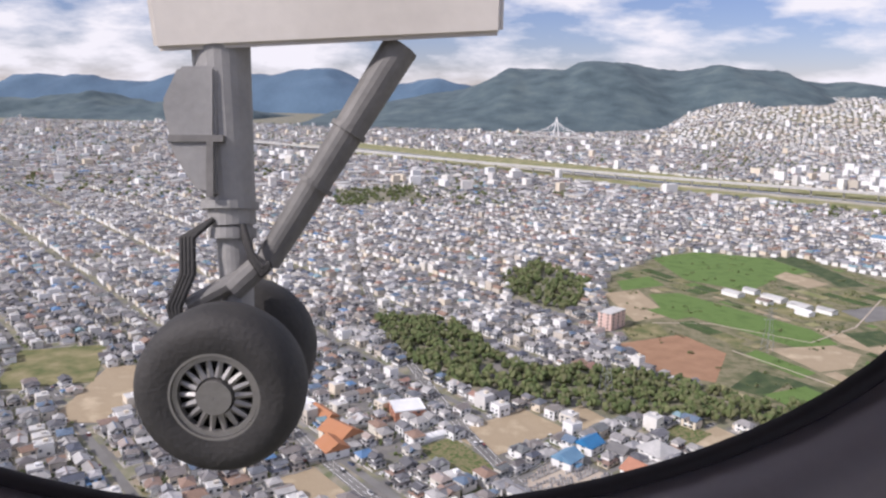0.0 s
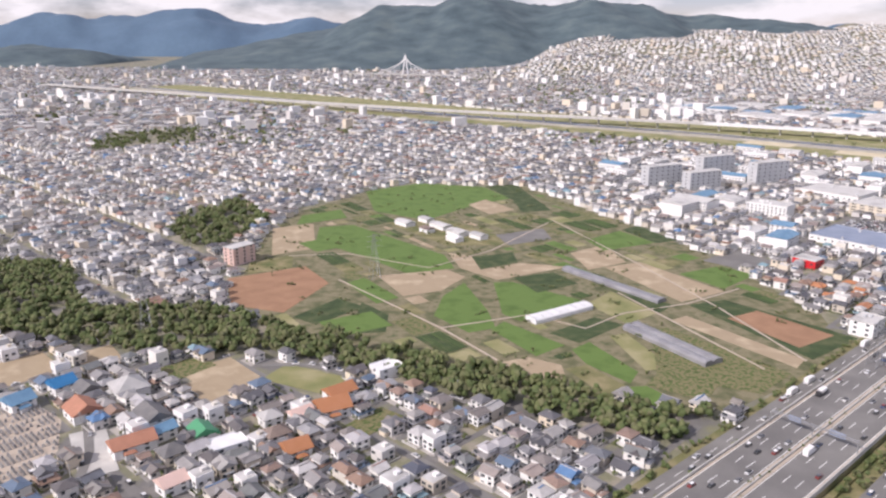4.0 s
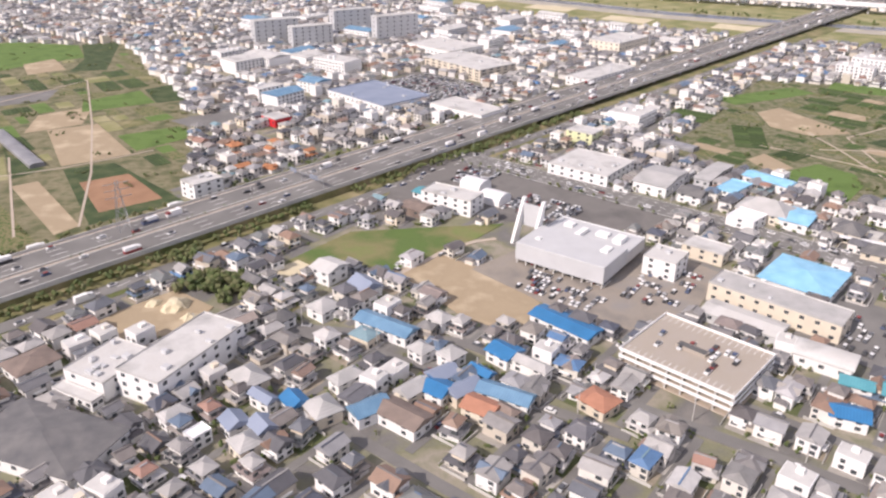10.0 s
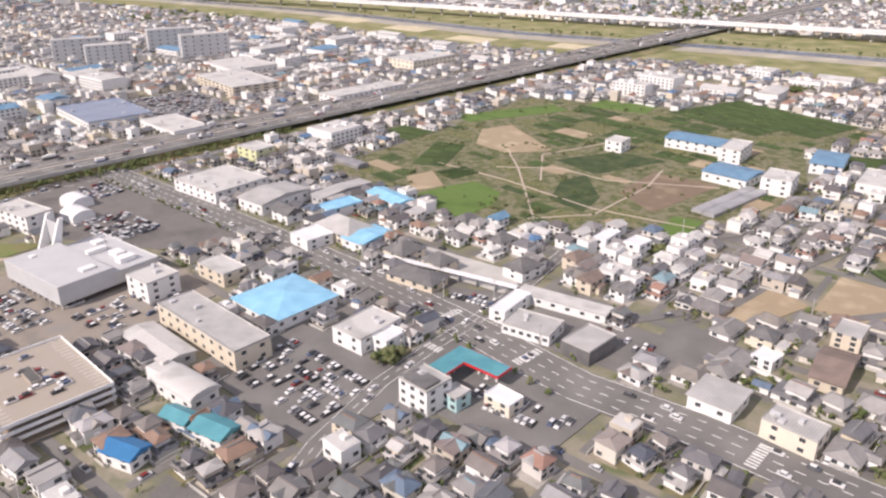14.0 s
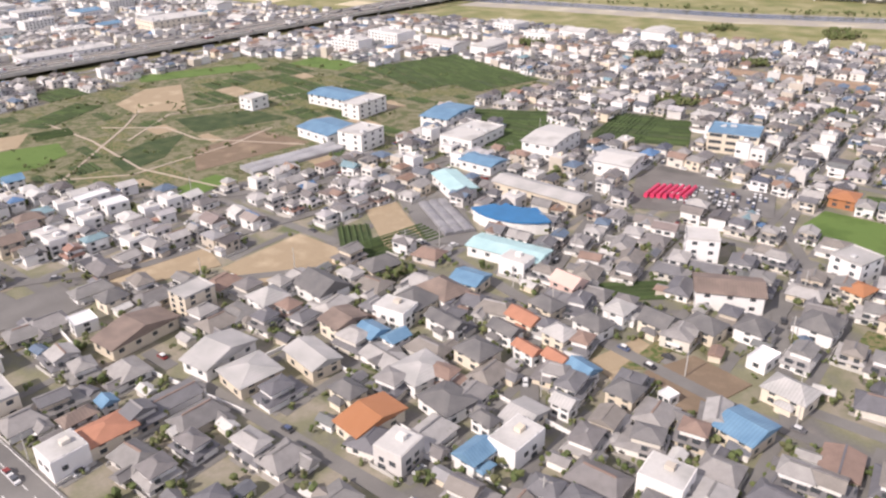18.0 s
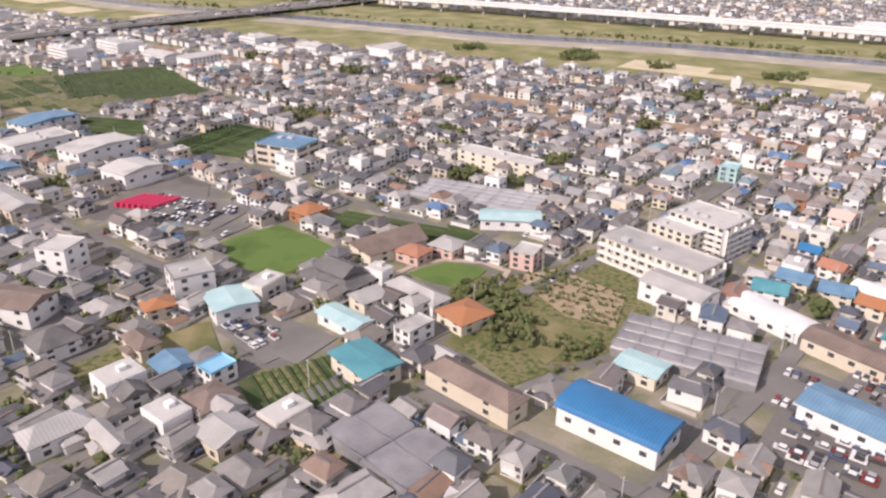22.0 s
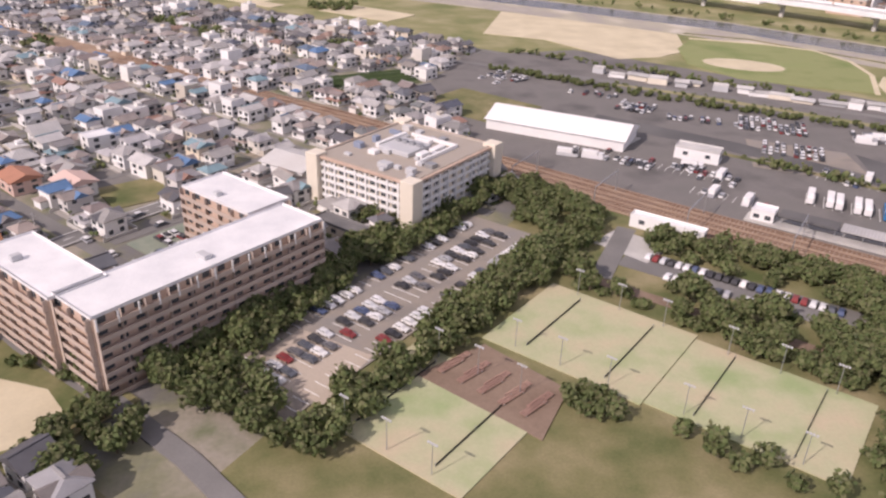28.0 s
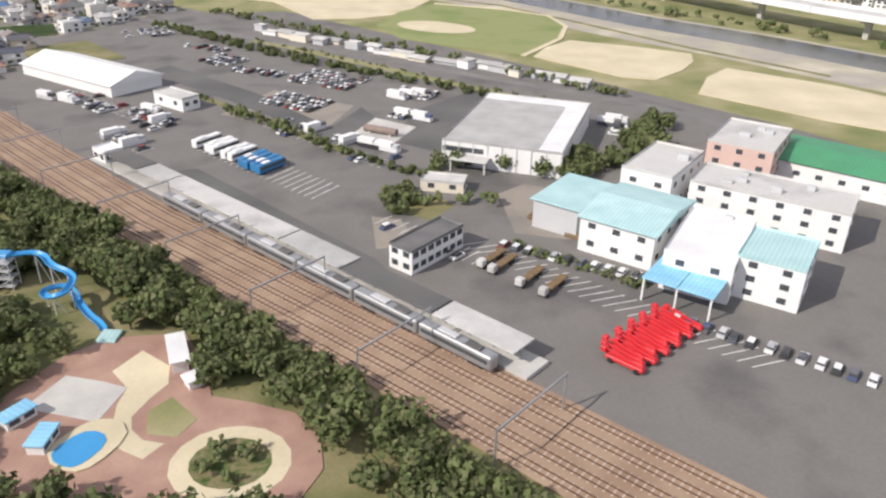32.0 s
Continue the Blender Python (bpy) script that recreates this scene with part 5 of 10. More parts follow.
row_of([
    ("factory", "tall white factory hall", 1253, 129, 9, 16, 146, 7.4, "flat", "white", "lightroof", 2, dict(units=1)),
    ("factory", "white factory hall with pale flat roof", 1254, 101.8, 9.6, 17.5, 152, 6, "flat", "white", "whiteroof", 2, dict(units=1)),
    ("factory", "white three-storey factory building", 1269, 119, 25, 10, 149, 6.6, "flat", "white", "lightroof", 3, dict(units=5)),
    ("factory", "pink-beige factory building", 1273, 143, 12, 16, 148, 7.6, "flat", "pinkwall", "lightroof", 3, dict(units=3)),
    ("warehouse", "warehouse with long green roof", 1290, 140, 24, 16, 145, 4.6, "gable", "white", "green", 1, dict(rise=1)),
    ("office_block", "white factory office block", 1262, 97, 9, 11, 149, 6.4, "flat", "white", "paleteal", 3, dict()),
    ("apartment_block", "pink apartment block", 46, 399, 8, 14, 143, 9, "flat", "pinkwall", "lightroof", 5, dict()),
    ("apartment_block", "tall grey slab of flats", 319, 597, 32, 9, 25, 17, "flat", "grey", "lightroof", 6, dict(nw=6, nd=1)),
])
row_of([
    ("apartment_block", "tall grey slab of flats", 345, 582, 30, 9, 25, 15, "flat", "grey", "lightroof", 6, dict(nw=6, nd=1)),
    ("apartment_block", "tall grey slab of flats", 374, 637, 34, 9, 25, 18, "flat", "grey", "lightroof", 6, dict(nw=6, nd=1)),
    ("apartment_block", "tall grey slab of flats", 405, 607, 34, 9, 25, 18, "flat", "grey", "lightroof", 6, dict(nw=6, nd=1)),
    ("retail_store", "wide store with slate blue roof and red sign panel", 387, 432, 46, 32, 128, 4, "flat", "white", "slate", 1, dict(units=4)),
    ("car_deck", "beige multi-storey retail block with open parking decks", 445, 497, 50, 30, 125, 7, "flat", "beige", "lightroof", 4, dict(units=4, wh=0.7, ww=3, nw=9, nd=5)),
    ("warehouse", "white warehouse with grey roof", 437, 560, 42, 32, 128, 5, "flat", "white", "lightroof", 1, dict(units=3)),
    ("office_block", "white three-storey office", 318, 300, 12, 9, 42, 6, "flat", "white", "lightroof", 3, dict(units=2)),
])
row_of([
    ("shop", "small shop with red front", 337, 391, 12, 9, 128, 4, "flat", "red", "lightroof", 1, dict()),
    ("warehouse", "white wholesale warehouse", 430, 400, 34, 18, 131, 4.5, "flat", "white", "lightroof", 1, dict(units=2)),
    ("warehouse", "long white warehouse by the motorway", 520, 470, 50, 16, 41, 5, "flat", "white", "lightroof", 2, dict(units=3)),
    ("factory", "cream factory beside the motorway", 560, 560, 40, 24, 41, 8, "flat", "cream", "lightroof", 3, dict(units=4)),
    ("workshop", "white domed market tent", 424, 283, 9, 8, 137, 2.2, "vault", "white", "whiteroof", 1, dict(nw=0, nd=0, rise=2.0, over=0.0)),
    ("workshop", "white domed market tent", 419, 297, 9, 8, 137, 2.2, "vault", "white", "whiteroof", 1, dict(nw=0, nd=0, rise=2.0, over=0.0)),
    ("workshop", "low workshop with red-brown roof", 395, 275, 9, 7, 137, 3, "gable", "brownroof", "brownroof", 1, dict(rise=1)),
    ("workshop", "small shed with teal roof", 399, 290, 6, 6, 137, 2.6, "gable", "white", "teal", 1, dict(rise=0.6)),
    ("workshop", "tall white windowless workshop", 408, 279, 20, 9.5, 143, 6, "flat", "white", "lightroof", 3, dict(units=2)),
    ("workshop", "house with white upper storey", 366, 228, 7, 8, 137, 4.5, "gable", "white", "lightroof", 2, dict(nw=2, nd=2)),
])

# ---- single houses that stand out by their roofs
row_of([("farm_shed", "small farm shed with pale sheet roof", sx, sy, sw, sd, 128, 2.6, "gable", "white", rf, 1, dict(nw=0, nd=0, rise=0.8, over=0.3)) for sx, sy, sw, sd, rf in ((128, 478, 12, 7, "lightroof"), (141, 486, 9, 6, "greyroof"), (150, 470, 14, 7, "lightroof"), (142, 461, 8, 6, "brownroof"), (160, 454, 12, 8, "lightroof"), (158, 440, 9, 6, "whiteroof"), (172, 446, 10, 6, "greyroof"))])
row_of([
    ("house", "house with bright orange tiled roof", 679, 131, 6, 11, 128, 3, "gable", "cream", "orange", 2, dict(category="house")),
    ("house", "house with red-brown roof", 633, 133, 6, 8.5, 130, 3, "hip", "cream", "terracotta", 2, dict(category="house")),
    ("house", "large house with pale grey roof", 689, 144, 8, 9, 124, 3.2, "hip", "white", "greyroof", 2, dict(category="house")),
    ("house", "house with grey hipped roof", 693, 134, 8, 7, 124, 3, "hip", "white", "darkroof", 2, dict(category="house")),
    ("house", "old farmhouse with long grey roof", 706, 128, 5, 8, 132, 2.6, "gable", "cream", "greyroof", 1, dict(category="house")),
    ("house", "small house with bright blue roof", 720, 140, 5, 4.5, 120, 3, "gable", "white", "midblue", 2, dict(category="house")),
    ("house", "house with orange tiled roof", 791, 162, 4.6, 6, 118, 3, "hip", "cream", "orange", 2, dict(category="house")),
    ("house", "wide house with orange hipped roof", 855, 152, 8, 8.5, 122, 3, "hip", "cream", "orange", 2, dict(category="house")),
])
row_of([
    ("house", "small white flat-roofed house", 844, 147, 4.6, 7, 130, 3.6, "flat", "white", "lightroof", 2, dict(category="house")),
    ("workshop", "low workshop with pale teal roof", 830, 153, 11, 5, 132, 2.8, "gable", "white", "paleteal", 1, dict(rise=0.6)),
    ("house", "house with faded blue roof", 799, 138, 6, 6.4, 128, 3.2, "gable", "white", "midblue", 2, dict(category="house")),
    ("house", "house with pale blue roof", 807, 136, 4.4, 5.6, 134, 3.4, "flat", "white", "skyblue", 2, dict(category="house")),
    ("house", "house with brown tiled roof", 807, 126, 6.6, 7.4, 134, 3.2, "hip", "beige", "brownroof", 2, dict(category="house")),
    ("house", "house with grey roof", 811, 117, 6.4, 7.2, 133, 3.2, "gable", "beige", "greyroof", 2, dict(category="house")),
    ("house", "large old house with layered dark roof", 827, 175, 9, 11, 131, 3, "hip", "white", "darkroof", 2, dict(category="house", rise=2)),
])
row_of([
    ("house", "house with orange roof and walls", 820, 215, 7, 8, 137, 3, "hip", "orange", "orange", 2, dict(category="house")),
    ("house", "tan three-storey house", 874, 179, 6, 6.4, 145, 4.4, "flat", "pinkwall", "lightroof", 3, dict(category="house")),
    ("house", "house with red tiled roof", 847, 185, 7, 6, 137, 2.8, "hip", "pinkwall", "terracotta", 2, dict(category="house")),
    ("house", "pink house with grey roof", 856, 188, 7, 6.6, 137, 2.8, "hip", "pinkwall", "greyroof", 2, dict(category="house")),
    ("house", "house with orange tiled roof", 284, 181, 8, 9, 140, 3.2, "gable", "beige", "orange", 2, dict(category="house")),
    ("house", "house with pinkish grey roof", 298, 187, 8, 10, 135, 3.2, "hip", "white", "brownroof", 2, dict(category="house")),
    ("gymnasium", "large dark-roofed hall", 311, 158, 16, 28, 64, 3.6, "hip", "white", "darkroof", 1, dict(rise=1.6)),
    ("office_block", "low white office annex with cluttered flat roof", 317, 183, 12.5, 15, 147, 4.8, "flat", "white", "lightroof", 2, dict(units=9, nw=2, nd=2)),
])
row_of([
    ("annex", "single-storey white entrance annex", 312, 174.5, 12.5, 3, 147, 2.4, "flat", "white", "lightroof", 1, dict(nw=5)),
    ("house", "house with red-brown roof", 400, 160, 7, 5.4, 140, 3.2, "gable", "cream", "terracotta", 2, dict(category="house")),
    ("row_house", "terrace with brown roof", 383, 159, 11, 6, 136, 3.2, "gable", "white", "brownroof", 2, dict(category="house")),
    ("row_house", "terrace with bright blue roof", 406, 164, 12, 4.6, 146, 3.2, "gable", "white", "midblue", 2, dict(category="house")),
    ("house", "house with blue sheet roof", 409, 181, 6.6, 6.2, 128, 3.2, "gable", "white", "blue", 2, dict(category="house")),
    ("row_house", "terrace with faded blue roof", 381, 196, 16, 5.4, 140, 3.2, "gable", "white", "midblue", 2, dict(category="house")),
    ("house", "house with dark blue roof", 391, 168, 6.6, 6, 140, 3.2, "gable", "white", "blue", 2, dict(category="house")),
])
row_of([
    ("house", "house with red-brown hipped roof", 426, 160, 7, 6, 126, 3, "hip", "beige", "terracotta", 2, dict(category="house")),
    ("house", "house with blue roof and white walls", 478, 150, 7.4, 5.2, 150, 3.2, "gable", "white", "blue", 2, dict(category="house")),
    ("house", "house with teal roof", 486, 160, 6.6, 4, 145, 3.2, "gable", "white", "teal", 2, dict(category="house")),
    ("house", "house with grey-teal roof", 494, 155, 8, 5.6, 145, 3.4, "gable", "white", "teal", 2, dict(category="house")),
    ("shop", "shop with wide pale green roof", 599, 158, 9.6, 10, 134, 3.4, "slab", "white", "greyroof", 1, dict()),
    ("shop", "cream corner shop with flat roof", 609, 145, 11, 7, 130, 4.6, "flat", "cream", "greyroof", 2, dict(units=3)),
    ("farmhouse", "old farmhouse with long dark roof", 630, 167, 7, 16, 138, 3, "gable", "beige", "brownroof", 1, dict(category="house", rise=2)),
    ("farmhouse", "old farmhouse with grey tiled roof", 649, 156, 7, 13, 140, 3, "gable", "white", "greyroof", 1, dict(category="house", rise=1.8)),
])
row_of([
    ("house", "large house with grey roof", 656, 148, 8.4, 9, 127, 3, "hip", "beige", "greyroof", 2, dict(category="house")),
    ("house", "long house with grey roof", 668, 152, 10, 6.6, 125, 3, "gable", "beige", "greyroof", 2, dict(category="house")),
    ("house", "cream house with brown roof", 674, 164, 6, 8, 128, 3.8, "gable", "cream", "brownroof", 2, dict(category="house")),
    ("house", "tan four-storey house block", 640, 178, 6.4, 8, 135, 5.8, "flat", "beige", "greyroof", 4, dict(category="house")),
    ("house", "house with bright blue metal roof", 680, 159, 5, 5, 130, 3.2, "gable", "white", "midblue", 2, dict(category="house")),
    ("workshop", "workshop with large white roof", 949, 152, 12, 7, 122, 2.8, "gable", "white", "white", 1, dict(rise=0.8)),
    ("hut", "small white hut beside a yard", 944, 109, 4.8, 4, 129, 2.2, "gable", "white", "white", 1, dict(nw=0, nd=0, rise=0.6)),
])
row_of([
    ("house", "house with orange roof", 943, 147, 5.6, 5, 132, 3.2, "gable", "cream", "orange", 2, dict(category="house")),
    ("house", "house with faded teal roof", 925, 157, 7, 6.6, 145, 3, "gable", "white", "teal", 2, dict(category="house")),
    ("house", "house with blue roof", 939, 154, 6.6, 6.2, 142, 3.2, "gable", "cream", "midblue", 2, dict(category="house")),
    ("house", "cream house with blue roof", 933, 161, 6.8, 6, 137, 3.2, "gable", "cream", "midblue", 2, dict(category="house")),
    ("house", "yellow-orange house", 962, 211, 6, 6.4, 135, 3.6, "gable", "orange", "brownroof", 2, dict(category="house")),
    ("house", "mint green flat-roofed house", 953, 236, 5.6, 6.4, 140, 4.8, "flat", "paleteal", "paleteal", 3, dict(category="house")),
    ("house", "white house with orange roof", 997, 132, 6, 6, 120, 3.2, "hip", "white", "orange", 2, dict(category="house")),
    ("house", "tall white house", 992, 138, 5, 6, 134, 4.4, "gable", "white", "greyroof", 3, dict(category="house")),
])
row_of([
    ("house", "white house with grey roof", 981, 150, 6, 6, 128, 3.8, "gable", "white", "darkroof", 2, dict(category="house")),
    ("house", "house with blue sheet roof", 986, 143, 5.4, 5, 128, 3.2, "gable", "beige", "blue", 2, dict(category="house")),
    ("house", "house with pink-red roof", 992, 164, 7, 6, 132, 3.2, "gable", "pinkwall", "terracotta", 2, dict(category="house")),
    ("house", "house with pinkish roof", 1004, 161, 7, 6.4, 132, 3.2, "gable", "white", "pinkwall", 2, dict(category="house")),
    ("house", "house with dark red roof", 956, 92, 5, 4, 125, 2.8, "gable", "beige", "terracotta", 2, dict(category="house")),
])
# more single houses, each by its roof and walls
ROOF_WORDS = {"darkroof": "dark grey tiled roof", "greyroof": "grey roof", "terracotta": "red-brown tiled roof", "blue": "bright blue sheet roof", "midblue": "faded blue roof", "slate": "slate blue roof", "whiteroof": "white roof",
              "brownroof": "brown roof", "pinkwall": "pinkish roof", "teal": "teal roof", "skyblue": "sky blue roof", "paleteal": "pale teal roof", "orange": "orange tiled roof", "green": "green sheet roof", "lightroof": "pale flat roof"}
WALL_WORDS = {"white": "white", "cream": "cream", "beige": "beige", "pinkwall": "pink", "terracotta": "red-brown brick"}
HOUSES = []
HOUSES += [(690, 171, 9.2, 8.9, 42, 3.2, "darkroof", "cream"), (696, 161, 9.6, 4.7, 127, 3.2, "darkroof", "white"), (701, 149, 7.9, 7.1, 127, 3.2, "darkroof", "cream"), (708, 156, 7.2, 4.7, 128, 3.2, "darkroof", "white"), (713, 160, 8.0, 5.0, 125, 3.2, "terracotta", "cream"), (719, 165, 7.4, 5.7, 125, 3.2, "darkroof", "beige"),
           (711, 148, 6.3, 3.5, 123, 3.2, "terracotta", "white"), (716, 144, 5.6, 3.8, 121, 3.2, "terracotta", "white"), (719, 153, 6.4, 5.7, 126, 3.2, "greyroof", "cream"), (727, 156, 7.8, 6.0, 124, 3.2, "darkroof", "white"), (714, 130, 4.6, 4.1, 134, 3.2, "greyroof", "white"), (699, 127, 5.1, 3.5, 128, 3.2, "darkroof", "white")]
HOUSES += [(726, 132, 6.2, 5.9, 133, 3.2, "darkroof", "beige"), (741, 155, 7.2, 6.6, 127, 3.2, "darkroof", "cream"), (734, 160, 6.2, 5.8, 41, 3.8, "greyroof", "white"), (750, 152, 8.0, 6.7, 126, 3.2, "darkroof", "beige"), (760, 150, 7.8, 6.7, 40, 3.2, "darkroof", "white"), (757, 140, 6.6, 4.8, 34, 2.4, "whiteroof", "white"),
           (774, 149, 8.8, 8.2, 41, 3.2, "darkroof", "white"), (726, 173, 7.3, 6.2, 127, 4.2, "pinkwall", "pinkwall"), (687, 124, 4.0, 3.5, 35, 2.0, "brownroof", "cream"), (696, 119, 6.4, 5.2, 40, 3.0, "midblue", "white"), (675, 139, 6.7, 4.8, 131, 3.2, "darkroof", "cream"), (734, 131, 3.5, 3.5, 118, 2.0, "whiteroof", "white")]
HOUSES += [(756, 128, 8.9, 6.8, 125, 3.2, "greyroof", "cream"), (784, 120, 11.0, 6.2, 40, 3.2, "greyroof", "white"), (793, 117, 9.4, 3.6, 130, 3.2, "greyroof", "beige"), (793, 130, 6.4, 5.1, 127, 3.2, "darkroof", "white"), (791, 147, 8.4, 4.9, 130, 3.2, "brownroof", "beige"), (841, 190, 17.6, 10.2, 31, 3.2, "brownroof", "cream"),
           (846, 163, 15.9, 5.9, 128, 2.8, "greyroof", "white"), (849, 136, 5.2, 4.7, 128, 2.6, "greyroof", "cream"), (853, 125, 20.0, 6.2, 130, 3.8, "brownroof", "beige"), (835, 161, 6.5, 6.4, 35, 3.2, "greyroof", "cream"), (938, 133, 5.0, 4.0, 40, 3.2, "teal", "white"), (949, 133, 9.7, 6.2, 123, 3.2, "whiteroof", "white")]
HOUSES += [(945, 175, 5.5, 4.6, 129, 3.2, "blue", "white"), (945, 165, 6.2, 5.4, 125, 3.2, "terracotta", "white"), (966, 195, 6.4, 5.7, 127, 3.2, "pinkwall", "white"), (969, 180, 7.6, 7.4, 128, 3.6, "greyroof", "white"), (980, 167, 7.4, 5.6, 39, 3.2, "greyroof", "white"), (977, 157, 6.8, 4.8, 38, 3.2, "greyroof", "white"),
           (987, 194, 7.1, 6.9, 37, 3.2, "greyroof", "white"), (1001, 191, 8.7, 6.2, 37, 3.2, "whiteroof", "white"), (988, 176, 6.4, 5.9, 37, 3.2, "greyroof", "white"), (360, 166, 5.9, 5.2, 121, 3.2, "blue", "white"), (366, 163, 7.6, 6.9, 120, 3.2, "greyroof", "beige"), (348, 160, 5.5, 5.4, 122, 3.2, "slate", "white")]
HOUSES += [(354, 158, 5.7, 5.4, 123, 3.2, "slate", "white"), (341, 157, 5.3, 4.2, 44, 3.2, "whiteroof", "white"), (349, 176, 9.0, 6.9, 128, 3.2, "greyroof", "beige"), (335, 164, 6.5, 4.5, 39, 3.2, "greyroof", "white"), (351, 153, 5.9, 5.7, 125, 3.2, "greyroof", "cream"), (371, 174, 7.9, 4.8, 37, 3.2, "greyroof", "white"),
           (386, 168, 7.9, 5.0, 38, 3.2, "greyroof", "cream"), (393, 173, 7.1, 5.4, 30, 3.2, "slate", "white"), (397, 167, 8.2, 5.2, 33, 3.2, "slate", "beige"), (389, 184, 5.7, 5.3, 130, 3.2, "greyroof", "white"), (396, 181, 5.9, 5.5, 39, 3.2, "greyroof", "white"), (376, 162, 8.7, 5.7, 29, 3.2, "midblue", "white")]
HOUSES += [(354, 202, 6.9, 5.8, 42, 3.2, "darkroof", "white"), (365, 207, 7.4, 7.1, 43, 3.2, "greyroof", "white"), (376, 218, 8.3, 7.2, 124, 3.2, "slate", "white"), (395, 198, 6.3, 5.5, 131, 3.2, "greyroof", "white"), (405, 158, 5.7, 3.5, 129, 3.2, "brownroof", "beige"), (414, 175, 10.9, 4.0, 134, 3.2, "greyroof", "white"),
           (402, 173, 6.7, 3.5, 130, 3.2, "blue", "white"), (353, 168, 7.0, 3.5, 135, 3.2, "slate", "white"), (345, 224, 7.2, 4.4, 134, 3.2, "darkroof", "cream"), (535, 241, 10.4, 9.4, 41, 3.5, "darkroof", "cream"), (545, 232, 8.7, 7.9, 129, 3.5, "darkroof", "beige"), (561.5, 203.5, 14.0, 5.5, 49, 3.4, "whiteroof", "white")]
HOUSES += [(529, 188, 7.8, 6.2, 46, 4.0, "whiteroof", "white"), (553, 161, 7.7, 5.6, 131, 3.2, "whiteroof", "cream"), (506, 255, 10.6, 10.5, 38, 3.5, "whiteroof", "white"), (496, 277, 9.9, 7.2, 131, 3.5, "darkroof", "white"), (566, 246, 8.2, 6.6, 40, 3.6, "darkroof", "white"), (586, 230, 7.8, 6.1, 34, 4.0, "brownroof", "beige"),
           (569, 226, 9.8, 8.2, 39, 3.5, "darkroof", "white"), (586, 215, 7.0, 5.6, 40, 4.0, "brownroof", "beige"), (599, 244, 10.3, 5.4, 45, 4.5, "whiteroof", "white"), (607, 238, 7.5, 6.6, 39, 4.5, "whiteroof", "white"), (557, 265, 7.7, 6.3, 41, 3.5, "darkroof", "white"), (568, 266, 6.2, 5.4, 40, 3.2, "midblue", "white")]
HOUSES += [(516, 261, 18.0, 12.7, 134, 3.5, "greyroof", "cream"), (657, 177, 7.9, 7.8, 129, 3.2, "greyroof", "white"), (669, 181, 10.6, 9.3, 128, 3.2, "darkroof", "white"), (683, 190, 9.2, 7.2, 30, 3.2, "darkroof", "beige"), (685, 156, 5.4, 4.4, 37, 3.2, "midblue", "white"), (697, 175, 10.5, 8.5, 124, 3.2, "brownroof", "white"),
           (627, 137, 6.4, 4.1, 43, 3.2, "brownroof", "white"), (631, 141, 3.5, 3.5, 130, 3.2, "midblue", "white"), (617, 173, 6.1, 5.9, 126, 2.6, "whiteroof", "white"), (621, 182, 6.3, 6.2, 43, 3.2, "darkroof", "cream"), (514, 282, 15.0, 8.7, 38, 3.5, "skyblue", "white"), (-43, 271, 12.7, 12.0, 23, 4.0, "whiteroof", "terracotta")]
HOUSES += [(-63, 247, 13.3, 10.4, 144, 3.5, "orange", "cream"), (16, 239, 8.4, 8.3, 54, 3.2, "midblue", "white"), (24, 251, 8.2, 8.1, 50, 3.2, "blue", "white"), (39, 233, 10.2, 9.5, 134, 3.2, "terracotta", "white"), (47, 249, 11.4, 11.1, 130, 3.2, "greyroof", "white"), (62, 229, 11.4, 8.7, 132, 3.2, "darkroof", "white"),
           (62, 213, 12.6, 7.9, 38, 3.2, "terracotta", "white"), (68, 220, 8.0, 5.9, 47, 3.2, "midblue", "white"), (89, 212, 11.3, 8.0, 35, 3.2, "whiteroof", "white"), (80, 193, 7.6, 6.5, 45, 3.2, "pinkwall", "white"), (117, 245, 9.9, 7.5, 40, 3.2, "orange", "white"), (116, 235, 10.5, 9.7, 27, 3.2, "orange", "white")]
HOUSES += [(109, 210, 7.9, 7.8, 34, 3.2, "orange", "white"), (131, 262, 10.5, 7.8, 37, 4.0, "whiteroof", "white"), (80, 219, 8.0, 6.9, 126, 3.2, "green", "white"), (-105, 289, 26.2, 17.0, 53, 6.0, "lightroof", "cream"), (-88, 269, 14.9, 14.4, 141, 3.5, "whiteroof", "white"), (-63, 236, 9.9, 9.3, 129, 3.2, "orange", "white"),
           (-73, 262, 13.4, 6.1, 135, 3.2, "orange", "cream"), (102, 218, 7.6, 6.7, 35, 3.2, "brownroof", "white"), (75, 208, 7.9, 7.2, 44, 3.2, "darkroof", "cream"), (98, 228, 6.6, 6.3, 36, 3.2, "greyroof", "white"), (34, 247, 7.8, 7.4, 138, 3.2, "darkroof", "white"), (107, 230, 7.6, 5.7, 39, 3.2, "pinkwall", "white")]
rw = random.Random(17)
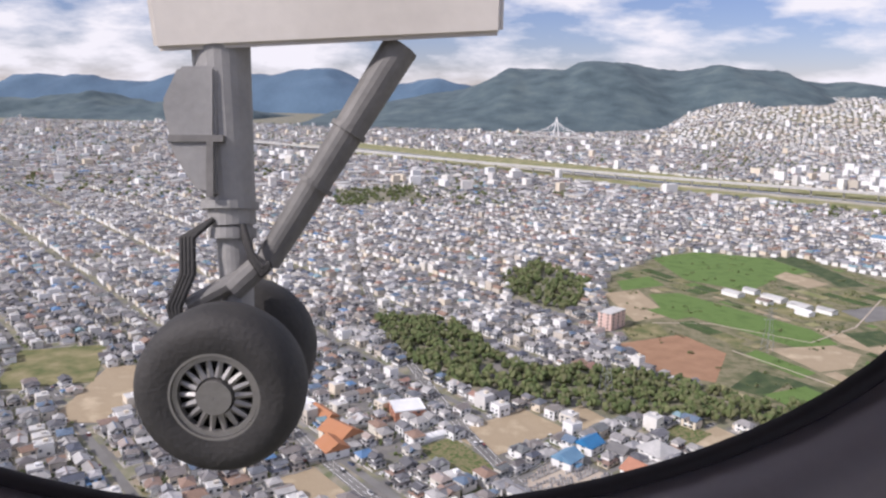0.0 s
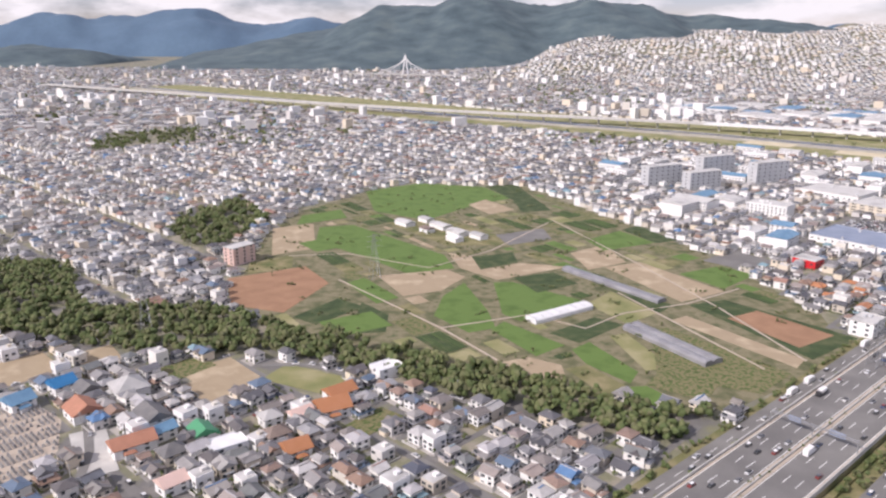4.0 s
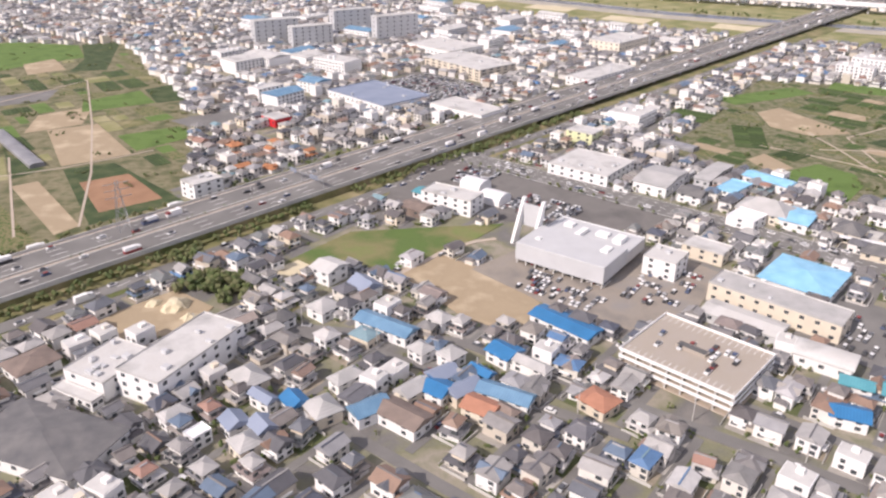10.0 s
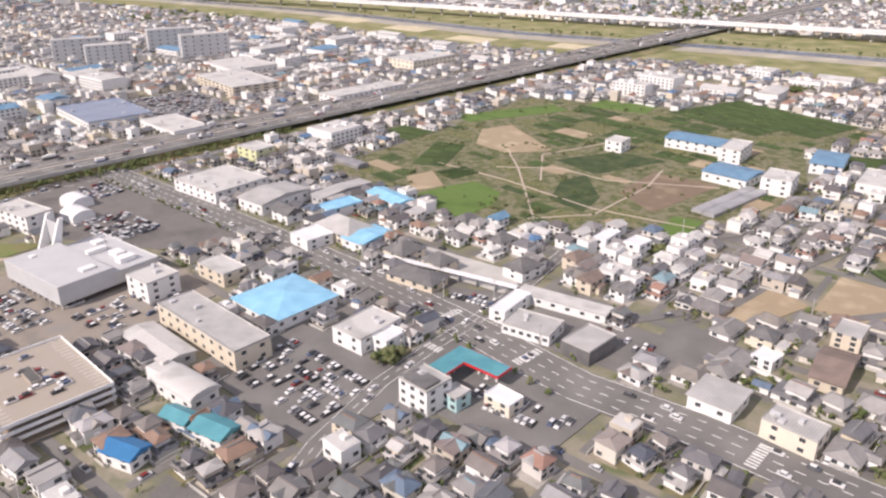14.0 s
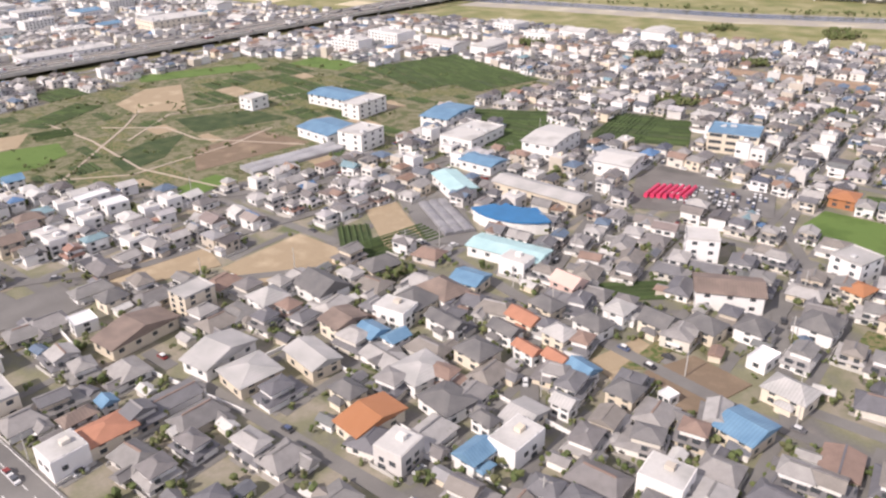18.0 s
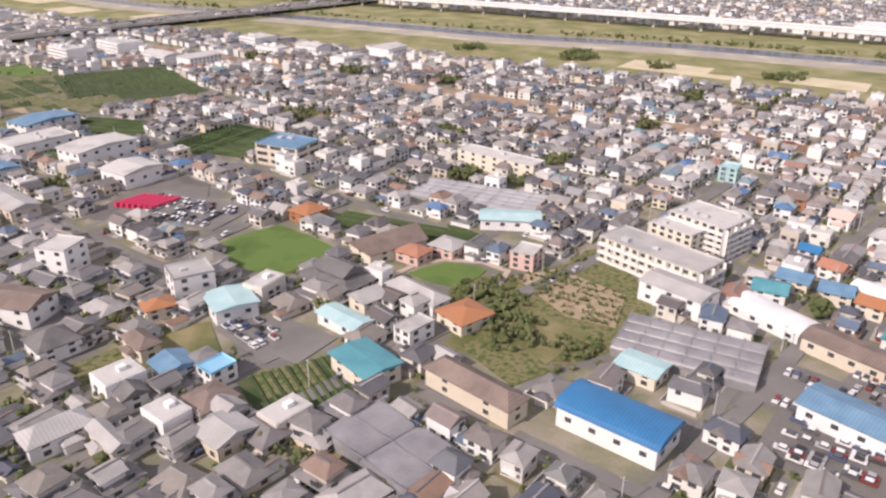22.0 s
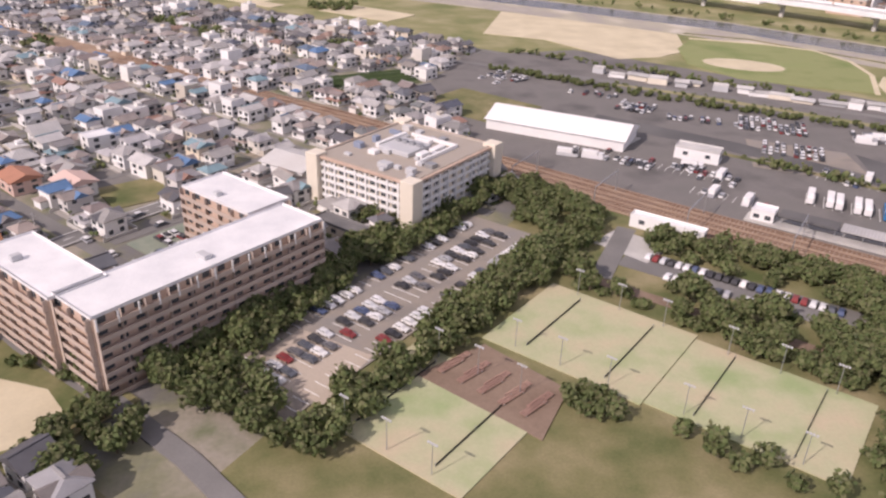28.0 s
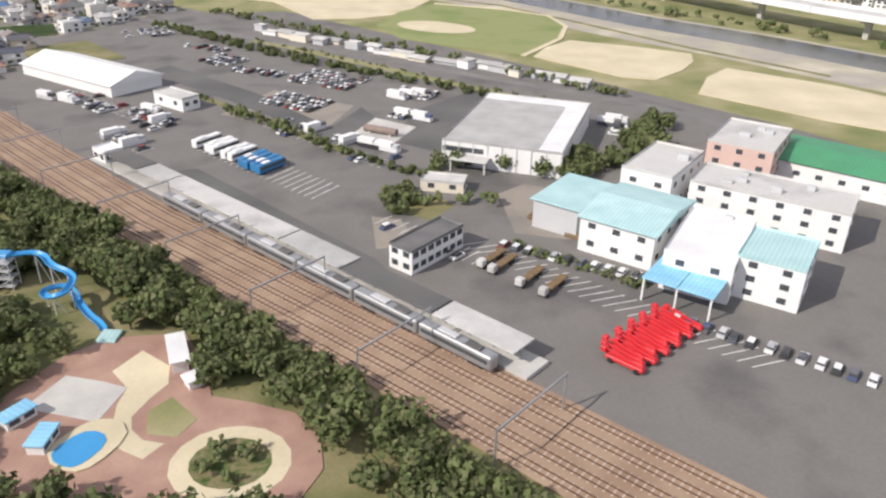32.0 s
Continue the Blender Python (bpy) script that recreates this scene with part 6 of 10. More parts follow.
for x, y, w, d, ang, h, roofing, wall in HOUSES:
    kind = "flat" if roofing in ("whiteroof", "skyblue", "lightroof") else rw.choice(("hip", "gable", "hip")) if roofing in ("darkroof", "greyroof", "brownroof") else "gable"
    b = building("house", WALL_WORDS[wall] + " house with " + ROOF_WORDS[roofing], x, y, w - 0.8, d - 0.8, ang, h, kind, wall, roofing, 2 if h > 2.5 else 1, nw=2, nd=1, rise=0.28 * d, category="house", over=0.4, margin=2.0)
    if kind != "flat" and w > 6:
        u, s_ = rw.uniform(-w / 5, w / 5), rw.choice((-1, 1))
        bm = bmesh.new()
        box(bm, u - 1.5, u + 1.5, s_ * d / 2 - 0.9, s_ * d / 2 + 0.9, -0.3, h * 0.58)
        part("wing", bm, M[wall], b)
        bm = roof_mesh("hip", 3.0, 1.9, h * 0.58, 0.3, 0.6)
        bmesh.ops.translate(bm, verts=bm.verts, vec=(u, s_ * d / 2, 0))
        part("wing_roof", bm, M[roofing], b)

# petrol station with an L-shaped canopy
station = thing("petrol_station", pose(546, 178, 0, 0, 0, 45), "petrol station under an L-shaped teal canopy with a red edge", "petrol station")
take(ground_quad(543, 171, 26, 22, 45))
bm = bmesh.new()
for vs in (((-15, -2.6), (2.6, -2.6), (2.6, 2.6), (-15, 2.6)), ((-2.6, -12), (2.6, -12), (2.6, -2.602), (-2.6, -2.602))):
    v0 = [bm.verts.new((x, y, 3.2)) for x, y in vs]
    v1 = [bm.verts.new((x, y, 3.75)) for x, y in vs]
    bm.faces.new(v0[::-1])
    bm.faces.new(v1)
    for i in range(4):
        bm.faces.new((v0[i - 1], v0[i], v1[i], v1[i - 1]))
part("canopy", bm, M["teal"], station)
for x0, x1, y0, y1 in ((-15.1, -2.7, -2.75, -2.62), (-2.75, -2.62, -12.1, -2.6), (-2.6, 2.7, -12.2, -12.02), (2.62, 2.75, -12.0, 2.6)):
    bm = bmesh.new()
    box(bm, x0, x1, y0, y1, 3.15, 3.72)
    part("fascia", bm, M["red"], station, "red edge board")
for x, y in ((-13, 0), (-8, 0), (-3, 0), (0, -5), (0, -10), (1.5, 1.5)):
    bm = bmesh.new()
    box(bm, x - 0.2, x + 0.2, y - 0.2, y + 0.2, -0.3, 3.202)
    part("column", bm, M["white"], station)
for x, y in ((-10.5, 0), (-5.5, 0), (0, -7.5)):
    bm = bmesh.new()
    box(bm, x - 0.9, x + 0.9, y - 0.45, y + 0.45, -0.3, 0.35)
    box(bm, x - 0.4, x + 0.4, y - 0.25, y + 0.25, 0.352, 1.35, 0.04)
    part("fuel_pump", bm, M["white"], station)
office = building("office_block", "white three-storey corner office with dark roof terrace", 536.5, 164.5, 8.5, 7.5, 131, 6.2, "flat", "white", "greyroof", 3, nw=3, nd=2, units=2)
bm = bmesh.new()
box(bm, -3.4, 3.4, -1.2, 3.2, 6.0, 6.9, 0.05)
part("roof_cover", bm, M["darkroof"], office)
building("house_block", "small pale blue shop beside the forecourt", 543, 163, 4.5, 4.5, 131, 3.6, "flat", "paleteal", "greyroof", 2, nw=2, nd=1, margin=0.2)
# long white covered walkway beside the wide street
walk_roof = thing("covered_walkway", pose(0, 0, 0), "long white covered walkway along the street", "walkway")
for (x0, y0), (x1, y1) in (((524, 241), (545, 227)), ((545, 227), (565, 213))):
    L, a = math.hypot(x1 - x0, y1 - y0), math.degrees(math.atan2(y1 - y0, x1 - x0))
    bm = bmesh.new()
    box(bm, -L / 2, L / 2, -1.1, 1.1, 2.6, 2.85, 0.05)
    ob = part("roof", bm, M["whiteroof"], walk_roof)
    ob.matrix_basis = pose((x0 + x1) / 2, (y0 + y1) / 2, 0, 0, 0, a)
    take(ground_quad((x0 + x1) / 2, (y0 + y1) / 2, L, 3, a))
    for k in range(int(L / 5) + 1):
        bm = bmesh.new()
        u = -L / 2 + 0.4 + (L - 0.8) * k / int(L / 5)
        box(bm, u - 0.1, u + 0.1, -0.9, 0.9, -0.3, 2.602)
        ob = part("post", bm, M["steel"], walk_roof)
        ob.matrix_basis = pose((x0 + x1) / 2, (y0 + y1) / 2, 0, 0, 0, a)
# large old house with layered tile roofs
old = building("old_house", "large old timber house with layered dark tile roofs", 829, 172, 13, 9.5, 134, 2.7, "hip", "beige", "darkroof", 1, nw=5, nd=3, rise=2.6, category="house", over=1.0)
bm = bmesh.new()
box(bm, -4, 4, -2.6, 2.6, 2.75, 4.9)
part("upper_storey", bm, M["beige"], old)
part("upper_roof", roof_mesh("gable", 8, 5.2, 4.9, 0.9, 1.9), M["darkroof"], old)
for px, py, pw, pd, rot in ((8.6, -1.5, 4.5, 6.5, 0), (-3, -7.2, 7, 3.6, 0)):
    bm = bmesh.new()
    box(bm, px - pw / 2, px + pw / 2, py - pd / 2, py + pd / 2, -0.3, 2.2)
    part("side_wing", bm, M["beige"], old)
    bm = roof_mesh("hip", pw, pd, 2.2, 0.6, 1.1)
    bmesh.ops.translate(bm, verts=bm.verts, vec=(px, py, 0))
    part("wing_roof", bm, M["darkroof"], old)
# garden walls
for x0, y0, x1, y1 in ((608, 178, 619, 163), (635, 154, 656, 138), (664, 161, 677, 146), (650, 150, 664, 161), (700, 140, 714, 124), (676, 140, 700, 112)):
    L, a = math.hypot(x1 - x0, y1 - y0), math.degrees(math.atan2(y1 - y0, x1 - x0))
    bm = bmesh.new()
    box(bm, -L / 2, L / 2, -0.12, 0.12, -0.3, 0.9, 0.03)
    ob = part("garden_wall", bm, M["white"], None)
    ob.matrix_world = pose((x0 + x1) / 2, (y0 + y1) / 2, 0, 0, 0, a)
    tagged(ob, "long pale garden wall along a lane", "wall", "garden walls")

# store raised on columns over its car park
store = thing("retail_store", pose(442.5, 234.5, 0, 0, 0, 138), "grey windowless retail store raised on columns over a car park", "store")
take(ground_quad(442.5, 234.5, 30, 31, 138))
bm = bmesh.new()
box(bm, -14.5, 14.5, -1.0, 15, 1.7, 7.2, 0.1)
part("hall", bm, M["grey"], store, "tall grey metal-clad hall")
bm = bmesh.new()
box(bm, -14.5, 14.5, -15, -1.002, 1.7, 5.2, 0.05)
part("rear_hall", bm, M["lightroof"], store, "lower rear hall with a pale roof deck")
bm = roof_mesh("flat", 29, 14, 5.25)
bmesh.ops.translate(bm, verts=bm.verts, vec=(0, -8.02, 0))
part("parapet", bm, M["grey"], store)
for i in range(10):
    for vy in (14.4, -14.4):
        bm = bmesh.new()
        box(bm, -14 + i * 3.11 - 0.22, -14 + i * 3.11 + 0.22, vy - 0.22, vy + 0.22, -0.3, 1.72)
        part("column", bm, M["concrete"], store)
bm = bmesh.new()
box(bm, -9, 9, -12, -3, -0.3, 1.7)
part("entrance_lobby", bm, M["glass"], store)
for px, py, sx, sy, z in ((-9, -8, 3, 5, 6.8), (-3, -9, 4, 3, 6.4), (3, -6, 2, 6, 6.6), (9, -10, 3, 3, 6.3), (-10, 4, 2.4, 4, 7.9), (10, 9, 1.6, 1.6, 7.7)):
    bm = bmesh.new()
    box(bm, px - sx / 2, px + sx / 2, py - sy / 2, py + sy / 2, 5.3 if py < -1 else 7.2, z, 0.06)
    part("rooftop_unit", bm, M["white"], store)

# slanted entrance tower of the store
tower = thing("entrance_tower", pose(428, 247, 0, 0, 0, 137), "slanted white entrance tower with a framed screen", "tower")
for sx in (-3.6, 3.6):
    bm = bmesh.new()
    vs = [bm.verts.new(p) for p in ((sx - 0.5, -1, -0.3), (sx + 0.5, -1, -0.3), (sx + 0.5, 3, -0.3), (sx - 0.5, 3, -0.3), (sx - 0.5, -4.5, 14), (sx + 0.5, -4.5, 14), (sx + 0.5, -3.2, 14), (sx - 0.5, -3.2, 14))]
    for f in ((0, 1, 5, 4), (1, 2, 6, 5), (2, 3, 7, 6), (3, 0, 4, 7), (4, 5, 6, 7), (3, 2, 1, 0)):
        bm.faces.new([vs[i] for i in f])
    part("side_wall", bm, M["white"], tower)
bm = bmesh.new()
box(bm, -3.1, 3.1, -2.9, -2.5, 5, 12.5)
part("screen", bm, M["grey"], tower)

# multi-storey car park
deck = thing("multi_storey_car_park", pose(453, 172, 0, 0, 0, 131), "open three-level concrete car park with cars on its roof", "car park")
take(ground_quad(453, 172, 30, 25, 131))
for k in range(4):
    bm = bmesh.new()
    box(bm, -14, 14, -11.3, 11.3, 1.75 * k - (0.3 if k == 0 else 0.0), 1.75 * k + 0.25)
    if k == 3:
        box(bm, -2.5, 5, -1.2, 1.2, 5.502, 6.3)
    part("deck", bm, M["terraceroof" if k == 3 else "concretetan"], deck)
    if k:
        for x0, x1, y0, y1 in ((-14.1, 14.1, -11.4, -11.2), (-14.1, 14.1, 11.2, 11.4), (-14.1, -13.9, -11.2, 11.2), (13.9, 14.1, -11.2, 11.2)):
            bm = bmesh.new()
            box(bm, x0, x1, y0, y1, 1.75 * k, 1.75 * k + 0.85)
            part("parapet", bm, M["white"], deck)
bm = bmesh.new()
for i in range(18):
    for v0, v1 in ((-11.0, -8.2), (8.2, 11.0)):
        box(bm, -13.2 + i * 1.55 - 0.06, -13.2 + i * 1.55 + 0.06, v0, v1, 5.49, 5.512)
part("bay_lines", bm, M["paint"], deck)
# Dark slab on the solid ramp box, standing in for a hole's shade.
bm = bmesh.new()
box(bm, -2.3, 4.8, -1.0, 1.0, 6.1, 6.31)
part("ramp_opening", bm, M["asphalt_dark"], deck)
for i in range(8):
    for sy in (-10.9, 10.9):
        bm = bmesh.new()
        box(bm, -13.6 + i * 3.88 - 0.2, -13.6 + i * 3.88 + 0.2, sy - 0.2, sy + 0.2, 0.25, 5.25)
        part("column", bm, M["concrete"], deck)

# school-like apartment house with two wings
b = building("apartment_house", "white apartment house with balconies on every floor", 922, 184, 16, 12, 123, 9.5, "flat", "cream", "lightroof", 6, nw=7, nd=4, units=4, category="apartments")
balconies(b, 123, 16, 12, 9.5, 6, M["white"], 0.8)
b = building("apartment_house", "stepped middle wing of the apartment house", 912.6, 181.4, 12, 5.8, 123, 7.8, "flat", "cream", "lightroof", 5, nw=5, nd=2, units=1, category="apartments", margin=0.2)
balconies(b, 123, 12, 5.8, 7.8, 5, M["white"], 0.7, (0,))
b = building("apartment_house", "long low wing of the apartment house with open galleries", 904.6, 172.2, 28, 10, 124, 6.3, "flat", "cream", "greyroof", 3, nw=12, nd=4, units=3, category="apartments", margin=0.2)
balconies(b, 124, 28, 10, 6.3, 3, M["white"], 0.8)

# U-shaped brick flats
for x, y, w, d, lab in ((1018, 105, 21, 8.5, "front wing"), (1040, 107, 9.5, 40, "long wing"), (1042, 130, 18, 9, "rear wing")):
    b = building("apartment_house", "seven-storey tan brick flats with white flat roof, " + lab, x, y, w, d, 135.5, 12.6, "flat", "brick", "whiteroof", 7, nw=int(w / 2.6), nd=int(d / 2.6), units=1, category="apartments", margin=2)
    balconies(b, 135.5, w, d, 12.6, 7, M["balcony"], 0.75)
    for sx in (-1, 1) if d > 30 else ():
        for i in range(int(d / 2.9) + 1):
            bm = bmesh.new()
            u = -d / 2 + 0.3 + (d - 0.6) * i / int(d / 2.9)
            box(bm, sx * (w / 2 + 0.72) - 0.08, sx * (w / 2 + 0.72) + 0.08, u - 0.12, u + 0.12, 10.9, 12.75)
            part("roof_post", bm, M["white"], b, "white post of the top gallery")

# the hospital-like block with arcades
hosp = building("hospital", "six-storey cream block with arched loggias and terracotta cornice", 1074, 158, 25, 29, 138, 10.2, "flat", "cream", "terraceroof", 6, nw=9, nd=9, units=9, category="building", ww=1.3)
balconies(hosp, 138, 25, 29, 10.2, 6, M["white"], 0.5)
bm = bmesh.new()
for x0, x1, y0, y1 in ((-13.2, 13.2, -15.2, -14.5), (-13.2, 13.2, 14.5, 15.2), (-13.2, -12.5, -14.5, 14.5), (12.5, 13.2, -14.5, 14.5)):
    box(bm, x0, x1, y0, y1, 9.9, 10.5, 0.08)
part("cornice", bm, M["brick"], hosp, "terracotta-tiled cornice")
bm = bmesh.new()
box(bm, -3.5, 4.5, -4, 4, 10.26, 11.3, 0.1)
part("plant_room", bm, M["grey"], hosp)
rq = random.Random(6)
for x0, x1, y0, y1, z in ((-7.5, -6.9, -8, 6, 10.3), (-7.5, 5, -8.4, -7.8, 10.3), (5.2, 6.2, -7, 3, 10.6), (-6, -4.4, -6, -2, 10.4), (-6.2, -4.6, 0, 3, 10.7), (-2, 2, -6.8, -5.2, 10.5), (3, 5, 5.2, 7, 10.4)):
    bm = bmesh.new()
    box(bm, x0, x1, y0, y1, 10.2, z + 0.7, 0.06)
    part("rooftop_unit", bm, M["white"], hosp)
for ux in range(6):
    for uy in range(5):
        if rq.random() < 0.45:
            cx, cy, wx, wy = -9.5 + ux * 3.6 + rq.uniform(-0.6, 0.6), -11 + uy * 5.2 + rq.uniform(-1, 1), rq.uniform(0.5, 1.5), rq.uniform(0.4, 1.1)
            if -4.6 < cx < 5.6 and -5 < cy < 5:
                continue
            bm = bmesh.new()
            box(bm, cx - wx, cx + wx, cy - wy, cy + wy, 10.2, 10.2 + rq.uniform(0.6, 1.5), 0.05)
            part("rooftop_unit", bm, M[rq.choice(("steel", "grey", "lightroof", "slate"))], hosp)
for ux in (-2.6, -0.6, 1.4, 3.2):
    bm = bmesh.new()
    cyl(bm, (ux, -1.2, 11.28), (ux, -1.2, 11.9), 0.8, 0.7, 14)
    part("cooling_fan", bm, M["steel"], hosp)
for side, n, length, off in ((0, 9, 25, 14.5), (1, 10, 29, 12.5), (2, 9, 25, 14.5), (3, 10, 29, 12.5)):
    if math.sin(radians(138 + (0, 90, 180, 270)[side] - 90)) > 0.55:
        continue
    for i in range(n + 1):
        bm = bmesh.new()
        u = -length / 2 + length * i / n
        box(bm, u - 0.2, u + 0.2, -off - 0.62, -off, -0.3, 9.9)
        bmesh.ops.rotate(bm, verts=bm.verts, cent=(0, 0, 0), matrix=Matrix.Rotation(radians((0, 90, 180, 270)[side]), 3, "Z"))
        part("pilaster", bm, M["white"], hosp)
for sx in (-1, 1):
    for sy in (-1, 1):
        bm = bmesh.new()
        box(bm, sx * 12.5 - 1.6, sx * 12.5 + 1.6, sy * 14.5 - 1.6, sy * 14.5 + 1.6, -0.3, 11.0, 0.08)
        part("corner_tower", bm, M["cream"], hosp)
building("annex", "low dark-roofed annex", 1060, 138.5, 12, 4, 136, 2.4, "flat", "beige", "darkroof", 1)

# stepped white block close by
near = building("apartment_house", "white stepped apartment block with stained flat roof", 980, 71, 9, 24, 46, 9, "flat", "white", "whiteroof", 5, nw=3, nd=8, units=2, category="apartments")
balconies(near, 46, 9, 24, 9, 5, M["white"], 0.9, (0, 3))

# greenhouses and net houses
def greenhouse(x, y, w, d, ang, h, bays, label, material="glasshouse"):
    take(ground_quad(x, y, w + 1, d + 1, ang))
    base = thing("greenhouse", pose(x, y, 0, 0, 0, ang), label, "greenhouse", "greenhouses")
    for i in range(bays):
        y0 = -d / 2 + d * i / bays
        bm = roof_mesh("vault", w, d / bays, h * 0.55, 0.0, h * 0.45)
        bmesh.ops.translate(bm, verts=bm.verts, vec=(0, y0 + d / bays / 2, 0))
        part("film_roof", bm, M[material], base)
        bm = bmesh.new()
        box(bm, -w / 2 + 0.05, w / 2 - 0.05, y0 + 0.05, y0 + d / bays - 0.05, -0.2, h * 0.55)
        part("side_wall", bm, M[material], base)
        for k in range(int(w / 4.5) + 1):
            bm = bmesh.new()
            u = -w / 2 + w * k / int(w / 4.5)
            box(bm, u - 0.06, u + 0.06, y0 + 0.1, y0 + d / bays - 0.1, h + 0.0, h + 0.08)
            part("hoop", bm, M["steel"], base)


greenhouse(200, 321, 32, 7, 34, 2.6, 1, "long white plastic greenhouse", "whiteroof")
greenhouse(237, 288, 42, 9, -60, 2.2, 2, "dark shade-net greenhouse among fields")
greenhouse(230, 360, 60, 6, -55, 2.0, 1, "low grey net tunnel along a field")
greenhouse(897, 135.5, 27, 15.5, 145, 2.7, 4, "wide ridged glasshouse with metal frames")
greenhouse(837, 112, 12, 21, 38, 3.0, 2, "large translucent greenhouse with seamed roof")
greenhouse(870, 226, 39, 16.5, 149, 2.0, 5, "wide row of long low grey net greenhouses", "net")
greenhouse(656, 280.5, 37, 9, 36, 1.8, 2, "grey net tunnels beside the farmland", "net")
greenhouse(512, 345, 30, 6, 130, 2.2, 1, "grey net tunnel in the farmland")
greenhouse(703, 222, 24, 9, 103, 1.2, 3, "row of low grey plastic tunnels")

# hall with a fan-shaped bright blue roof
fan = thing("market_hall", pose(721, 215, 0, 0, 0, 0), "white hall with fan-shaped bright blue roof", "hall")
outer = [(math.cos(radians(a)) * 17, math.sin(radians(a)) * 17) for a in range(195, 281, 12)]
inner = [(math.cos(radians(a)) * 7, math.sin(radians(a)) * 7) for a in range(279, 194, -12)]
shape = [(x + 6, y + 9) for x, y in outer + inner]
take([(721 + x, 215 + y) for x, y in shape])
v, f = slab(shape, -0.3, 3.4)
mesh_object("wall", v, f, M["white"], fan)
cx, cy = sum(p[0] for p in shape) / len(shape), sum(p[1] for p in shape) / len(shape)
v, f = slab([(cx + (x - cx) * 1.05, cy + (y - cy) * 1.05) for x, y in shape], 3.41, 3.9)
mesh_object("roof", v, f, M["blue"], fan)

# yard of red tarpaulin stacks
plot("yard", "yard", [(757, 222), (768, 217), (782, 219), (790, 230), (788, 246), (780, 255), (768, 246)], "worn yard with covered stacks", "yard")
for i in range(7):
    building("covered_stack", "stack under a red tarpaulin", 768 + i * 1.75, 232 - i * 0.6, 10, 1.25, 47, 1.1, "vault", "pinkred", "pinkred", 1, nw=0, nd=0, rise=0.7, over=0.0, category="stack", margin=0.2)

greenhouse(-29, 254, 17, 4, 40, 2.0, 1, "long white shed roof beside the lots", "whiteroof")
# ---------------------------------------------------------------- last quarter: car park, courts, station yard, park
take([(1088, 146), (1098, 160), (1108, 160), (1104, 144)])
take([(1036, 92), (1052, 86), (1100, 140), (1088, 150), (1068, 136), (1050, 118)])
field("wornlot", 1070, 114, 17, 70, -42, "worn grey-tan car park full of cars")
take([(1016, 128), (1030, 114), (1050, 138), (1036, 152)])
field("greenpaint", 1031, 134, 12, 18, 45, "worn green-painted courtyard with parked cars")
field("court", 1099, 100, 26, 22, -43)
field("court", 1118, 82, 26, 20, -43)
field("court", 1073, 84, 24, 22, -43)
plot("brownpath", "paved_area", [(1071, 92), (1082, 99), (1092, 87), (1086, 77)], "brown paved terrace between the tennis courts", "terrace")
for k in range(5):
    for m in range(2):
        bench = thing("slatted_bench", pose(1076.2 + k * 2.5 + m * 1.2, 93.6 - k * 2.6 + m * 1.4, 0.1, 0, 0, 38), "long low red-brown slatted bench on a paved terrace", "bench", "terrace benches")
        bm = bmesh.new()
        for q in range(4):
            box(bm, -2.4, 2.4, -0.5 + 0.27 * q, -0.32 + 0.27 * q, 0.4, 0.5)
        part("seat", bm, M["paving"], bench)
        for sx in (-2.0, 2.0):
            bm = bmesh.new()
            box(bm, sx - 0.1, sx + 0.1, -0.45, 0.45, -0.05, 0.402)
            part("support", bm, M["concrete"], bench)
plot("concretetan", "car_park", [(1046.5, 95), (1054, 105), (1065, 97), (1058, 86)], "sandy worn end of a car park", "car park")
field("scrub", 1012, 86, 34, 28, 47)
plot("sand", "playground", [(1000, 90), (1008, 97), (1016, 94), (1021, 92), (1025, 86.5), (1023, 81), (1017, 79), (1010, 79.5), (1003, 83)], "pale sandy playground with an irregular edge", "playground")
take([(1025, 88), (1034, 70), (1047, 66), (1054, 79), (1046, 96), (1036, 98)])
strip("road", [(1000, 118), (1014, 103), (1030, 89), (1042, 77), (1056, 60)], 1.5, 1.5, -0.3, 0.24, M["asphalt"], "narrow road beside the flats", "street", claim=False)
plot("sand", "sports_ground", [(974, 139), (984, 140), (985, 130), (972, 121), (970.5, 128)], "small pale sandy lot", "lot")
plot("garden", "garden", [(948, 125), (961, 133), (970, 135), (970, 128), (971.5, 121), (968, 118), (954, 121)], "overgrown garden with shrubs and bare earth", "garden")
plot("redsoil", "rough_plot", [(980, 126), (990, 132), (992, 124), (979, 115)], "bare red-brown lot beside the road", "lot")
field("sand", 1010, 126, 10, 12, 137, "small sandy playground")
plot("wornlot", "car_park", [(408, 230), (424, 242), (448, 250), (470, 238), (482, 220), (458, 191), (441, 188), (424, 209)], "busy worn asphalt car park round the store", "car park")
field("asphalt", 511, 178, 46, 34, 132, "asphalt car park with rows of cars")
field("asphalt", 552, 168, 44, 30, 132)
field("asphalt", 578, 190, 34, 22, 140)
field("concrete", 552, 232, 40, 14, 140)
field("asphalt", 602, 182, 16, 22, 134)
field("asphalt", 785, 225, 34, 20, 150)
field("asphalt", 912, 122, 12, 16, 132)
field("asphalt", 548, 208, 24, 10, 145)
field("asphalt", 818, 150, 18, 12, 140)
field("asphalt", 420, 455, 70, 50, 128)
YARD = [(1097, 182), (1148, 134), (1200, 91), (1258, 42), (1330, -18), (1400, 20), (1345, 110), (1290, 175), (1225, 235), (1150, 300), (1105, 290), (1085, 245)]
take(YARD)
v, f = slab(YARD, -0.4, 0.08)
tagged(mesh_object("yard", v, f, M["yard"]), "wide sun-bleached asphalt depot yard", "yard", "", "structure")
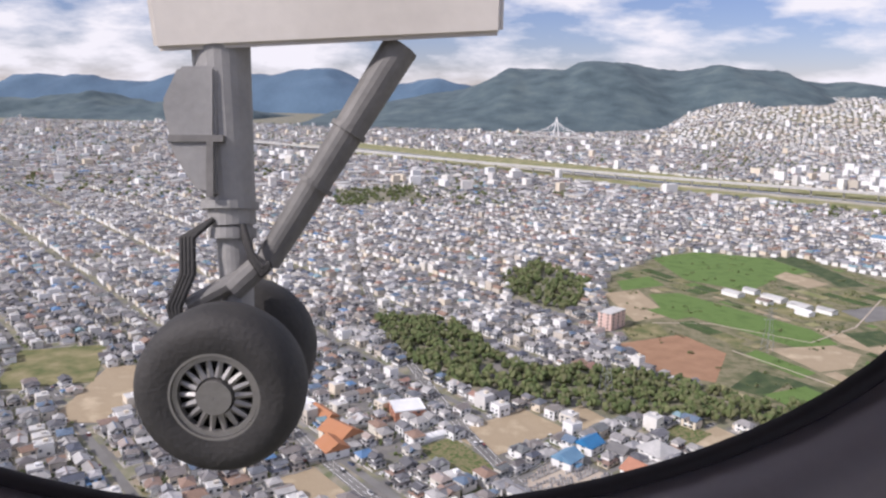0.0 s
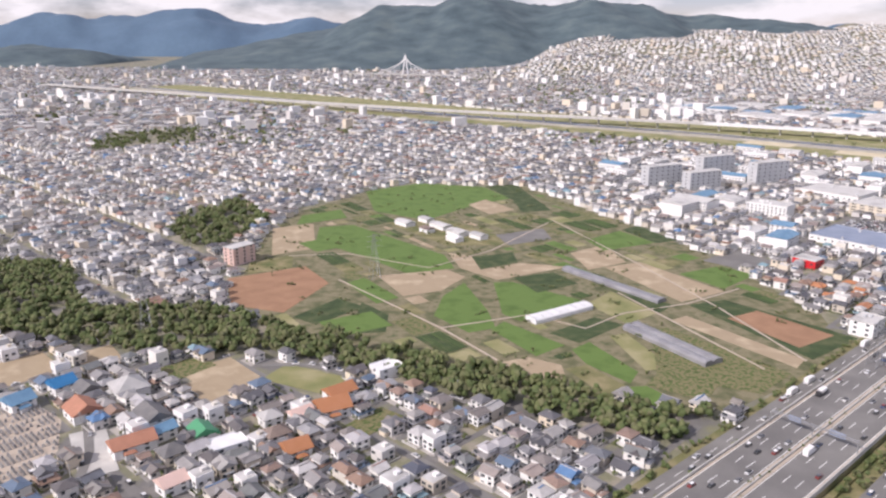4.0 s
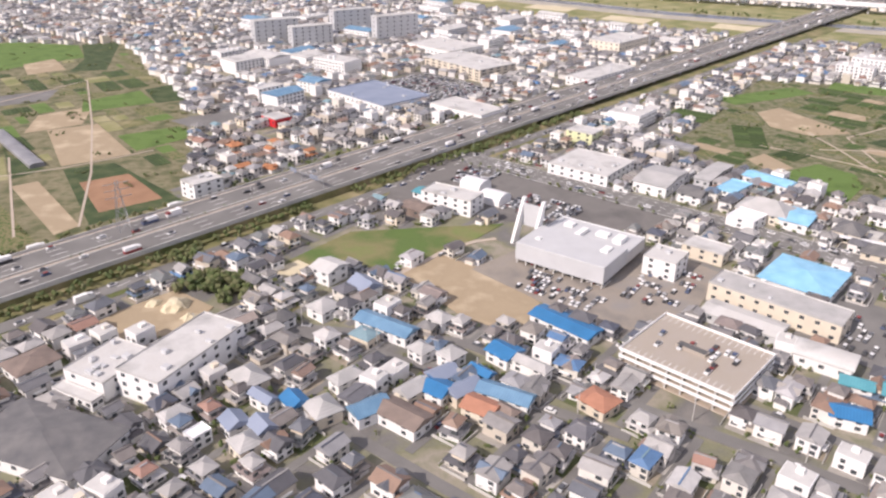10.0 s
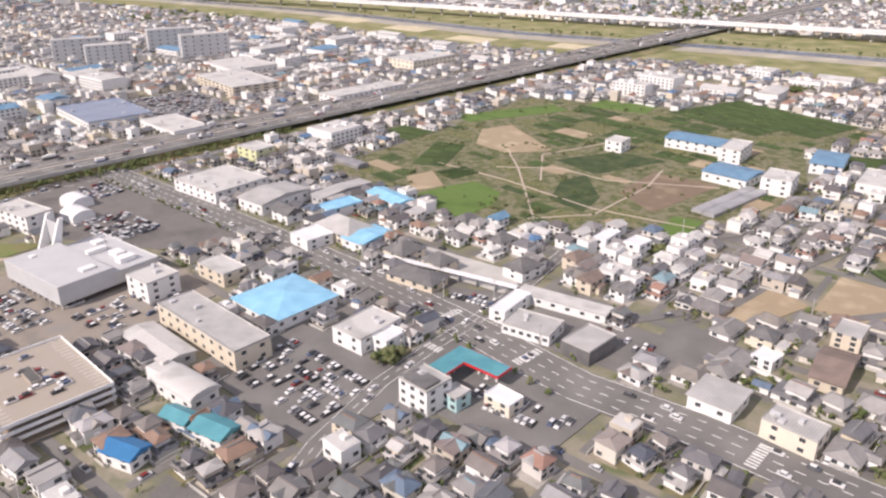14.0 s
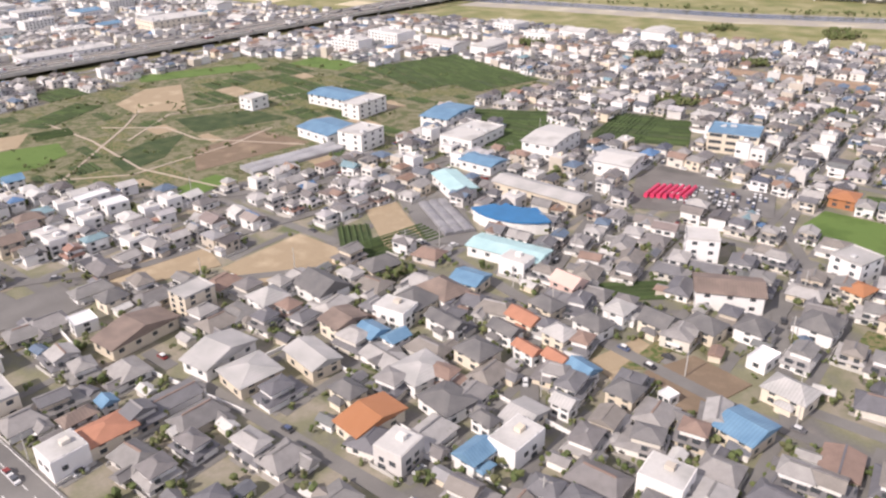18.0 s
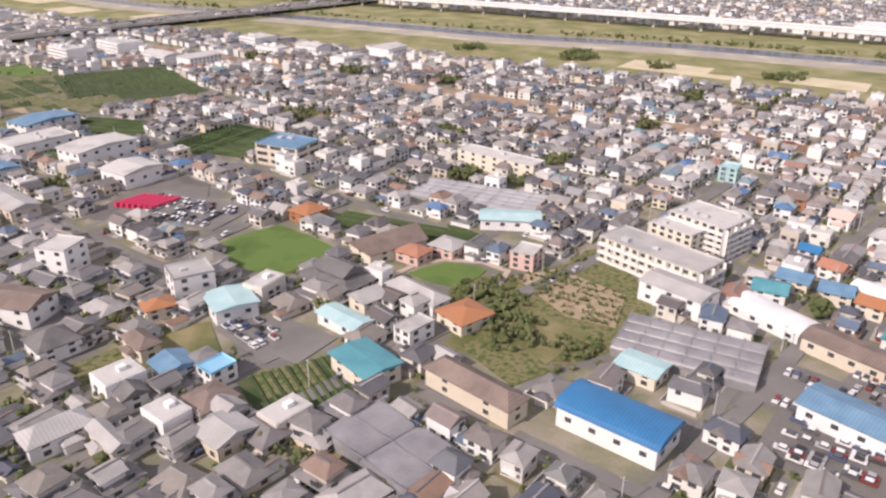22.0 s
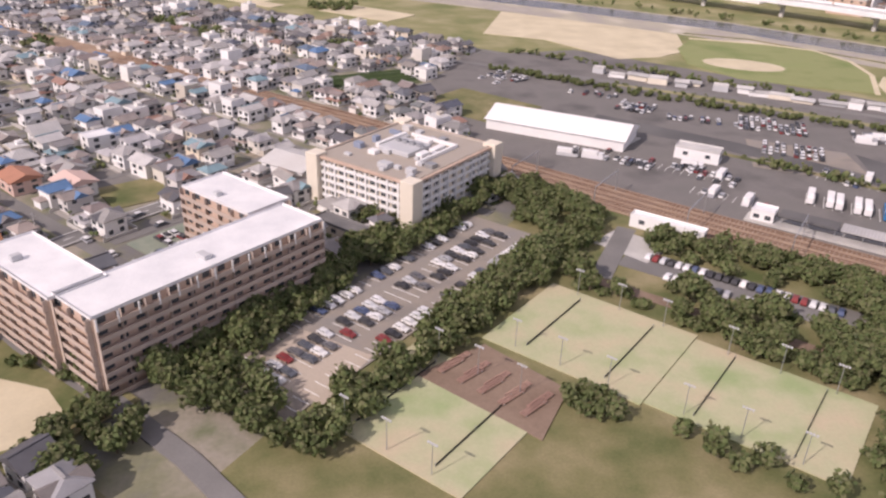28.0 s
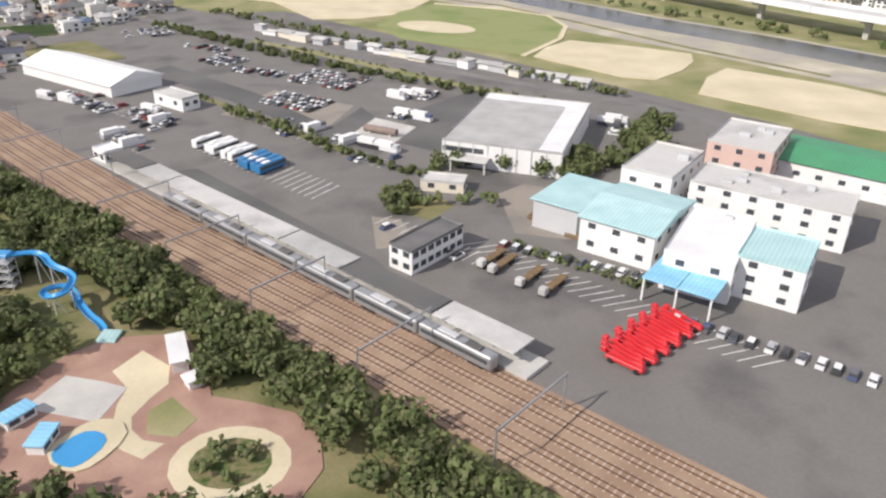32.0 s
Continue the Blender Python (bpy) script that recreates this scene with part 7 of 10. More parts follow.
for k, (kind, label, poly) in enumerate((("wornlot", "pale worn lot for stored cars", [(1161, 172), (1186, 158), (1191, 181), (1169, 193)]), ("asphalt_dark", "darker patch of fresh asphalt", [(1204, 155), (1214, 149), (1229, 186), (1221, 198), (1205, 177)]), ("asphalt_dark", "dark asphalt bay beside an apron", [(1186, 158), (1200, 147), (1204, 155), (1193, 159.5), (1197, 173), (1193, 180)]), ("concrete", "pale concrete apron", [(1193.2, 160), (1203, 155.5), (1207, 166), (1197.2, 172)]),
                                         ("wornlot", "tan patch of worn paving", [(1204, 106), (1211, 108), (1207, 117), (1202, 118)]), ("asphalt_dark", "dark asphalt strip beside the platform", [(1160, 136), (1212, 85), (1215, 87), (1204, 103), (1166, 138)]),
                                         ("scrub", "shrub bed with rough grass", [(1204, 121), (1212, 117), (1216, 123), (1213, 128)]), ("wornlot", "reddish worn turning area", [(1224, 129), (1226, 113), (1235, 111), (1238, 130), (1229, 134)]),
                                         ("asphalt_dark", "darker strip of yard asphalt", [(1130, 208), (1160, 183), (1186, 158), (1189, 163), (1165, 190), (1134, 216)]), ("concrete", "pale concrete apron beside a shed", [(1118, 196), (1132, 186), (1140, 194), (1126, 206)]))):
    v, f = slab(poly, -0.3, 0.082 + 0.0015 * k)
    tagged(mesh_object("yard_patch", v, f, M[kind]), label, "yard", "", "structure")
strip("verge", [(1150, 187), (1159, 180), (1171, 170), (1185, 156), (1197, 146)], 1.1, 1.1, -0.3, 0.11, M["scrub"], "narrow green verge dividing the yard", "verge", claim=False)
strip("verge", [(1150, 250), (1173, 234), (1196, 217), (1214, 203), (1240, 186)], 1.8, 1.8, -0.3, 0.11, M["lawn"], "grass verge along the yard", "verge", claim=False)
field("scrub", 1100, 225, 30, 24, -45)
plot("sand", "sports_ground", [(1118, 330), (1142, 318), (1163, 285), (1180, 288), (1195, 299), (1204, 331), (1172, 356), (1135, 382)], "long pale baseball ground by the river", "sports ground")
plot("playing", "playing_field", [(1187, 277), (1193, 303), (1206, 321), (1234, 311), (1250, 300), (1254, 282), (1250, 262), (1236, 237), (1215, 246), (1197, 256)], "green playing field by the river", "field")
take([(1130, 300), (1240, 200), (1330, 240), (1240, 330), (1180, 350)])
INFIELD = [(math.cos(k * 0.4488) * 15, math.sin(k * 0.4488) * 9) for k in range(14)]
v, f = slab([(1208 + x * 0.9 + y * 0.43, 276 - x * 0.43 + y * 0.9) for x, y in INFIELD], -0.3, 0.30)
tagged(mesh_object("sports_ground", v, f, M["sand"]), "oval sandy infield in the grass", "sports ground", "", "structure")
strip("path", [(1206, 323), (1234, 313), (1250, 301), (1254.5, 282), (1250, 261), (1236, 236)], 0.9, 0.9, -0.3, 0.31, M["sand"], "pale footpath round the playing field", "path", claim=False)
plot("sand", "sports_ground", [(1239, 235), (1244, 248), (1253, 259), (1272, 252), (1289, 243), (1287, 233), (1281, 222), (1271, 211), (1262, 213)], "pale baseball ground with worn grass edge", "sports ground")
plot("sand", "sports_ground", [(1279, 198), (1286, 215), (1295, 226), (1320, 208), (1345, 180), (1330, 160), (1304, 177)], "wide bare sandy ground by the river", "sports ground")
strip("path", [(1208, 334), (1232, 322), (1262, 287), (1292, 250), (1322, 219)], 0.8, 0.8, -0.3, 0.29, M["scrub"], "dark weedy edge of the flood bank", "verge", claim=False)
for x, y, w, d in ((610, 690, 40, 26), (560, 760, 44, 26), (690, 640, 44, 24), (500, 830, 50, 26), (1010, 415, 60, 26), (1070, 375, 40, 22)):
    field("sand", x, y, w, d, -40, "pale baseball diamond on the flood bank")
for x, y in ((950, 470), (905, 500), (1040, 400)):
    field("lawn", x, y, 34, 22, -38)

rs = random.Random(8)
for i in range(19):
    t = i / 18
    x, y = 1150 + 100 * t + rs.uniform(-2, 2), 262 - 58 * t + rs.uniform(-2.5, 2.5)
    building("riverside_shed", rs.choice(("small white shed beside the river road", "low grey shed beside the river road", "pale hut beside the river road")), x, y, rs.uniform(3, 8), rs.uniform(2.2, 4), -31 + rs.uniform(-8, 8), rs.uniform(1.0, 2.2),
             rs.choice(("flat", "gable")), rs.choice(("white", "grey", "cream")), rs.choice(("lightroof", "greyroof", "lightroof")), 1, nw=0, nd=0, category="shed", rise=0.5)
# flat-roofed warehouse of the depot
store = thing("warehouse", pose(1229.8, 156.8, 0, 0, 0, 163), "large white-walled warehouse with a flat grey roof", "warehouse")
take(ground_quad(1229.8, 156.8, 27, 37, 163))
bm = bmesh.new()
box(bm, -12, 12, -17.2, 17.2, -0.3, 5.0)
part("wall", bm, M["white"], store)
bm = roof_mesh("flat", 24, 34.4, 5.0)
part("roof", bm, M["greyroof"], store, "grey sheet roof behind a low parapet")
for x0, x1, y0, y1 in ((-11.7, -7.2, -17.0, 17.0), (-7.198, 11.7, -17.0, -13.4)):
    bm = bmesh.new()
    box(bm, x0, x1, y0, y1, 5.07, 5.2)
    part("roof_panel", bm, M["whiteroof"], store, "bright white roof sheets")
bm = bmesh.new()
box(bm, 3.5, 11.8, 17.19, 17.28, 3.0, 4.0)
part("window_band", bm, M["glass"], store)
bm = bmesh.new()
box(bm, 2.0, 9.5, 17.21, 20.6, 2.3, 2.6, 0.05)
box(bm, 2.2, 2.5, 20.2, 20.5, -0.3, 2.302)
box(bm, 9.0, 9.3, 20.2, 20.5, -0.3, 2.302)
part("entrance_canopy", bm, M["lightroof"], store)
for k in range(9):
    bm = bmesh.new()
    box(bm, -11.8 + 2.9 * k - 0.1, -11.8 + 2.9 * k + 0.1, 17.19, 17.32, -0.2, 5.0)
    part("wall_rib", bm, M["grey"], store)
# stacks of sawn timber in front of the teal shed
for x, y, ang in ((1229.6, 119.3, 60), (1235.4, 111.8, 150)):
    stack = thing("timber_stack", pose(x, y, 0.09, 0, 0, ang), "stack of pale orange sawn timber on the asphalt", "timber", "timber stacks")
    for k in range(6):
        bm = bmesh.new()
        box(bm, -1.3, 1.3, -0.6 + 0.42 * (k % 3), -0.22 + 0.42 * (k % 3), 0.32 * (k // 3), 0.31 + 0.32 * (k // 3), 0.03)
        part("beam", bm, M["trunk_load"], stack)
# storage tank on the apron
tank = thing("storage_tank", pose(1199.5, 160.6, 0.09, 0, 0, -24), "long rusty brown tank lying on the concrete apron", "tank")
bm = bmesh.new()
cyl(bm, (-4, 0, 0.95), (4, 0, 0.95), 0.8, seg=14)
part("shell", bm, M["brownroof"], tank)
for sx in (-2.6, 2.6):
    bm = bmesh.new()
    box(bm, sx - 0.3, sx + 0.3, -0.7, 0.7, -0.05, 0.4)
    part("saddle", bm, M["concrete"], tank)
building("gate_house", "low cream gate house among shrubs", 1214, 131, 8, 4, -10, 2, "flat", "cream", "lightroof", 1)
strip("road", [(1085, 290), (1140, 258), (1200, 224), (1262, 188), (1330, 120)], 2.0, 2.0, -0.2, 0.12, M["asphalt"], "asphalt road along the flood bank", "street")

# railway tracks, sleepers and station
rails = Heap()
sleepers = Heap()
for off in (0.6, -2.0, -4.6, -7.2, -9.6):
    for (x0, y0), (x1, y1) in zip(RAIL[2:], RAIL[3:]):
        L, ang = math.hypot(x1 - x0, y1 - y0), math.atan2(y1 - y0, x1 - x0)
        nx, ny = -math.sin(ang), math.cos(ang)
        for g in (-0.42, 0.42):
            o = off + g
            rails.box((x0 + x1) / 2 + nx * o, (y0 + y1) / 2 + ny * o, L + 0.2, 0.09, math.degrees(ang), 0.2, 0.34)
        for i in range(int(L / 0.9)):
            t = (i + 0.5) / int(L / 0.9)
            sleepers.box(x0 + (x1 - x0) * t + nx * off, y0 + (y1 - y0) * t + ny * off, 0.2, 1.5, math.degrees(ang), 0.12, 0.21)
rails.make("rails", [M["rail"]], "rusty steel rails on the ballast", "rails")
sleepers.make("sleepers", [M["balcony"]], "brown sleepers under the rails", "sleepers")


def along_rail(t, off):
    """A place t metres past the start of the station along the railway, off metres to its left."""
    a, b = Vector((1098, 177)), Vector((1214, 80))
    d = (b - a).normalized()
    p = a + d * t + Vector((-d.y, d.x)) * off
    return p.x, p.y


RA = math.degrees(math.atan2(80 - 177, 1214 - 1098))
for t, w, roofing, label in ((70, 11.5, "asphalt_dark", "dark brown"), (80.3, 8.5, "greyroof", "grey"), (101, 32.6, "lightroof", "pale metal"), (124.2, 13.5, "greyroof", "grey"), (139.8, 17.2, "asphalt_dark", "dark felt"), (155.2, 13.2, "lightroof", "white sheet")):
    x, y = along_rail(t, 4.4)
    base = thing("platform_roof", pose(x, y, 0, 0, 0, RA), label + " canopy over a station platform", "canopy", "platform canopies")
    take(ground_quad(x, y, w, 6, RA))
    part("roof", roof_mesh("slab", w - 0.4, 4.2, 2.6, 0.1), M[roofing], base)
    for i in range(int(w / 4) + 1):
        bm = bmesh.new()
        u = -w / 2 + 0.6 + (w - 1.2) * i / int(w / 4)
        box(bm, u - 0.12, u + 0.12, -0.12, 0.12, 0.5, 2.602)
        part("post", bm, M["steel"], base)
x, y = along_rail(111, 4.2)
v, f = slab(ground_quad(x, y, 106, 4.6, RA), -0.3, 0.62)
tagged(mesh_object("platform", v, f, M["concrete"]), "long concrete station platform", "platform", "", "structure")
train = thing("train", pose(*along_rail(124.5, 0.6), 0.3, 0, 0, RA), "grey commuter train standing at the platform", "train")
for i in range(6):
    bm = bmesh.new()
    box(bm, -36 + i * 12, -24.3 + i * 12, -0.85, 0.85, 0.35, 2.3, 0.2)
    car = part("carriage", bm, M["steel"], train, "stainless steel carriage")
    bm = bmesh.new()
    box(bm, -35.5 + i * 12, -24.8 + i * 12, -0.88, 0.88, 1.2, 1.75)
    part("window_band", bm, M["glass"], car)
    bm = bmesh.new()
    box(bm, -33 + i * 12, -30 + i * 12, -0.5, 0.5, 2.3, 2.6, 0.1)
    part("air_conditioner", bm, M["grey"], car)
    bm = bmesh.new()
    box(bm, -28.6 + i * 12, -26.2 + i * 12, -0.5, 0.5, 2.3, 2.55, 0.08)
    part("roof_unit", bm, M["asphalt_dark"], car)
    for sx in (-33.5, -26.8):
        bm = bmesh.new()
        box(bm, sx + i * 12 - 1.2, sx + i * 12 + 1.2, -0.6, 0.6, 0.0, 0.348)
        part("bogie", bm, M["tyre"], car)
proto = None
for t in range(-10, 175, 20):
    x, y = along_rail(t, -1.5)
    m = pose(x, y, 0, 0, 0, RA)
    if proto is None:
        proto = thing("catenary_mast", m, "steel gantry carrying the overhead wires", "mast", "catenary masts")
        for sy in (-10.5, 2.0):
            bm = bmesh.new()
            cyl(bm, (0, sy, -0.3), (0, sy, 5.2), 0.13, 0.1, 6)
            part("post", bm, M["steel"], proto)
        bm = bmesh.new()
        box(bm, -0.1, 0.1, -10.5, 2.0, 4.9, 5.1)
        part("beam", bm, M["steel"], proto)
    else:
        copy_thing(proto, m)


# ---- vehicles
M["car_one"] = mat("car_lacquer", CARS, 0.3, 1.0, 6.0, 0.0, pick="object", wear=0.05)


def car_shape(bm_body, bm_glass, w=1.05, l=2.7, tall=0.92):
    """A small car, nose along +x, standing on z = 0."""
    prof = [(-l / 2, 0.18), (l / 2, 0.18), (l / 2, 0.42), (l / 2 - 0.12, 0.5), (l / 4, 0.56), (l / 12, tall - 0.03), (-l / 3, tall), (-l / 2 + 0.1, 0.6), (-l / 2, 0.5)]
    left = [bm_body.verts.new((x, w / 2 - (0.1 if z > 0.6 else 0.0), z)) for x, z in prof]
    right = [bm_body.verts.new((x, -w / 2 + (0.1 if z > 0.6 else 0.0), z)) for x, z in prof]
    n = len(prof)
    bm_body.faces.new(left[::-1])
    bm_body.faces.new(right)
    for i in range(n):
        bm_body.faces.new((left[i], left[(i + 1) % n], right[(i + 1) % n], right[i]))
    bmesh.ops.recalc_face_normals(bm_body, faces=bm_body.faces)
    box(bm_glass, -l / 2 + 0.32, l / 8, -w / 2 + 0.04, w / 2 - 0.04, 0.6, tall - 0.1, 0.02)


def make_car(m, group):
    base = thing("parked_car", m, "small car parked in a bay", "car", group)
    b1, b2 = bmesh.new(), bmesh.new()
    car_shape(b1, b2)
    part("body", b1, M["car_one"], base)
    part("glazing", b2, M["glass"], base)
    for sx in (-0.85, 0.85):
        for sy in (-0.46, 0.46):
            bm = bmesh.new()
            cyl(bm, (sx, sy - 0.07, 0.2), (sx, sy + 0.07, 0.2), 0.2, seg=10)
            part("wheel", bm, M["tyre"], base)
    return base


rc = random.Random(5)
spots = []
# three double rows in the hospital car park
for row in (-7.0, -1.6, 1.2, 6.6):
    for i in range(30):
        if rc.random() < 0.72 and (i > 7 or abs(row) < 3):
            a = radians(-42)
            u, w_ = row, -31 + i * 2.1
            spots.append((1070 + math.cos(a) * u - math.sin(a) * w_, 114 + math.sin(a) * u + math.cos(a) * w_, -42 + (180 if rc.random() < 0.5 else 0), 0.24))
# the strip of cars between the trees beside the tracks
for i in range(24):
    if rc.random() < 0.94:
        spots.append((*along_rail(48 + i * 1.45, -27.0), RA + 90, 0.12))
for i in range(14):
    if rc.random() < 0.6:
        spots.append((*along_rail(53.5 + i * 1.5, -32.6), RA + 90, 0.12))
strip("path", [along_rail(t, -41.0) for t in (42, 52, 62, 72, 82)], 1.3, 1.3, -0.3, 0.10, M["brownpath"], "brown footpath beside the tennis courts", "path", claim=False)
strip("road", [along_rail(43.6, -39.5), along_rail(42.4, -33), along_rail(41, -25), along_rail(39.6, -17)], 1.9, 1.9, -0.3, 0.14, M["asphalt"], "short asphalt road to the station", "street", claim=False)
first = None
for x, y, ang, z in spots:
    m = pose(x, y, z, 0, 0, ang + rc.uniform(-2, 2))
    first = make_car(m, "parked cars") if first is None else copy_thing(first, m) and first

cars = Heap()


def loose_car(x, y, ang, z, big=False, slot=0):
    l, w, h = (2.6, 1.05, 0.5) if not big else (5.4, 1.5, 1.0)
    cars.box(x, y, l, w, ang, z + 0.12, z + h, slot)
    a = radians(ang)
    if big:
        cars.box(x - math.cos(a) * 0.7, y - math.sin(a) * 0.7, 3.8, 1.5, ang, z + h + 0.002, z + 2.0, 2)
        cars.box(x + math.cos(a) * 2.0, y + math.sin(a) * 2.0, 1.2, 1.4, ang, z + h + 0.002, z + 1.7, slot)
    else:
        cars.box(x - math.cos(a) * 0.1, y - math.sin(a) * 0.1, 1.5, 0.92, ang, z + h + 0.002, z + 0.78, 1)
        cars.box(x - math.cos(a) * 0.1, y - math.sin(a) * 0.1, 1.2, 0.86, ang, z + 0.782, z + 0.92, slot)


def car_rows(cx, cy, w, d, ang, z=0.25, pitch=1.55, gap=5.2, full=0.6):
    """Rows of parked cars over a rectangle."""
    a = radians(ang)
    for j in range(int(d / gap) + 1):
        for side in (0, 1):
            v = -d / 2 + j * gap + side * 2.8
            for i in range(int(w / pitch)):
                if rc.random() < full and abs(v) < d / 2:
                    u = -w / 2 + (i + 0.5) * pitch
                    loose_car(cx + math.cos(a) * u - math.sin(a) * v, cy + math.sin(a) * u + math.cos(a) * v, ang + 90, z)


car_rows(440, 275, 26, 20, 137, 0.3, full=0.5)
car_rows(420, 310, 16, 20, 137, 0.3, full=0.45)
car_rows(432, 214, 28, 15, 138, 0.25, gap=6.4, full=0.5)
car_rows(461, 214, 16, 28, 138, 0.25, gap=6.4, full=0.5)
car_rows(437, 226, 26, 6, 138, 0.25, full=0.5)
car_rows(509, 176, 32, 22, 132, 0.24, gap=6.6, full=0.48)
car_rows(556, 160, 24, 10, 140, 0.24, full=0.4)
car_rows(588, 186, 14, 10, 140, 0.24, full=0.3)
car_rows(553, 212, 13, 7, 145, 0.28, full=0.6)
car_rows(785, 225, 30, 16, 150, 0.24, full=0.5)
car_rows(912, 122, 8, 14, 132, 0.24, full=0.6)
car_rows(1031, 134, 10, 15, 45, 0.26, full=0.5)
car_rows(926, 121, 8, 22, -52, 0.26, full=0.5)
car_rows(909, 104, 14, 16, 45, 0.26, full=0.6)
car_rows(813, 151, 8, 16, 38, 0.26, full=0.45)
car_rows(420, 455, 66, 46, 128, 0.24, full=0.45)
car_rows(1138, 236, 18, 6, -30, 0.1, full=0.4)
car_rows(1148, 221, 12, 12, -35, 0.1, full=0.7)
car_rows(1165, 208, 24, 8, -22, 0.1, full=0.6)
car_rows(1182, 202, 20, 14, -25, 0.1, full=0.75)
car_rows(1177, 181, 17, 11, -28, 0.1, full=0.7)
car_rows(1205, 191, 11, 9, -25, 0.1, full=0.7)
car_rows(1204, 171, 9, 4, -25, 0.1, full=0.7)
car_rows(1254, 168, 12, 8, 68, 0.1, full=0.5)
car_rows(1112, 256, 14, 16, -60, 0.1, full=0.3)
car_rows(1128, 176, 18, 6, -38, 0.1, full=0.55)
car_rows(1147, 168, 14, 8, -38, 0.1, full=0.45)
car_rows(1209, 108, 5, 8, 52, 0.1, full=0.5)
for x, y in ((1201, 188), (1204, 189), (1207, 190), (1251, 170), (1253, 172), (1145, 172), (1204, 173), (1208, 171), (1198, 152), (1202, 150), (1116, 181), (1122, 179)):
    loose_car(x, y, -27 + rc.uniform(-3, 3), 0.1, True)
for t0, off0, nn, q in ((10, 20, 22, 0.5), (10, 24, 22, 0.4), (44, 12, 10, 0.4), (66, 38, 20, 0.3), (66, 44, 20, 0.3), (118, 20, 14, 0.5), (96, 14, 10, 0.3)):
    for i in range(nn):
        if rc.random() < q:
            x, y = along_rail(t0 + (i + 0.5) * 1.9, off0)
            loose_car(x, y, RA + 90, 0.1, rc.random() < 0.12)
for i in range(16):
    x, y = 1246 + i * 1.7 + rc.uniform(-0.3, 0.3), 87.5 - i * 1.05
    loose_car(x, y, 55, 0.1)
for i in range(12):
    loose_car(1224 + i * 1.9, 108 - i * 0.9, 58, 0.1)
car_rows(453, 172, 22, 14, 131, 5.52, full=0.16)
for i in range(330):
    s, lane = rc.uniform(-470, 700), rc.choice((-10, -6.5, -3.1, 3.1, 6.5, 10))
    p = hw(s, lane)
    loose_car(p[0], p[1], 41.5 + (180 if lane > 0 else 0), 3.22, rc.random() < 0.22)
for i in range(150):
    s, lane = rc.uniform(-300, 300), rc.choice((-23.2, -20.4, 16.6, 19))
    p = hw(s, lane)
    loose_car(p[0], p[1], 41.5, 0.24, rc.random() < 0.1)
for line, half in STREETS:
    for (x0, y0), (x1, y1) in zip(line, line[1:]):
        ang = math.degrees(math.atan2(y1 - y0, x1 - x0))
        for i in range(max(1, int(math.hypot(x1 - x0, y1 - y0) / (6 if half > 4 else 16)))):
            t, sg = rc.random(), rc.choice((-1, 1)) * rc.choice((1.0, 0.35 if half > 4 else 1.0))
            loose_car(x0 + (x1 - x0) * t - math.sin(radians(ang)) * sg * half * 0.45, y0 + (y1 - y0) * t + math.cos(radians(ang)) * sg * half * 0.45, ang, 0.27)

# ---------------------------------------------------------------- loose houses
PARK = [(1046, 74), (1062, 96), (1108, 162), (1150, 125), (1245, 48), (1340, -40), (1030, -40)]
take(PARK)
v, f = slab(PARK, -0.4, 0.03)
tagged(mesh_object("park_ground", v, f, M["scrub"]), "park ground of grass, earth and paths", "ground", "", "structure")
WOODS = [([(-81, 393), (-54, 392), (-37, 389), (-16, 348), (2, 325), (33, 327), (54, 326), (74, 314), (104, 300), (146, 279), (182, 257), (225, 232), (244, 240), (215, 215), (154, 244), (132, 261), (93, 278), (64, 282), (30, 280), (7, 288), (-11, 298), (-31, 302), (-47, 326), (-68, 360)], 760),
         ([(-16, 498), (8, 550), (41, 491), (32, 431), (18, 422), (-11, 458)], 190), ([(-235, 903), (-148, 985), (-118, 855), (-196, 772)], 160)]
for poly, n in WOODS:
    take(poly)
GROVES = [(964, 449, 9), (812, 327, 9), (867, 246, 5), (883, 237, 5), (1054, 386, 9), (905, 487, 8), (1003, 322, 7), (1000, 419, 6), (901, 259, 4), (932, 149, 4), (967, 463, 6), (1031, 336, 6),
          (990, 346, 7), (836, 419, 8), (684, 188, 5), (614, 238, 4), (781, 464, 6), (529, 182, 3), (338, 225, 6), (324, 243, 5), (870, 300, 5), (740, 250, 4), (950, 300, 5), (1060, 300, 5), (880, 390, 6)]
GARDEN_GROUND = [(855, 172), (872, 173), (888, 181), (902, 165), (893, 148), (884, 139), (872, 134), (858, 139), (850, 150)]
take(GARDEN_GROUND)
v, f = slab(GARDEN_GROUND[::-1], -0.3, 0.07)
tagged(mesh_object("garden_ground", v, f, M["garden"]), "large mixed market garden with trees and crop rows", "garden", "", "structure")
for x, y, r in GROVES:
    take([(x + math.cos(k * 0.785) * r, y + math.sin(k * 0.785) * r) for k in range(8)])
houses, panes, plots = Heap(), Heap(), Heap()
GARDEN = []
ESTATE = [(905, 200), (949, 330), (1000, 300), (1075, 222), (1040, 165), (1000, 128), (975, 140), (955, 170), (930, 215)]
rh = random.Random(11)
GA = radians(45.5)
CU, SU = math.cos(GA), math.sin(GA)
NEAR_SPOTS = []


OLD_TOWN = (590, 835, 200)
WHITE_ZONES = [[(627, 222), (655, 222), (657, 254), (627, 252)], [(650, 211), (680, 223), (692, 252), (657, 254)], [(604, 203), (628, 214), (628, 232), (606, 232)], [(584, 256), (612, 260), (612, 230), (598, 228)], [(578, 206), (606, 205), (606, 232), (584, 234)], [(556, 268), (596, 250), (596, 228), (578, 212), (555, 245)]]


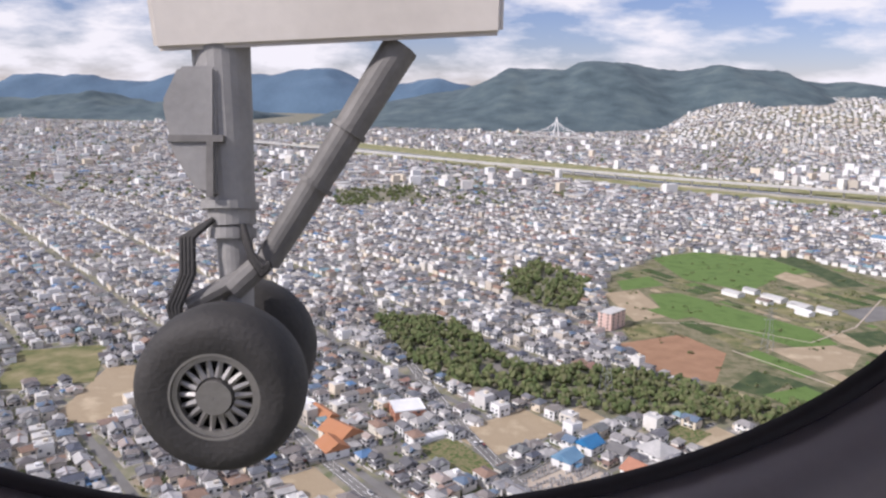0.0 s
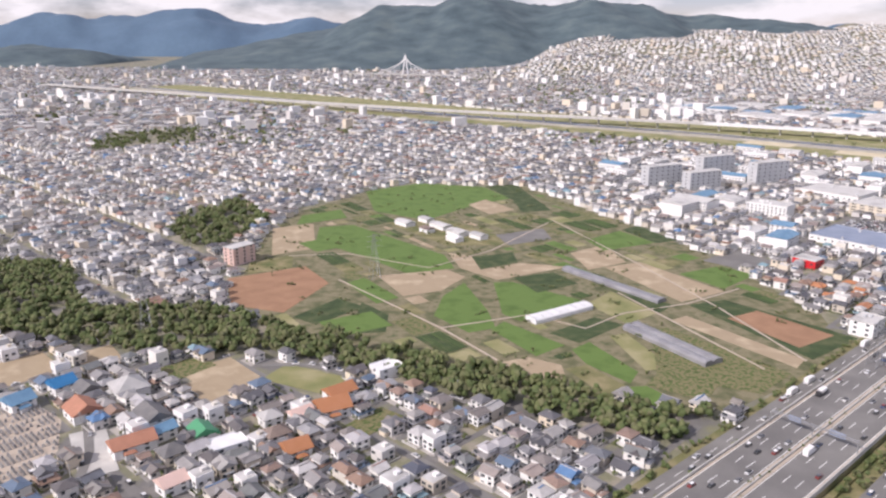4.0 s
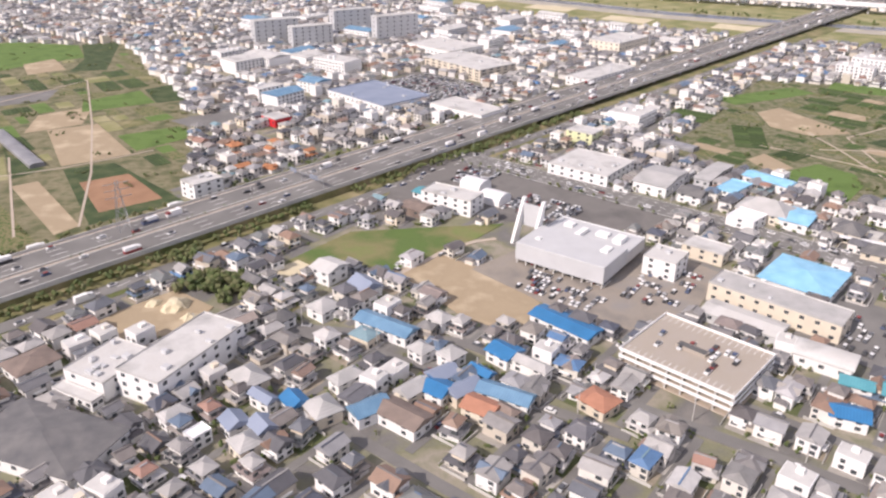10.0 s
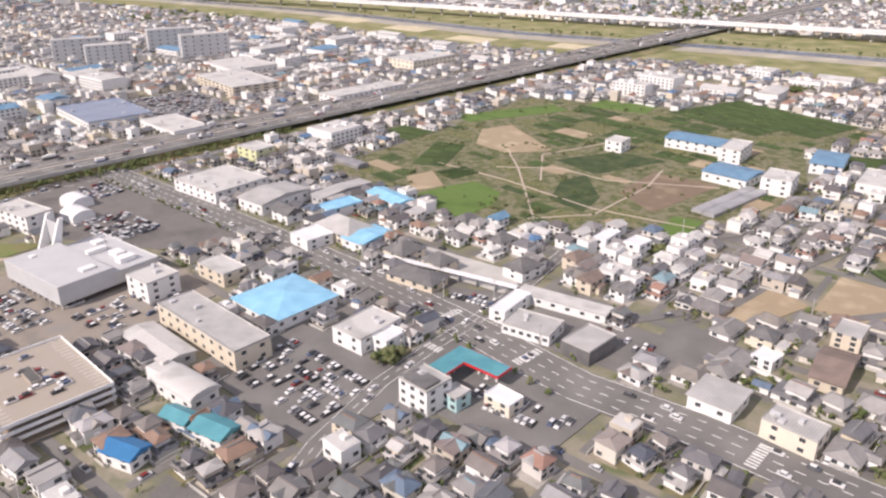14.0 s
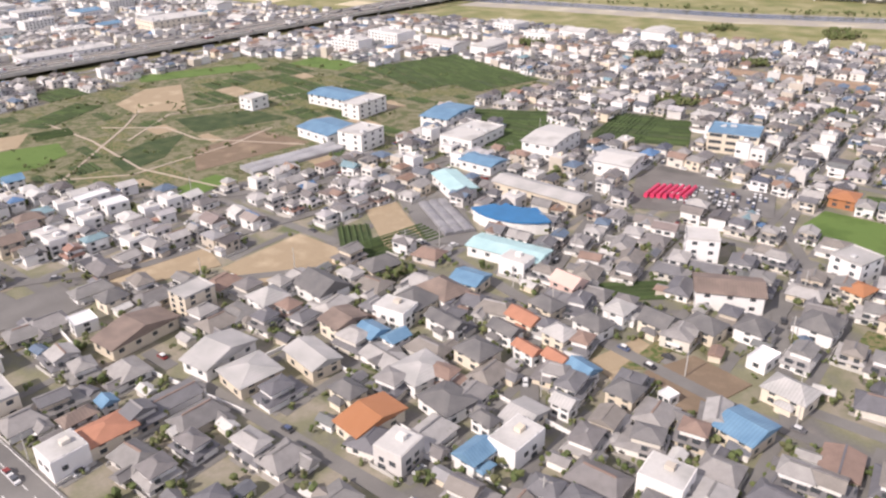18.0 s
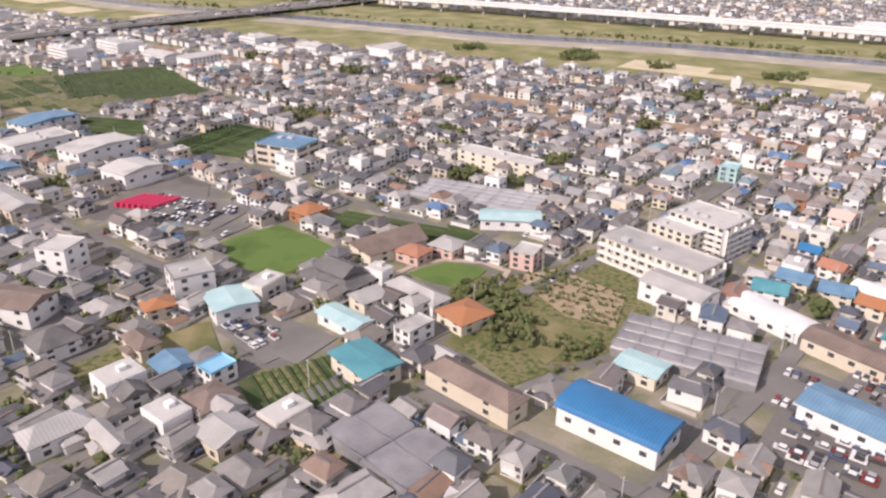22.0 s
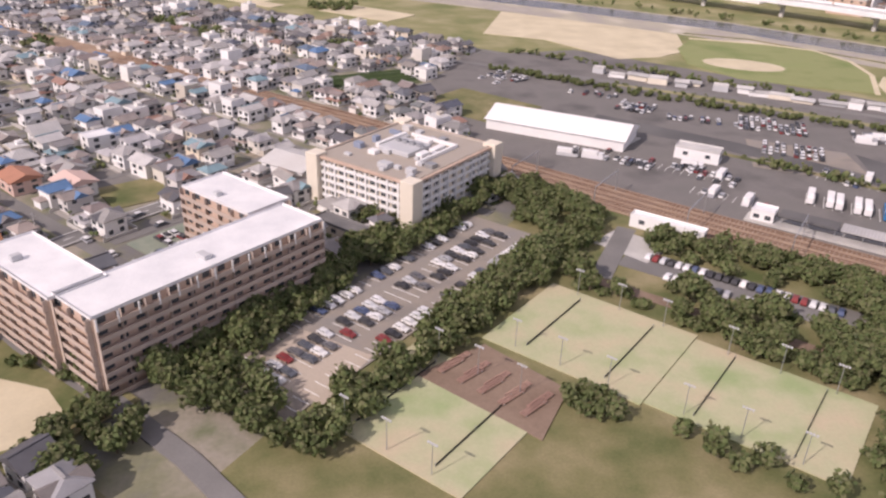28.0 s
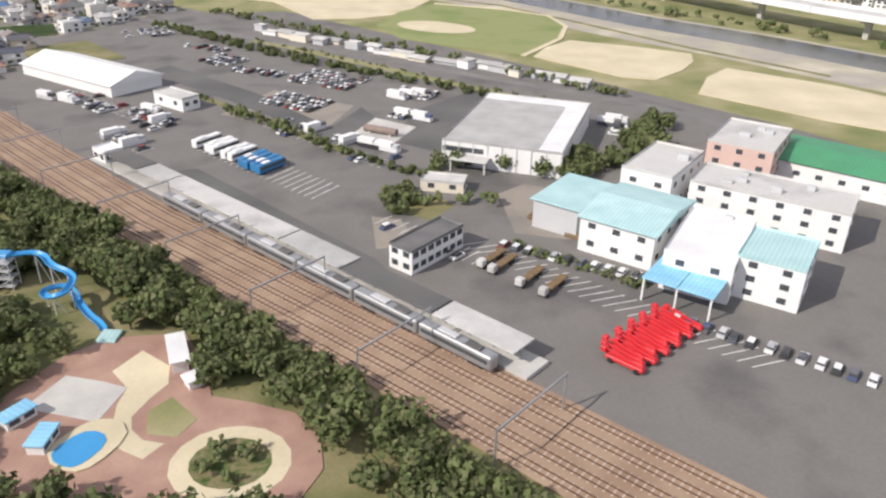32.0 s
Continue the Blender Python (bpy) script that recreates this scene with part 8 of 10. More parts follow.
def seen(x, y):
    return y > 42 + 0.024 * (1216 - x) and x > -110 - 0.72 * y and x < 1275 + 0.58 * y


COMMERCE = [[(335, 395), (480, 520), (640, 660), (590, 730), (470, 800), (300, 690), (290, 560)], [(560, 560), (700, 700), (860, 590), (900, 480), (790, 400), (690, 450)], [(440, 255), (470, 380), (520, 420), (560, 360), (520, 280), (480, 250)], [(419, 1284), (686, 1254), (838, 1107), (760, 960), (690, 905), (560, 1030)]]
TERRACE = [(285, 345), (314, 382), (358, 353), (352, 328), (314, 300), (293, 326)]
for poly in COMMERCE:
    xs, ys = [p[0] for p in poly], [p[1] for p in poly]
    for i in range(int((max(xs) - min(xs)) * (max(ys) - min(ys)) / 900)):
        x, y = rh.uniform(min(xs), max(xs)), rh.uniform(min(ys), max(ys))
        big = 2.4 if y > 860 else 1.0
        w, d, ang = rh.uniform(12, 26) * big, rh.uniform(9, 17) * big, 45.5 + rh.choice((0, 90)) + rh.gauss(0, 3)
        q = ground_quad(x, y, w + 3, d + 3, ang)
        if not inside(poly, x, y) or not all(is_free(*c) for c in q + [(x, y)]):
            continue
        take(q)
        h = rh.uniform(3.5, 8)
        houses.box(x, y, w, d, ang, -0.2, h, 3)
        if rh.random() < 0.5:
            houses.box(x, y, w - 0.6, d - 0.6, ang, h, h + 0.12, 2)
            for k in range(4):
                houses.box(x + rh.uniform(-w, w) * 0.28, y + rh.uniform(-d, d) * 0.28, rh.uniform(1, 3), rh.uniform(1, 2), ang, h + 0.12, h + rh.uniform(0.7, 1.6), 3)
        else:
            houses.gable(x, y, w, d, ang, h, h + 1.4, 2 if rh.random() < 0.7 else 4, 0.4)
        for k in range(int(h / 1.8)):
            for t in range(int(w / 2.5)):
                for side in (-90, 90):
                    out = radians(ang + side)
                    if math.sin(out) < 0.3:
                        u = -w / 2 + (t + 0.5) * w / int(w / 2.5)
                        a = radians(ang)
                        panes.box(x + math.cos(a) * u + math.cos(out) * d / 2, y + math.sin(a) * u + math.sin(out) * d / 2, 1.2, 0.14, ang, 0.7 + k * 1.8, 1.5 + k * 1.8, 0)
PU, PV = 6.9, 6.3
for iu in range(-80, 405):
    for iv in range(-335, 185):
        u, v = iu * PU, iv * PV + (iv // 2) * 2.3
        x, y = u * CU - v * SU, u * SU + v * CU
        if not (-800 < x < 1900 and 42 < y < 900) or not seen(x, y):
            continue
        if y < 480:
            turn = 45.5
            if iu % 9 == 0 and is_free(x, y):
                plots.box(x, y, 3.0, 9.4, turn, -0.2, 0.048 + 0.004 * (iv % 3), 1)
                if rh.random() < 0.22:
                    loose_car(x + CU * 0.8, y + SU * 0.8, 135.5, 0.05)
            elif iv % 2 == 0 and is_free(x + SU * 4.3, y - CU * 4.3):
                plots.box(x + SU * 4.3, y - CU * 4.3, PU + 0.1, 2.2, turn, -0.2, 0.061 + 0.004 * (iu % 2), 1)
                if rh.random() < 0.10:
                    loose_car(x + SU * 4.3, y - CU * 4.3, 45.5, 0.056)
        if iu % 9 == 0:
            continue
        old = OLD_TOWN[0] < x < OLD_TOWN[1] and y < OLD_TOWN[2]
        old = old and not any(inside(k, x, y) for k in WHITE_ZONES)
        if old and (iu + iv) % 3 == 0:
            if is_free(x, y):
                for k in range(rh.randint(4, 8)):
                    GARDEN.append((x + rh.uniform(-3.4, 3.4), y + rh.uniform(-3.4, 3.4), rh.uniform(1.2, 3.4), rh.uniform(0.8, 1.8)))
                if rh.random() < 0.6:
                    hx, hy, ha = x + rh.uniform(-2, 2), y + rh.uniform(-2, 2), 45.5 + rh.choice((0, 90)) + rh.gauss(0, 5)
                    houses.box(hx, hy, 3.6, 2.4, ha, -0.2, 1.6, 0)
                    houses.gable(hx, hy, 3.6, 2.4, ha, 1.6, 2.3, rh.choice((5, 2, 1)), 0.25, 0)
            continue
        x += rh.uniform(-1.0, 1.0)
        y += rh.uniform(-1.0, 1.0)
        if rh.random() < 0.09 or not is_free(x, y):
            continue
        ang = 45.5 + rh.choice((0, 90)) + rh.gauss(0, 4) + 14 * noise.noise(Vector((x * 0.006, y * 0.006, 3)))
        estate = inside(ESTATE, x, y)
        if estate:
            ang = 45.5 + rh.choice((0, 0, 0, 90)) + rh.gauss(0, 1.5)
        if y < 340:
            a = radians(ang)
            plots.box(x + rh.uniform(-0.6, 0.6), y + rh.uniform(-0.6, 0.6), rh.uniform(6.8, 8.2), rh.uniform(6.4, 7.8), 45.5, -0.2, rh.uniform(0.02, 0.045), 0)
            for k in range(rh.choice((3, 4, 5, 6)) if old else rh.choice((1, 2, 2, 3))):
                u_, v_ = rh.choice((-1, 1)) * rh.uniform(3.2, 4.2), rh.uniform(-3.5, 3.5)
                if k % 2:
                    u_, v_ = v_, u_
                GARDEN.append((x + CU * u_ - SU * v_, y + SU * u_ + CU * v_, rh.uniform(0.8, 2.6), rh.uniform(0.55, 1.3)))
            if y < 260 and rh.random() < 0.6:
                sg = rh.choice((-1, 1))
                plots.box(x + CU * 3.7 * sg, y + SU * 3.7 * sg, 0.16, 6.4, 45.5, -0.2, 0.75, 2)
            if y < 260 and rh.random() < 0.6:
                sg = rh.choice((-1, 1))
                plots.box(x - SU * 3.5 * sg, y + CU * 3.5 * sg, 7.0, 0.16, 45.5, -0.2, 0.7, 2)
            if rh.random() < 0.35:
                sx = rh.choice((-1, 1)) * 3.0
                loose_car(x + CU * sx - SU * 2.6, y + SU * sx + CU * 2.6, 45.5 + rh.choice((0, 90)), 0.05)
        new_white = any(inside(k, x, y) for k in WHITE_ZONES)
        wall = 3 if new_white or rh.random() < (0.5 if estate else 0.32) else 0
        w, d = (rh.uniform(5.8, 8.8), rh.uniform(4.8, 6.2)) if old else (rh.uniform(4.3, 6.1), rh.uniform(3.8, 4.9))
        if y < 62 + (1216 - x) * 0.055 + 70 and rh.random() < 0.13 and len(NEAR_SPOTS) < 60:
            NEAR_SPOTS.append((x, y, ang))
            continue
        q = rh.random()
        tile = rh.choice((7, 1, 1, 5, 1, 6, 1, 1)) if inside(TERRACE, x, y) else rh.choice((6, 6, 2, 5)) if new_white else 5 if old else 6 if estate or rh.random() < 0.16 else rh.choice((1, 1, 1, 5))
        a = radians(ang)
        if q < (0.05 if old else 0.09 if y < 230 else 0.12):
            h = rh.choice((3.6, 4.6, 5.6 if y > 250 else 4.6))
            houses.box(x, y, w, d + 0.4, ang, -0.2, h, wall)
            houses.box(x, y, w - 0.4, d, ang, h, h + 0.1, 2)
            houses.box(x + 0.6, y + 0.4, 1.5, 1.3, ang, h + 0.1, h + 0.9, 0)
        elif y > 460:
            h = rh.uniform(2.7, 3.4)
            houses.hut(x, y, w, d, ang, -0.2, h, rh.uniform(0.8, 1.3), wall, tile)
        elif q < (0.62 if old else 0.42):
            h, ix, iy = 3.3, rh.uniform(-0.3, 0.3) * w * 0.5, rh.choice((-1, 1)) * 0.25
            uw, ud = w * rh.uniform(0.56, 0.74), d * rh.uniform(0.66, 0.8)
            ux, uy = x + math.cos(a) * ix - math.sin(a) * iy, y + math.sin(a) * ix + math.cos(a) * iy
            houses.box(x, y, w, d, ang, -0.2, 1.62, wall)
            houses.skirt(x, y, w + 0.8, d + 0.8, ang, 1.6, ix, iy, uw, ud, 2.15, tile)
            houses.box(ux, uy, uw, ud, ang, 2.1, h, wall)
            houses.gable(ux, uy, uw, ud, ang, h, h + rh.uniform(0.8, 1.2), tile, 0.42, rh.choice((0, 0.6, 0.6, 1)), y < 240)
        elif old and q < 0.9:
            h = 1.9
            houses.box(x, y, w, d, ang, -0.2, h, wall)
            houses.gable(x, y, w, d, ang, h, h + rh.uniform(1.3, 1.8), tile, 0.5, 0.55, True)
            ox, oy = rh.choice((-1, 1)) * w * 0.32, rh.choice((-1, 1)) * (d / 2 + 1.0)
            houses.box(x + math.cos(a) * ox - math.sin(a) * oy, y + math.sin(a) * ox + math.cos(a) * oy, 2.8, 2.6, ang, -0.2, 1.6, wall)
            houses.gable(x + math.cos(a) * ox - math.sin(a) * oy, y + math.sin(a) * ox + math.cos(a) * oy, 3.4, 2.6, ang + 90, 1.6, 2.4, tile, 0.3, 0.3, True)
        else:
            h = rh.uniform(3.0, 3.6) if q < 0.92 else rh.uniform(1.7, 2.1)
            houses.box(x, y, w, d, ang, -0.2, h, wall)
            houses.gable(x, y, w, d, ang, h, h + rh.uniform(0.8, 1.4), tile, 0.34, rh.choice((0, 0, 0.6, 1)), y < 240)
            if rh.random() < 0.35:
                ox = rh.uniform(-1.0, 1.0)
                houses.gable(x + math.cos(a) * ox, y + math.sin(a) * ox, d + 0.7, 2.3, ang + 90, h, h + 0.9, tile, 0.3, 0.0)
            if rh.random() < 0.6:
                ox, oy = rh.choice((-1, 1)) * (w / 2 + 0.6), rh.uniform(-0.8, 0.8)
                hx, hy = x + math.cos(a) * ox - math.sin(a) * oy, y + math.sin(a) * ox + math.cos(a) * oy
                houses.box(hx, hy, 1.9, 2.7, ang, -0.2, 1.75, wall)
                houses.gable(hx, hy, 1.9, 2.7, ang, 1.75, 2.3, tile, 0.25, 0.7)
            if h > 2.5 and y < 330 and rh.random() < 0.55:
                out = min((radians(ang + 90 * k) for k in range(4)), key=math.sin)
                half = (d if abs(math.sin(out - a)) > 0.5 else w) / 2 + 0.45
                bx, by = x + math.cos(out) * half, y + math.sin(out) * half
                houses.box(bx, by, 2.6, 0.9, math.degrees(out) - 90, 1.55, 1.66, 3)
                houses.box(bx + math.cos(out) * 0.4, by + math.sin(out) * 0.4, 2.6, 0.1, math.degrees(out) - 90, 1.66, 2.2, 3)
        if y < 420:
            for side in range(4):
                out = radians(ang + 90 * side)
                if math.sin(out) > 0.3:
                    continue
                half = (w if side % 2 == 0 else d + (0.6 if q < 0.1 else 0)) / 2
                for k in range(2 if h > 2.4 else 1):
                    for t in (-1.2, 1.1):
                        if rh.random() < 0.35:
                            continue
                        px, py = x + math.cos(out) * half - math.sin(out) * t, y + math.sin(out) * half + math.cos(out) * t
                        panes.box(px, py, 0.12, rh.uniform(0.9, 1.5), ang + 90 * side, 0.5 + k * 1.5, 1.35 + k * 1.5, 0)
# wider, simpler blocks of the far town
rf = random.Random(3)
far_y = 880.0
while far_y < 3350:
    step = 10.5 if far_y < 1350 else 13.0 if far_y < 1900 else 17.0
    far_x = -150 - 0.66 * far_y
    reach = 1500 if far_y < 1060 else 330 + 0.64 * far_y
    while far_x < reach:
        x, y = far_x + rf.uniform(-0.25, 0.25) * step, far_y + rf.uniform(-0.25, 0.25) * step
        far_x += step
        if y < 900 and -800 < x < 1900 and seen(x, y) or rf.random() < 0.1 or not is_free(x, y):
            continue
        g = rise_of(x, y)
        if wooded_hill(x, y) > g + 6:
            continue
        size = (step / 10.5) ** 0.6
        cluster = noise.noise(Vector((x * 0.0035, y * 0.0025, 11)))
        big, ang = rf.random(), 45 + rf.gauss(0, 10) + rf.choice((0, 90)) + 25 * noise.noise(Vector((x * 0.002, y * 0.002, 6)))
        if big < 0.015 + 0.16 * max(0.0, cluster - 0.1):
            houses.box(x, y, rf.uniform(9, 17), rf.uniform(6, 9), ang, g - 2, g + rf.uniform(6, 15), rf.choice((0, 0, 3)))
        elif big < 0.07:
            houses.hut(x, y, rf.uniform(13, 22), rf.uniform(9, 14), ang, g - 2, g + rf.uniform(3, 5), rf.uniform(0.4, 1.2), 0, rf.choice((2, 2, 6)))
        else:
            houses.hut(x, y, rf.uniform(6.5, 9) * size, rf.uniform(5, 6.6) * size, ang, g - 2, g + rf.uniform(2.4, 3.4), rf.uniform(1.0, 1.7), rf.choice((0, 0, 0, 3)), rf.choice((1, 1, 1, 5, 5, 6)))
    far_y += step
houses.make("town_houses", [M["wall"], M["roof"], M["lightroof"], M["white"], M["midblue"], M["oldtile"], M["estateroof"], M["orange"]], "dense rows of small houses with tiled roofs", "houses")
plots.make("house_plots", [M["plot"], M["asphalt"], M["concrete"]], "paved and planted house plots with lanes and low walls", "plots")
panes.make("house_windows", [M["glass"]], "dark windows of the town houses", "windows")
cars.make("parked_cars", [M["car"], M["glass"], M["white"]], "many cars and lorries on roads and in car parks", "cars")

# houses that the flight passes nearest, each a thing of its own
HOUSE_KINDS = []
for k, (w, d, h, roof, rise, label) in enumerate(((6.2, 5.2, 3.3, "gable", 1.3, "two-storey house with a pitched tile roof"), (6.8, 5.6, 3.1, "hip", 1.4, "two-storey house with a hipped tile roof"),
                                                 (5.2, 4.8, 3.5, "gable", 1.0, "narrow two-storey house with a shallow roof"), (7.4, 5.0, 1.9, "hip", 1.6, "old single-storey house with a heavy dark roof"),
                                                 (5.6, 5.4, 4.9, "flat", 1.0, "small three-storey flat-roofed house"))):
    base = thing("house", pose(0, 0, 0), label, "house", "town houses")
    bm = bmesh.new()
    box(bm, -w / 2, w / 2, -d / 2, d / 2, -0.3, h)
    part("wall", bm, M["wall_one"], base)
    part("roof", roof_mesh(roof, w, d, h, 0.45, rise), M["roof_one"] if roof != "flat" else M["greyroof"], base)
    if k != 4:
        bm = bmesh.new()
        box(bm, w / 2 - 2.4, w / 2 + 0.9, -d / 2 - 1.2, -d / 2 + 0.5, -0.3, 1.7)
        part("wing", bm, M["wall_one"], base)
        bm = roof_mesh("hip", 3.3, 1.8, 1.7, 0.3, 0.6)
        bmesh.ops.translate(bm, verts=bm.verts, vec=(w / 2 - 0.75, -d / 2 - 0.35, 0))
        part("wing_roof", bm, M["roof_one"], base)
    for z in ((0.5,) if h < 2.4 else (0.5, 2.0) if h < 4 else (0.5, 2.0, 3.5)):
        for sy in (-1,):
            for u in (-w / 4, w / 5) if z > 1 or h < 2.4 else (w / 5,):
                ob = new("window", window_mesh(1.2, 0.9))
                ob.parent, ob.location = base, (u, sy * d / 2, z)
        for sx in (-1,) if z > 1 or h < 2.4 else ():
            ob = new("window", window_mesh(1.0, 0.9))
            ob.parent, ob.location, ob.rotation_euler = base, (sx * w / 2, 0.4, z), (0, 0, math.pi / 2)
    if k in (0, 2):
        bm = bmesh.new()
        box(bm, -w / 2 + 0.3, w / 6, -d / 2 - 0.8, -d / 2, 1.75, 1.85)
        box(bm, -w / 2 + 0.3, w / 6, -d / 2 - 0.8, -d / 2 - 0.72, 1.852, 2.35)
        part("balcony", bm, M["white"], base)
    HOUSE_KINDS.append(base)
used = [False] * 5
for x, y, ang in NEAR_SPOTS:
    k = rh.choice((0, 0, 0, 1, 1, 2, 2, 3, 4))
    m = pose(x, y, 0, 0, 0, ang)
    if not used[k]:
        HOUSE_KINDS[k].matrix_world = m
        used[k] = True
    else:
        copy_thing(HOUSE_KINDS[k], m)

# ---------------------------------------------------------------- trees
CAR_PARK = ground_quad(1070, 114, 18, 71, -42)
PROMENADE = [(1165, 66), (1169, 76), (1173, 80), (1182, 81.5), (1186.5, 75), (1189, 69), (1194, 68), (1199, 66.5), (1202.5, 62.5), (1203.5, 58), (1202, 54), (1196, 50), (1188, 51), (1172, 54), (1166, 60)]


def near_slide(x, y):
    """Whether a tree here would hide the waterslide or stand in the pool park."""
    if any(math.hypot(x - px, (y - py + 2.0) * 0.8) < 3.3 for px, py in ((1154, 92), (1156, 93), (1158.5, 93), (1161.5, 91), (1164.5, 90), (1166, 87.5), (1163, 86), (1167.5, 84.5), (1170, 82.5), (1173, 80.5))) or inside(PROMENADE, x, y):
        return True
    a = along(x, y)
    if inside(CAR_PARK, x, y):
        return True
    if 42 < a[0] < 67 and -43.2 < a[1] < -38.8 or 73 < a[0] < 79 and -43.2 < a[1] < -38.8:
        return True
    if 36.5 < a[0] < 46 and -40 < a[1] < -13 or 34 < a[0] < 58 and a[1] > -17.5:
        return True
    return 43 < a[0] < 84 and -34.0 < a[1] < -25.2 or 47 < a[0] < 70 and -36.4 < a[1] < -33


def crown_scale(x, y):
    """Low hedge beside the courts, thin shrubs between path and cars, full trees elsewhere."""
    a = along(x, y)
    if 38 < a[0] < 86 and -48 < a[1] < -43:
        return 0.42 if a[0] < 66 else 0.75
    if 42 < a[0] < 90 and -43 <= a[1] < -33:
        return 0.0 if nr.rand() < 0.55 else 0.5
    return nr.uniform(0.8, 1.15)


def along(x, y):
    """The place along and beside the railway, as along_rail() takes it."""
    d = Vector((116, -97)).normalized()
    return (x - 1098) * d.x + (y - 177) * d.y, (x - 1098) * -d.y + (y - 177) * d.x


def on_court(x, y):
    return any(inside(ground_quad(cx, cy, w + 3, d + 3, -43), x, y) for cx, cy, w, d in ((1099, 100, 26, 22), (1118, 82, 26, 20), (1073, 84, 24, 22), (1085, 91, 22, 6)))


def clump(bm, p, r, rnd):
    made = bmesh.ops.create_icosphere(bm, subdivisions=1, radius=r, matrix=Matrix.Translation(p) @ Euler((rnd.random() * 6, rnd.random() * 6, 0)).to_matrix().to_4x4())
    for v in made["verts"]:
        v.co = Vector(p) + (v.co - Vector(p)) * rnd.uniform(0.6, 1.35)


leaf_rng = np.random.RandomState(12)


def leaf_quads(x, y, z, r, tall, n, size=0.34):
    """Corners of n small leaf sprays strewn through a rounded crown."""
    d = leaf_rng.normal(size=(n, 3))
    d /= np.linalg.norm(d, axis=1)[:, None]
    lump = 0.78 + 0.3 * np.sin(d[:, 0] * 5 + x) * np.sin(d[:, 1] * 5 + y) + 0.12 * np.sin(d[:, 2] * 7 + x * 0.7)
    p = np.array((x, y, z)) + d * np.array((r, r, tall)) * (lump * leaf_rng.uniform(0.62, 1.05, n) ** 0.6)[:, None]
    a = np.cross(d + 0.7 * leaf_rng.normal(size=(n, 3)), leaf_rng.normal(size=(n, 3)))
    a /= np.linalg.norm(a, axis=1)[:, None]
    b = np.cross(a, d + 0.5 * leaf_rng.normal(size=(n, 3)))
    b /= np.linalg.norm(b, axis=1)[:, None]
    s = size * leaf_rng.uniform(0.6, 1.4, (n, 1))
    return np.stack((p - a * s - b * s * 0.7, p + a * s - b * s * 0.5, p + a * s * 0.8 + b * s, p - a * s * 0.7 + b * s * 0.6), axis=1).reshape(-1, 3)


def tree_proto(seed, h, r, n, label):
    rnd = random.Random(seed)
    base = thing("tree", pose(0, 0, 0), label, "tree", "park trees")
    bm = bmesh.new()
    cyl(bm, (0, 0, -0.3), (0.1, 0.05, h * 0.55), 0.18, 0.09, 7)
    for i in range(5):
        a = i * 1.3 + rnd.random()
        cyl(bm, (0, 0, h * (0.3 + 0.05 * i)), (math.cos(a) * r * 0.6, math.sin(a) * r * 0.6, h * (0.6 + 0.05 * i)), 0.08, 0.03, 5)
    part("trunk", bm, M["bark"], base)
    bm = bmesh.new()
    for i in range(n):
        a, q, z = rnd.random() * 6.283, rnd.random() ** 0.55, rnd.uniform(-1, 1)
        k = math.sqrt(max(0.05, 1 - z * z)) * r * q
        clump(bm, (math.cos(a) * k, math.sin(a) * k, h * 0.66 + z * h * 0.33), rnd.uniform(0.13, 0.32) * r * 0.5, rnd)
    for q in leaf_quads(0.3 * seed, 0.2, h * 0.66, r * 0.95, h * 0.36, 700, 0.26).reshape(-1, 4, 3):
        bm.faces.new([bm.verts.new((c[0] - 0.3 * seed, c[1] - 0.2, c[2])) for c in q])
    part("crown", bm, M["leaf"], base)
    return base


PROTOS = [tree_proto(i, 3.4 + 0.4 * i, 1.9 + 0.2 * i, 34, "leafy dark green broadleaf tree") for i in range(4)]
rt = random.Random(21)
spots = []
def grove(cx, cy, w, d, ang, n):
    a = radians(ang)
    for i in range(n):
        u, v = rt.uniform(-w / 2, w / 2), rt.uniform(-d / 2, d / 2)
        spots.append((cx + math.cos(a) * u - math.sin(a) * v, cy + math.sin(a) * u + math.cos(a) * v))


grove(1078, 105, 4, 64, -42, 44)
grove(1056, 118, 6, 40, -42, 34)
grove(1044, 97, 9, 20, -42, 22)
grove(1022, 99, 24, 3, -43, 12)
grove(1093, 152, 20, 8, -42, 12)
x, y = along_rail(62, -16)
grove(x, y, 110, 6, RA, 60)
x, y = along_rail(66, -40)
grove(x, y, 60, 10, RA, 50)
x, y = along_rail(112, -23)
grove(x, y, 60, 18, RA, 70)
x, y = along_rail(90, -48)
grove(x, y, 50, 20, RA, 30)
grove(1030, 80, 12, 10, 47, 12)
grove(1000, 100, 6, 16, 137, 8)
done = [False] * 4
spots = [p for p in spots if not near_slide(*p) and not on_court(*p)]
for x, y in spots[:290]:
    k = rt.randrange(4)
    m = pose(x, y, 0, 0, 0, rt.uniform(0, 360)) @ Matrix.Scale(rt.uniform(0.75, 1.25), 4)
    if not done[k]:
        PROTOS[k].matrix_world = m
        done[k] = True
    else:
        ob = copy_thing(PROTOS[k], m)
        ob.scale = (m.to_scale())

ICO = bmesh.new()
bmesh.ops.create_icosphere(ICO, subdivisions=1, radius=1)
ICO_V = np.array([v.co for v in ICO.verts])
ICO_F = [tuple(v.index for v in f.verts) for f in ICO.faces]
ICO.free()
woods = Heap()
nr = np.random.RandomState(4)


